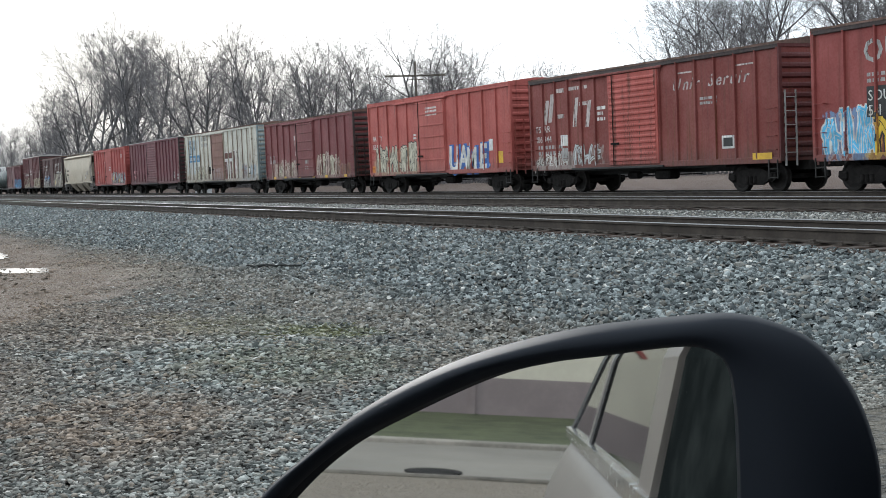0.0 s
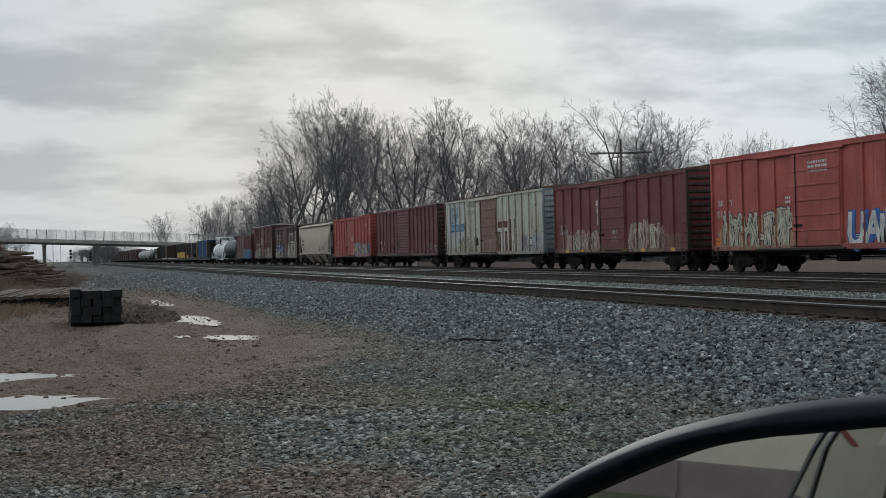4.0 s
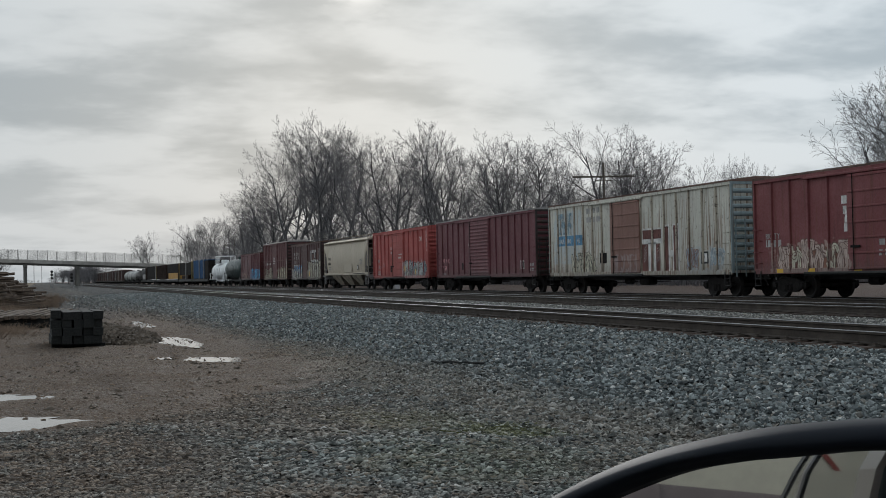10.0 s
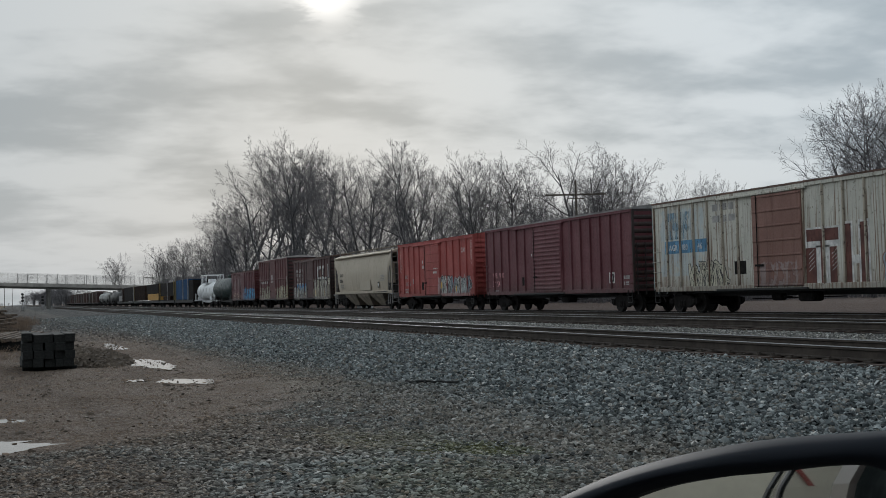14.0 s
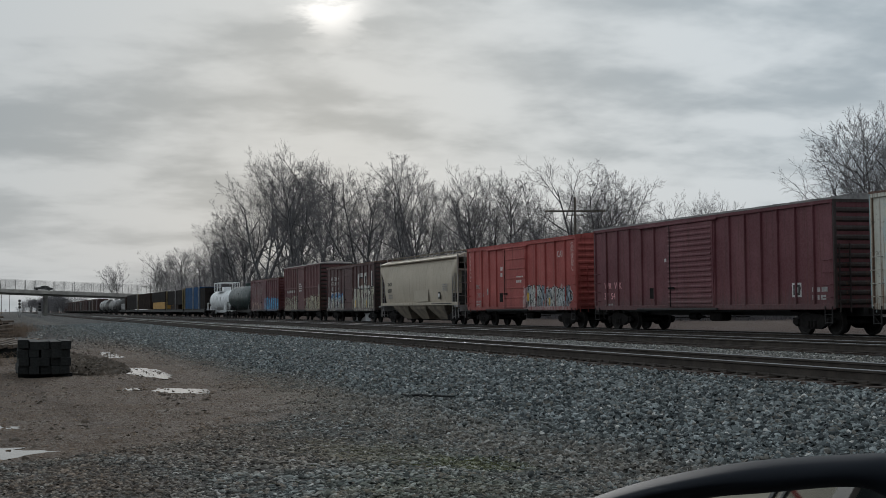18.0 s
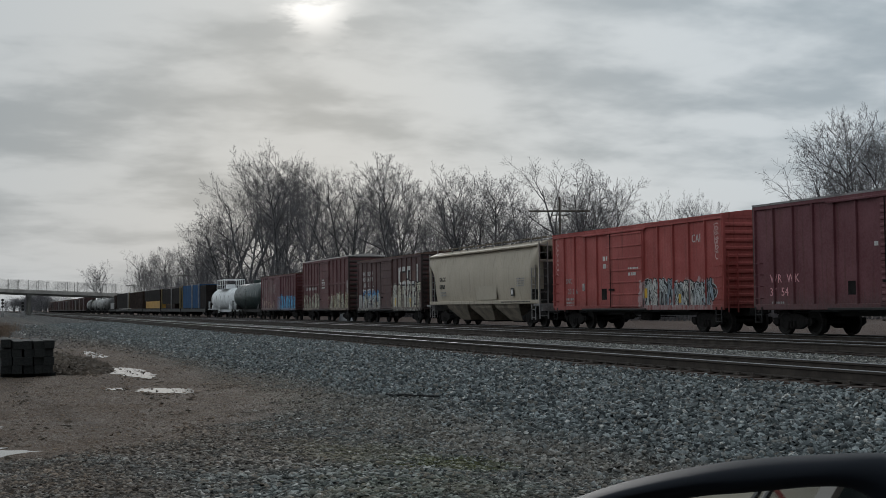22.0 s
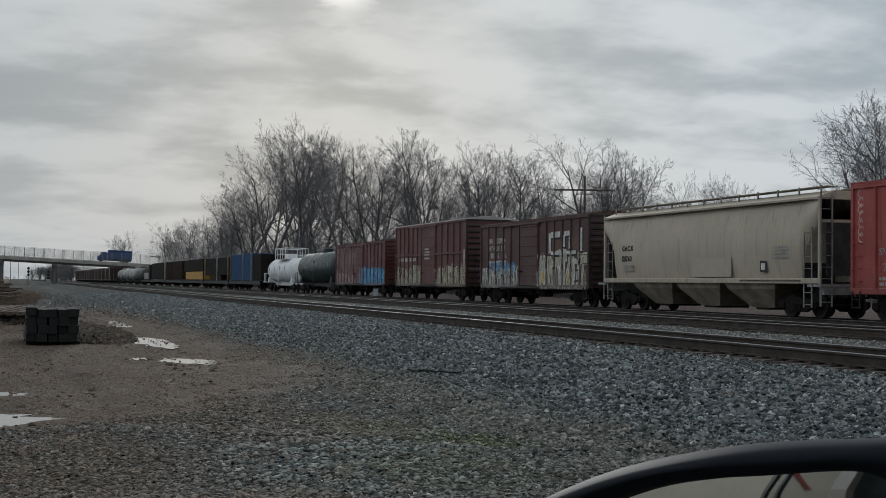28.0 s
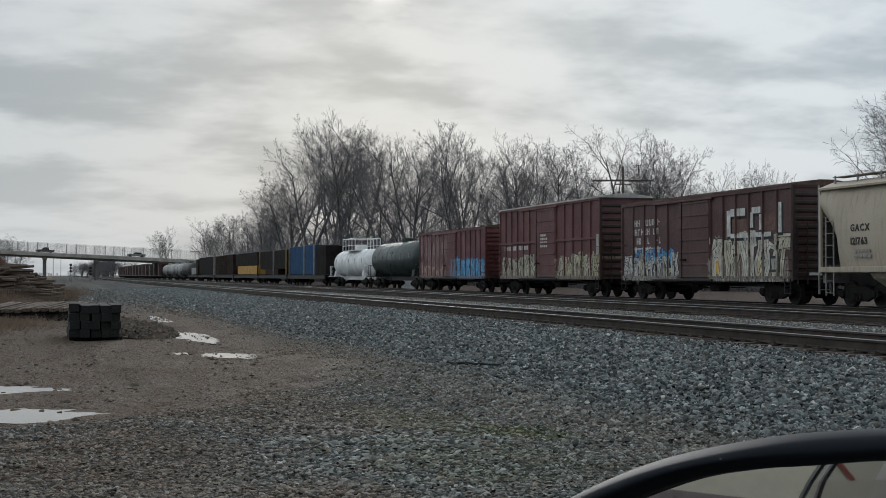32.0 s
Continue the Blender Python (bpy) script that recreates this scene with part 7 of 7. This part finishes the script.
        t.location = (rng.uniform(-sx, sx), rng.uniform(-sy, sy), 0.08 + h * lvl * rng.uniform(0.75, 1.0))
        t.rotation_euler = (rng.uniform(-0.3, 0.3), rng.uniform(-0.10, 0.10), along + rng.gauss(0, 0.38))
    return p


timber_pile(-87, -72.5, -8.6, -0.4, 296, 2.1, 5, "large untidy pile of old weathered railway ties", PLANK, 2.7, along=1.35)
timber_pile(-102, -89, -8.2, 0.2, 150, 1.7, 6, "far heap of old weathered railway ties", PLANK, 2.7, along=1.2)


def tie_row():
    """A low platform of old ties, the upper ones side by side and sloping up to the rear."""
    p = thing("tie_row", "low row of weathered grey ties laid side by side", "timber stack", (-43.2, -0.55, -0.27))
    long_tie = Mesh().box(-1.4, 1.4, -0.085, 0.085, -0.06, 0.06, 0.01).data("tie", PLANK)
    low_tie = Mesh().box(-1.3, 1.3, -0.115, 0.115, -0.085, 0.085, 0.012).data("tie", TIE_WOOD)
    rng = random.Random(12)
    for i in range(8):
        t = part("tie", low_tie, None, p, at=(rng.uniform(-0.15, 0.15), -1.1 + 0.33 * i, 0.10))
        t.rotation_euler = (0, 0, -0.3 + rng.uniform(-0.05, 0.05))
    for x in (-0.9, 0.9):
        t = part("bearer", low_tie, None, p, at=(x, 0.1, 0.255 if x > 0 else 0.30))
        t.rotation_euler = (0, 0, 1.57)
    for i in range(10):
        t = part("tie", long_tie, None, p, at=(rng.uniform(-0.12, 0.12), -1.25 + 0.265 * i, 0.44 + rng.uniform(-0.015, 0.015)))
        t.rotation_euler = (rng.uniform(-0.1, 0.1), 0.055 + rng.uniform(-0.01, 0.01), -0.31 + rng.uniform(-0.04, 0.04))
    return p


tie_row()


def rough_heap(name, cx, cy, rx, ry, h, seed, label):
    rng = np.random.default_rng(seed)
    n = 2600
    a = rng.uniform(0, 2 * np.pi, n)
    r = np.sqrt(rng.random(n))
    x, y = cx + rx * r * np.cos(a), cy + ry * r * np.sin(a)
    z = ground_z(x, y) + h * np.clip(1 - r ** 1.6, 0, 1) * rng.uniform(0.3, 1.0, n)
    s = rng.uniform(0.05, 0.22, n)
    return scatter_stones(name, np.stack([x, y, z], 1), s, MUD, label, 0.7, seed)


MUD = plain("turned_mud", (0.085, 0.066, 0.05), 0.95, 0.0, 0.45, 2.0, 0.03)
rough_heap("mud_heap", -33.2, 2.0, 3.8, 0.86, 0.2, 31, "low heap of churned brown mud and clods")
rough_heap("mud_heap", -39.0, 1.45, 4.5, 1.0, 0.18, 32, "low heap of churned brown mud beside the ties")


def strewn_mud():
    """Clods over the worn dirt, thickest in streaks, and ridges that stand out of the far puddles."""
    rng = np.random.default_rng(61)
    n = 5200
    x, y = -44 + 31 * rng.random(n) ** 0.8, rng.uniform(-4.0, 4.6, n)
    streak = np.sin(y * 2.7 + 0.9 * np.sin(x * 0.31) + 1.0) + 0.6 * np.sin(x * 0.8 + y * 1.9)
    keep = streak > rng.uniform(-1.0, 1.5, n)
    keep &= ~in_puddle(x, y)
    x, y = x[keep], y[keep]
    px, py = [], []
    for cx, cy, rx, ry in PUDDLES[2:6]:
        for row in range(3):
            k = int(5 * rx) + 3
            w = -0.6 + 0.6 * row + 0.12 * np.sin(np.arange(k) * 0.4 + row)
            t = rng.uniform(-1, 1, k) * np.sqrt(np.clip(1 - w * w, 0, 1)) * (0.4 + 0.5 * rng.random())
            px.append(cx + rx * t)
            py.append(cy + ry * w)
    px, py = np.concatenate(px), np.concatenate(py)
    z = np.concatenate([ground_z(x, y), np.full(len(px), -0.262)])
    size = np.concatenate([0.02 + 0.075 * rng.random(len(x)) ** 3, rng.uniform(0.02, 0.05, len(px))])
    return scatter_stones("mud_clods", np.stack([np.concatenate([x, px]), np.concatenate([y, py]), z], 1), size, MUD, "small clods and ridges of wet brown mud", 0.6, 62)


strewn_mud()


def weeds(name, n, box, hgt, seed, label, mat, clumps=0):
    rng = random.Random(seed)
    segs = []
    spots = [(rng.uniform(box[0], box[1]), rng.uniform(box[2], box[3]), rng.uniform(0.4, 1.6), rng.uniform(0.35, 1.0)) for _ in range(clumps)]
    for i in range(n):
        tall = 1.0
        if clumps and i % 5:
            cx, cy, r, tall = spots[rng.randrange(clumps)]
            x, y = cx + rng.gauss(0, r * 1.6), cy + rng.gauss(0, r * 0.6)
        else:
            x, y = rng.uniform(box[0], box[1]), rng.uniform(box[2], box[3])
            tall = 1.0 if not clumps else 0.3
        p = Vector((x, y, float(ground_z(np.array(x), np.array(y))) - 0.03))
        for k in range(3):
            segs.append((p, p + Vector((rng.gauss(0, 0.16), rng.gauss(0, 0.16), rng.uniform(0.3, 1.0) * hgt * tall)), 0.006, 0.003))
    me = tubes(name, segs, 1.0, mat, 0.004, 3)
    return tagged(new(name, me), label, "weeds", kind="stuff")


STRAW = plain("dry_grass", (0.21, 0.15, 0.108), 0.95, 0.0, 0.3, 1.0)
weeds("dry_weeds", 15000, (-70, -34.5, -8.2, -1.1), 0.4, 41, "dry brown weeds round the timber piles", STRAW, 70)
weeds("dry_weeds", 2600, (-68, -44, -8.0, -3.2), 1.1, 43, "tall thin reddish weeds before the timber pile", plain("red_weed", (0.20, 0.125, 0.092), 0.95, 0.0, 0.35, 1.0), 26)
weeds("dry_weeds", 7000, (-118, -71, -9.0, 1.1), 1.0, 42, "dry brown weeds behind the timber piles", STRAW, 40)
m = Mesh()
rngs = random.Random(77)
stick = thing("stick", "thin dark broken branch lying on the gravel", "stick", (-18.7, 6.1, -0.2))
p = Vector((-0.75, -0.12, 0.0))
rings = []
for i in range(8):
    r = 0.024 - 0.0015 * i
    rings.append([(p.x, p.y + r * math.cos(a * math.pi / 3), p.z + r * math.sin(a * math.pi / 3)) for a in range(6)])
    p = p + Vector((0.19, 0.055 + rngs.gauss(0, 0.02), rngs.gauss(0, 0.015)))
m.quad_grid(rings)
part("branch", m, TIE_WOOD, stick)

# a litter of pale grass and moss tufts
MOSS = plain("moss", (0.075, 0.08, 0.028), 0.95, 0.0, 0.4, 5.0)
weeds("moss_tuft", 260, (-11.5, -10.4, 3.7, 4.45), 0.05, 51, "low yellow-green moss among the gravel", MOSS)
weeds("moss_tuft", 300, (-13.2, -10.3, 2.35, 4.2), 0.035, 52, "sparse green moss among the gravel", MOSS)


# ---- the parked car and its mirror ----
BODY = sleek("car_champagne", (0.15, 0.135, 0.122), 0.38, 0.2)
RUBBER = plain("black_rubber", (0.018, 0.018, 0.02), 0.6, 0.0, 0.2, 4.0)
CHROME = plain("bright_trim", (0.62, 0.62, 0.62), 0.18, 1.0, 0.05, 5.0)
MIRROR_SHELL = sleek("black_mirror_plastic", (0.012, 0.0145, 0.02), 0.55, 0.0, 0.07)
CABIN = plain("dark_cabin_trim", (0.02, 0.02, 0.021), 0.8, 0.0, 0.15, 6.0)
m_, g_ = material("mirror_glass", 0.015, 1.0)
finish(g_, (0.86, 0.87, 0.88))
MIRROR_GLASS = m_
m_, g_ = material("tinted_window", 0.02, 0.0, 0.8)
finish(g_, (0.012, 0.014, 0.014))
WINDOW_TINT = m_
# matte dark fill that stands for the unlit cabin behind an open window
m_, g_ = material("dark_cabin_fill", 0.5, 0.0, 0.0)
finish(g_, g_.mix(g_.ramp(g_.noise(g_.obj, 6.0, 4.0), 0.4, 0.7), (0.008, 0.010, 0.010), (0.022, 0.026, 0.025)))
CABIN_GLOOM = m_

GREY_INK_BELT = plain('belt_webbing', (0.09, 0.09, 0.09), 0.8, 0.0, 0.1, 8.0)
FLANK = -0.34      # x of the car's left side


def loop_points(ctrl, per=8):
    """A closed smooth curve through control points."""
    n = len(ctrl)
    out = []
    for i in range(n):
        p0, p1, p2, p3 = (Vector(ctrl[(i + k - 1) % n]) for k in range(4))
        for j in range(per):
            t = j / per
            out.append(0.5 * ((2 * p1) + (p2 - p0) * t + (2 * p0 - 5 * p1 + 4 * p2 - p3) * t * t + (3 * p1 - p0 - 3 * p2 + p3) * t ** 3))
    return out


def door_mirror():
    k = 0.764
    mir = thing("door_mirror", "black plastic car door mirror with a wide glass", "car mirror", (0, 0, 0))
    n = Vector((0.508, -0.858, 0.080)).normalized()
    e1 = Vector((0.8605, 0.5095, 0.0))
    e2 = n.cross(e1)
    base = Vector((-0.4647, 0.2823, 1.1167))
    outer = loop_points([(-0.262, -0.150), (-0.233, -0.104), (-0.19, -0.069), (-0.144, -0.036), (-0.076, -0.004), (0.0, 0.017), (0.068, 0.027), (0.105, 0.029), (0.138, 0.019), (0.158, -0.002), (0.17, -0.029), (0.174, -0.06), (0.17, -0.12), (0.14, -0.175), (0.03, -0.20), (-0.13, -0.20), (-0.235, -0.185)])
    inner = loop_points([(-0.238, -0.135), (-0.204, -0.096), (-0.162, -0.063), (-0.118, -0.04), (-0.056, -0.013), (-0.015, -0.002), (0.021, 0.004), (0.060, 0.0105), (0.080, 0.011), (0.0925, 0.004), (0.097, -0.012), (0.099, -0.04), (0.099, -0.08), (0.09, -0.135), (0.02, -0.165), (-0.12, -0.168), (-0.215, -0.16)])

    def ring(loop, depth, grow=0.0):
        c = Vector((-0.03, -0.08))
        out = []
        for p in loop:
            q = p + (p - c).normalized() * grow
            out.append(base + (e1 * (q.x * k - 0.48 * max(depth, 0)) + e2 * q.y * k) - n * depth)
        return out

    mid = [a.lerp(b, 0.45) for a, b in zip(inner, outer)]
    m = Mesh()
    m.quad_grid([ring(inner, 0.010), ring(inner, 0.0, 0.001), ring(inner, -0.004, 0.004), ring(mid, -0.008), ring(outer, -0.001, -0.003), ring(outer, 0.006), ring(outer, 0.022, 0.0), ring(outer, 0.045, -0.006), ring(outer, 0.066, -0.028), ring(outer, 0.078, -0.06)], True, False)
    b = len(m.v)
    m.v.append(tuple(base + (e1 * -0.03 + e2 * -0.08) * k - n * 0.084))
    s = len(outer)
    for j in range(s):
        m.f.append((b - s + j, b - s + (j + 1) % s, b))
    part("housing", m, MIRROR_SHELL, mir, smooth=True)
    m = Mesh()
    r = ring(inner, 0.006, 0.002)
    m.v = [tuple(p) for p in r]
    m.f = [tuple(range(len(r)))]
    r2 = ring(inner, 0.009, 0.002)
    m.v += [tuple(p) for p in r2]
    m.f += [tuple(reversed(range(len(r), 2 * len(r))))]
    for j in range(len(r)):
        q = (j + 1) % len(r)
        m.f.append((j, len(r) + j, len(r) + q, q))
    part("glass", m, MIRROR_GLASS, mir, "mirror glass")
    foot = base + (e1 * 0.12 + e2 * -0.17) * k - n * 0.04
    part("arm", Mesh().tube(foot, (FLANK + 0.01, foot.y - 0.02, foot.z - 0.06), 0.03, 0.045, 10), MIRROR_SHELL, mir)
    return mir


door_mirror()


def parked_car():
    """The left flank, roof and wheels of the car that the mirror belongs to; it faces the tracks."""
    car = thing("parked_car", "champagne estate car parked facing the tracks", "car", (0, 0, -0.25))
    x = FLANK
    w = 1.75
    m = Mesh()
    rings = []
    lo = [(0.10, 0.32), (0.0, 0.42), (-0.035, 0.62), (-0.042, 0.85), (-0.02, 1.0), (0.025, 1.10), (0.055, 1.145), (0.12, 1.15)]
    for y in [2.5, 2.3, 1.6, 0.9, 0.2, -0.5, -1.2, -1.9, -2.5, -2.9, -3.2, -3.4, -3.5]:
        end = max(0.0, abs(y + 0.5) - 2.3) / 0.7
        r = []
        for dx, z in lo:
            r.append((x + dx + 0.20 * end ** 2, y, z - 0.05 * max(0.0, (-y - 0.9) / 2.3)))
        for dx, z in reversed(lo):
            r.append((x + w - dx - 0.20 * end ** 2, y, z - 0.05 * max(0.0, (-y - 0.9) / 2.3)))
        rings.append(r)
    part("body", m.quad_grid(rings), BODY, car, smooth=True)
    sag = lambda y: -0.05 * max(0.0, (-y - 0.9) / 2.3)
    part("belt_trim", Mesh().quad_grid([[(x + 0.045, y, 1.14 + sag(y)), (x + 0.045, y, 1.172 + sag(y)), (x + 0.085, y, 1.172 + sag(y)), (x + 0.085, y, 1.14 + sag(y))] for y in (0.5, -0.62, -1.6, -2.4, -3.1)]), CHROME, car)
    part("door_gap", Mesh().quad_grid([[(x - 0.044, y, 0.5), (x - 0.044, y, 0.9), (x - 0.020, y, 1.0), (x + 0.026, y, 1.10)] for y in (-1.115, -1.125)], False, False), RUBBER, car)
    part("roof", Mesh().quad_grid([[(x + 0.25, y, 1.72 - 0.05 * abs(y + 0.9) ** 2 * 0.12), (x + 0.32, y, 1.80 - 0.05 * abs(y + 0.9) ** 2 * 0.12), (x + w - 0.32, y, 1.80 - 0.05 * abs(y + 0.9) ** 2 * 0.12), (x + w - 0.25, y, 1.72 - 0.05 * abs(y + 0.9) ** 2 * 0.12)] for y in (0.35, -0.4, -1.2, -2.0, -2.9)]), BODY, car, smooth=True)
    # dark slab added at belt height for the unlit inside; headliner above
    part("cabin_lining", Mesh().box(x + 0.13, x + w - 0.13, -2.9, 0.9, 1.152, 1.16).box(x + 0.33, x + w - 0.33, -2.8, 0.3, 1.68, 1.69), CABIN, car)
    # side glass leans in; each pane or pillar is given by its ends along y at the belt, a third up and at the roof
    levels = ((0.06, 1.165), (0.09, 1.365), (0.25, 1.72))
    for xx, sgn in ((x, 1), (x + w, -1)):
        for name, mat, inset, a, c in (("pillar", BODY, -0.006, (-0.97, -0.93, -0.8), (-1.12, -1.10, -0.98)),
                                       ("rear_side_window", WINDOW_TINT, 0.0, (-1.12, -1.10, -0.98), (-2.18, -1.94, -1.55)),
                                       ("window_seal", RUBBER, -0.004, (-2.18, -1.94, -1.55), (-2.24, -2.0, -1.61)),
                                       ("quarter_window", WINDOW_TINT, 0.002, (-2.30, -2.06, -1.72), (-2.98, -2.26, -1.76)),
                                       ("window_divider", BODY, -0.003, (-2.24, -2.0, -1.61), (-2.30, -2.06, -1.72)),
                                       ("rear_pillar", RUBBER, -0.002, (-2.98, -2.26, -1.76), (-3.08, -2.36, -1.90))):
            grid = []
            for (dx, z), p, q in zip(levels, a, c):
                o = xx + sgn * (dx + inset)
                grid.append([(o, p, z + sag(p)), (o, q, z + sag(q)), (o + sgn * 0.03, q, z + sag(q)), (o + sgn * 0.03, p, z + sag(p))])
            part(name, Mesh().quad_grid(grid), mat, car)
    part("front_side_window", Mesh().quad_grid([[(x + w - dx, -0.93, z), (x + w - dx, 0.5, z), (x + w - dx - 0.01, 0.5, z), (x + w - dx - 0.01, -0.93, z)] for dx, z in levels]), WINDOW_TINT, car)
    # panel added in the open left window, coloured as the dark cabin
    part("front_side_window", Mesh().quad_grid([[(x + dx, -0.93 + 0.13 * (z - 1.165), z), (x + dx, -0.12, z), (x + dx + 0.01, -0.12, z), (x + dx + 0.01, -0.93 + 0.13 * (z - 1.165), z)] for dx, z in levels]), CABIN_GLOOM, car)
    seat = part("driver_seat", Mesh().box(-0.02, 0.48, -0.78, -0.58, 0.9, 1.45, 0.05), CABIN, car)
    part("headrest", Mesh().box(0.10, 0.36, -0.80, -0.68, 1.48, 1.66, 0.05), CABIN, seat)
    part("seat_belt", Mesh().quad_grid([[(x + 0.13, -0.90, 1.16), (x + 0.135, -0.90, 1.16), (x + 0.135, -0.85, 1.16), (x + 0.13, -0.85, 1.16)], [(x + 0.22, -0.80, 1.6), (x + 0.225, -0.80, 1.6), (x + 0.225, -0.75, 1.6), (x + 0.22, -0.75, 1.6)]]), GREY_INK_BELT, car, "grey seat belt")
    part("windscreen", Mesh().quad_grid([[(x + 0.12, 1.25, 1.18), (x + w - 0.12, 1.25, 1.18), (x + w - 0.12, 1.24, 1.17), (x + 0.12, 1.24, 1.17)], [(x + 0.33, 0.37, 1.72), (x + w - 0.33, 0.37, 1.72), (x + w - 0.33, 0.36, 1.71), (x + 0.33, 0.36, 1.71)]]), WINDOW_TINT, car)
    part("rear_window", Mesh().quad_grid([[(x + 0.12, -3.25, 1.18), (x + w - 0.12, -3.25, 1.18), (x + w - 0.12, -3.24, 1.17), (x + 0.12, -3.24, 1.17)], [(x + 0.33, -2.92, 1.72), (x + w - 0.33, -2.92, 1.72), (x + w - 0.33, -2.91, 1.71), (x + 0.33, -2.91, 1.71)]]), WINDOW_TINT, car)
    for xx, sgn in ((x, 1), (x + w, -1)):
        part("front_pillar", Mesh().tube((xx + sgn * 0.08, 1.28, 1.16), (xx + sgn * 0.29, 0.36, 1.74), 0.04, 0.035, 8), BODY, car)
    for y in (1.55, -2.45):
        for xx in (x + 0.12, x + w - 0.12):
            wh = part("wheel", Mesh().lathe([(xx - 0.1, 0.2), (xx - 0.11, 0.33), (xx + 0.11, 0.33), (xx + 0.1, 0.2)], "x", 24, (0, y, 0.335)), RUBBER, car)
            part("rim", Mesh().lathe([(xx - 0.09, 0.05), (xx - 0.09, 0.2), (xx + 0.09, 0.2), (xx + 0.09, 0.05)], "x", 16, (0, y, 0.335)), CHROME, wh)
    return car


parked_car()

# ---- the street behind the car, seen in the mirror ----
KERB_STONE = plain("dull_kerb", (0.215, 0.195, 0.165), 0.9, 0.0, 0.3, 1.5, 0.01)
EDGING = plain("muddy_edging", (0.10, 0.088, 0.072), 0.9, 0.0, 0.4, 2.0, 0.02)
ROAD = plain("pale_concrete_road", (0.165, 0.148, 0.124), 0.85, 0.0, 0.15, 0.5, 0.004)
LAWN = plain("short_grass", (0.055, 0.062, 0.028), 0.95, 0.0, 0.4, 2.0, 0.03)
WALL_BASE = plain("mauve_brick_base", (0.19, 0.155, 0.15), 0.85, 0.0, 0.12, 1.0, 0.004)
WALL_TOP = plain("pale_grey_cladding", (0.47, 0.435, 0.35), 0.75, 0.0, 0.08, 0.6)
lone("road", Mesh().box(-140, 60, -15.6, -11.9, -0.4, -0.235), ROAD, "pale concrete street behind the parked car", "road", "structure")
lone("kerb", Mesh().box(-140, 60, -15.8, -15.603, -0.4, -0.17, 0.02), KERB_STONE, "grey concrete kerb along the grass", "kerb", "structure")
lone("kerb", Mesh().box(-140, 60, -11.897, -11.78, -0.4, -0.215, 0.02), EDGING, "low worn concrete edging beside the gravel", "kerb", "structure")
lone("lawn", Mesh().box(-2.4, 60, -21.9, -15.81, -0.4, -0.18), LAWN, "strip of short green grass", "lawn", "structure")
lone("pavement", Mesh().box(-140, -2.404, -21.9, -15.81, -0.4, -0.18), ROAD, "pale concrete apron beside the grass", "pavement", "structure")
lone("manhole_cover", Mesh().lathe([(-0.26, 0.28), (-0.222, 0.30), (-0.215, 0.28)], "z", 24, (-1.15, -12.2, 0)), DARK_IRON, "round iron manhole cover in the street", "manhole cover")


def shed():
    b = thing("warehouse", "low pale warehouse with a mauve brick base", "building", (-8, -28, -0.25))
    part("base_wall", Mesh().box(-34, 44, -6, 6.0, 0, 0.72), WALL_BASE, b)
    for i in range(19):
        x = -34 + 4.1 * i
        part("brick_pier", Mesh().box(x - 0.05, x + 0.05, 6.0, 6.03, 0, 0.72), WALL_BASE, b)
    part("upper_wall", Mesh().box(-34, 44, -6, 5.95, 0.72, 5.2), WALL_TOP, b)
    part("roof", Mesh().box(-34.3, 44.3, -6.3, 6.4, 5.2, 5.5), GALV, b)
    part("stripe", Mesh().box(-33.9, 43.9, 5.95, 5.98, 2.76, 2.845), plain("red_stripe", (0.22, 0.04, 0.03), 0.6, 0.0, 0.1, 1.0), b, "red painted stripe")
    return b


shed()


# ---- everything that moves ----
def motions():
    times = (0, 4, 8, 12, 16, 20, 24, 28, 32)
    for ob, mid, wheels in TRAIN:
        walk(ob, [(t, pose(mid + rolled(t), 27.6, 0.05)) for t in times])
    # wheels of the cars that pass in full view turn as they roll
    step = 0.16
    turns = [i * step for i in range(201)]
    for ob, mid, wheels in TRAIN[:11]:
        for w in wheels:
            x, y, z = w.location
            walk(w, [(t, pose(x, y, z, 0, math.degrees(rolled(t) / 0.46), 0)) for t in turns])
    # road traffic on the bridge: lane, waiting place, time and place of passing, speed
    for ob, lane, wait, t0, y0, v, out in ((SEMI, -362, 78, 17.0, 8.56, 12.9, -50), (HATCH, -358.5, 74, 17.5, 16.16, 13.2, -52), (LORRY, -362, 98, 28.0, 24.6, 16.75, -60),
                                           (PICKUP, -362, 114, 31.2, 11.5, 18.4, -60), (SALOON, -358.5, 104, 31.2, 33.5, 16.0, -60)):
        start, end = t0 - (wait - y0) / v, min(32.0, t0 + (y0 - out) / v)
        rows = [(0, wait), (start - 0.3, wait - 0.2)] + [(start + 0.5 + (end - start - 0.5) * k / 6, y0 - v * (start + 0.5 + (end - start - 0.5) * k / 6 - t0)) for k in range(7)]
        if end < 31:
            rows += [(end + 1.0, out - 3.0), (32, out - 3.2)]
        walk(ob, [(t, pose(lane, y, 7.72 - 0.047 * y - 0.75, -2.7, 0, 0)) for t, y in rows])


motions()
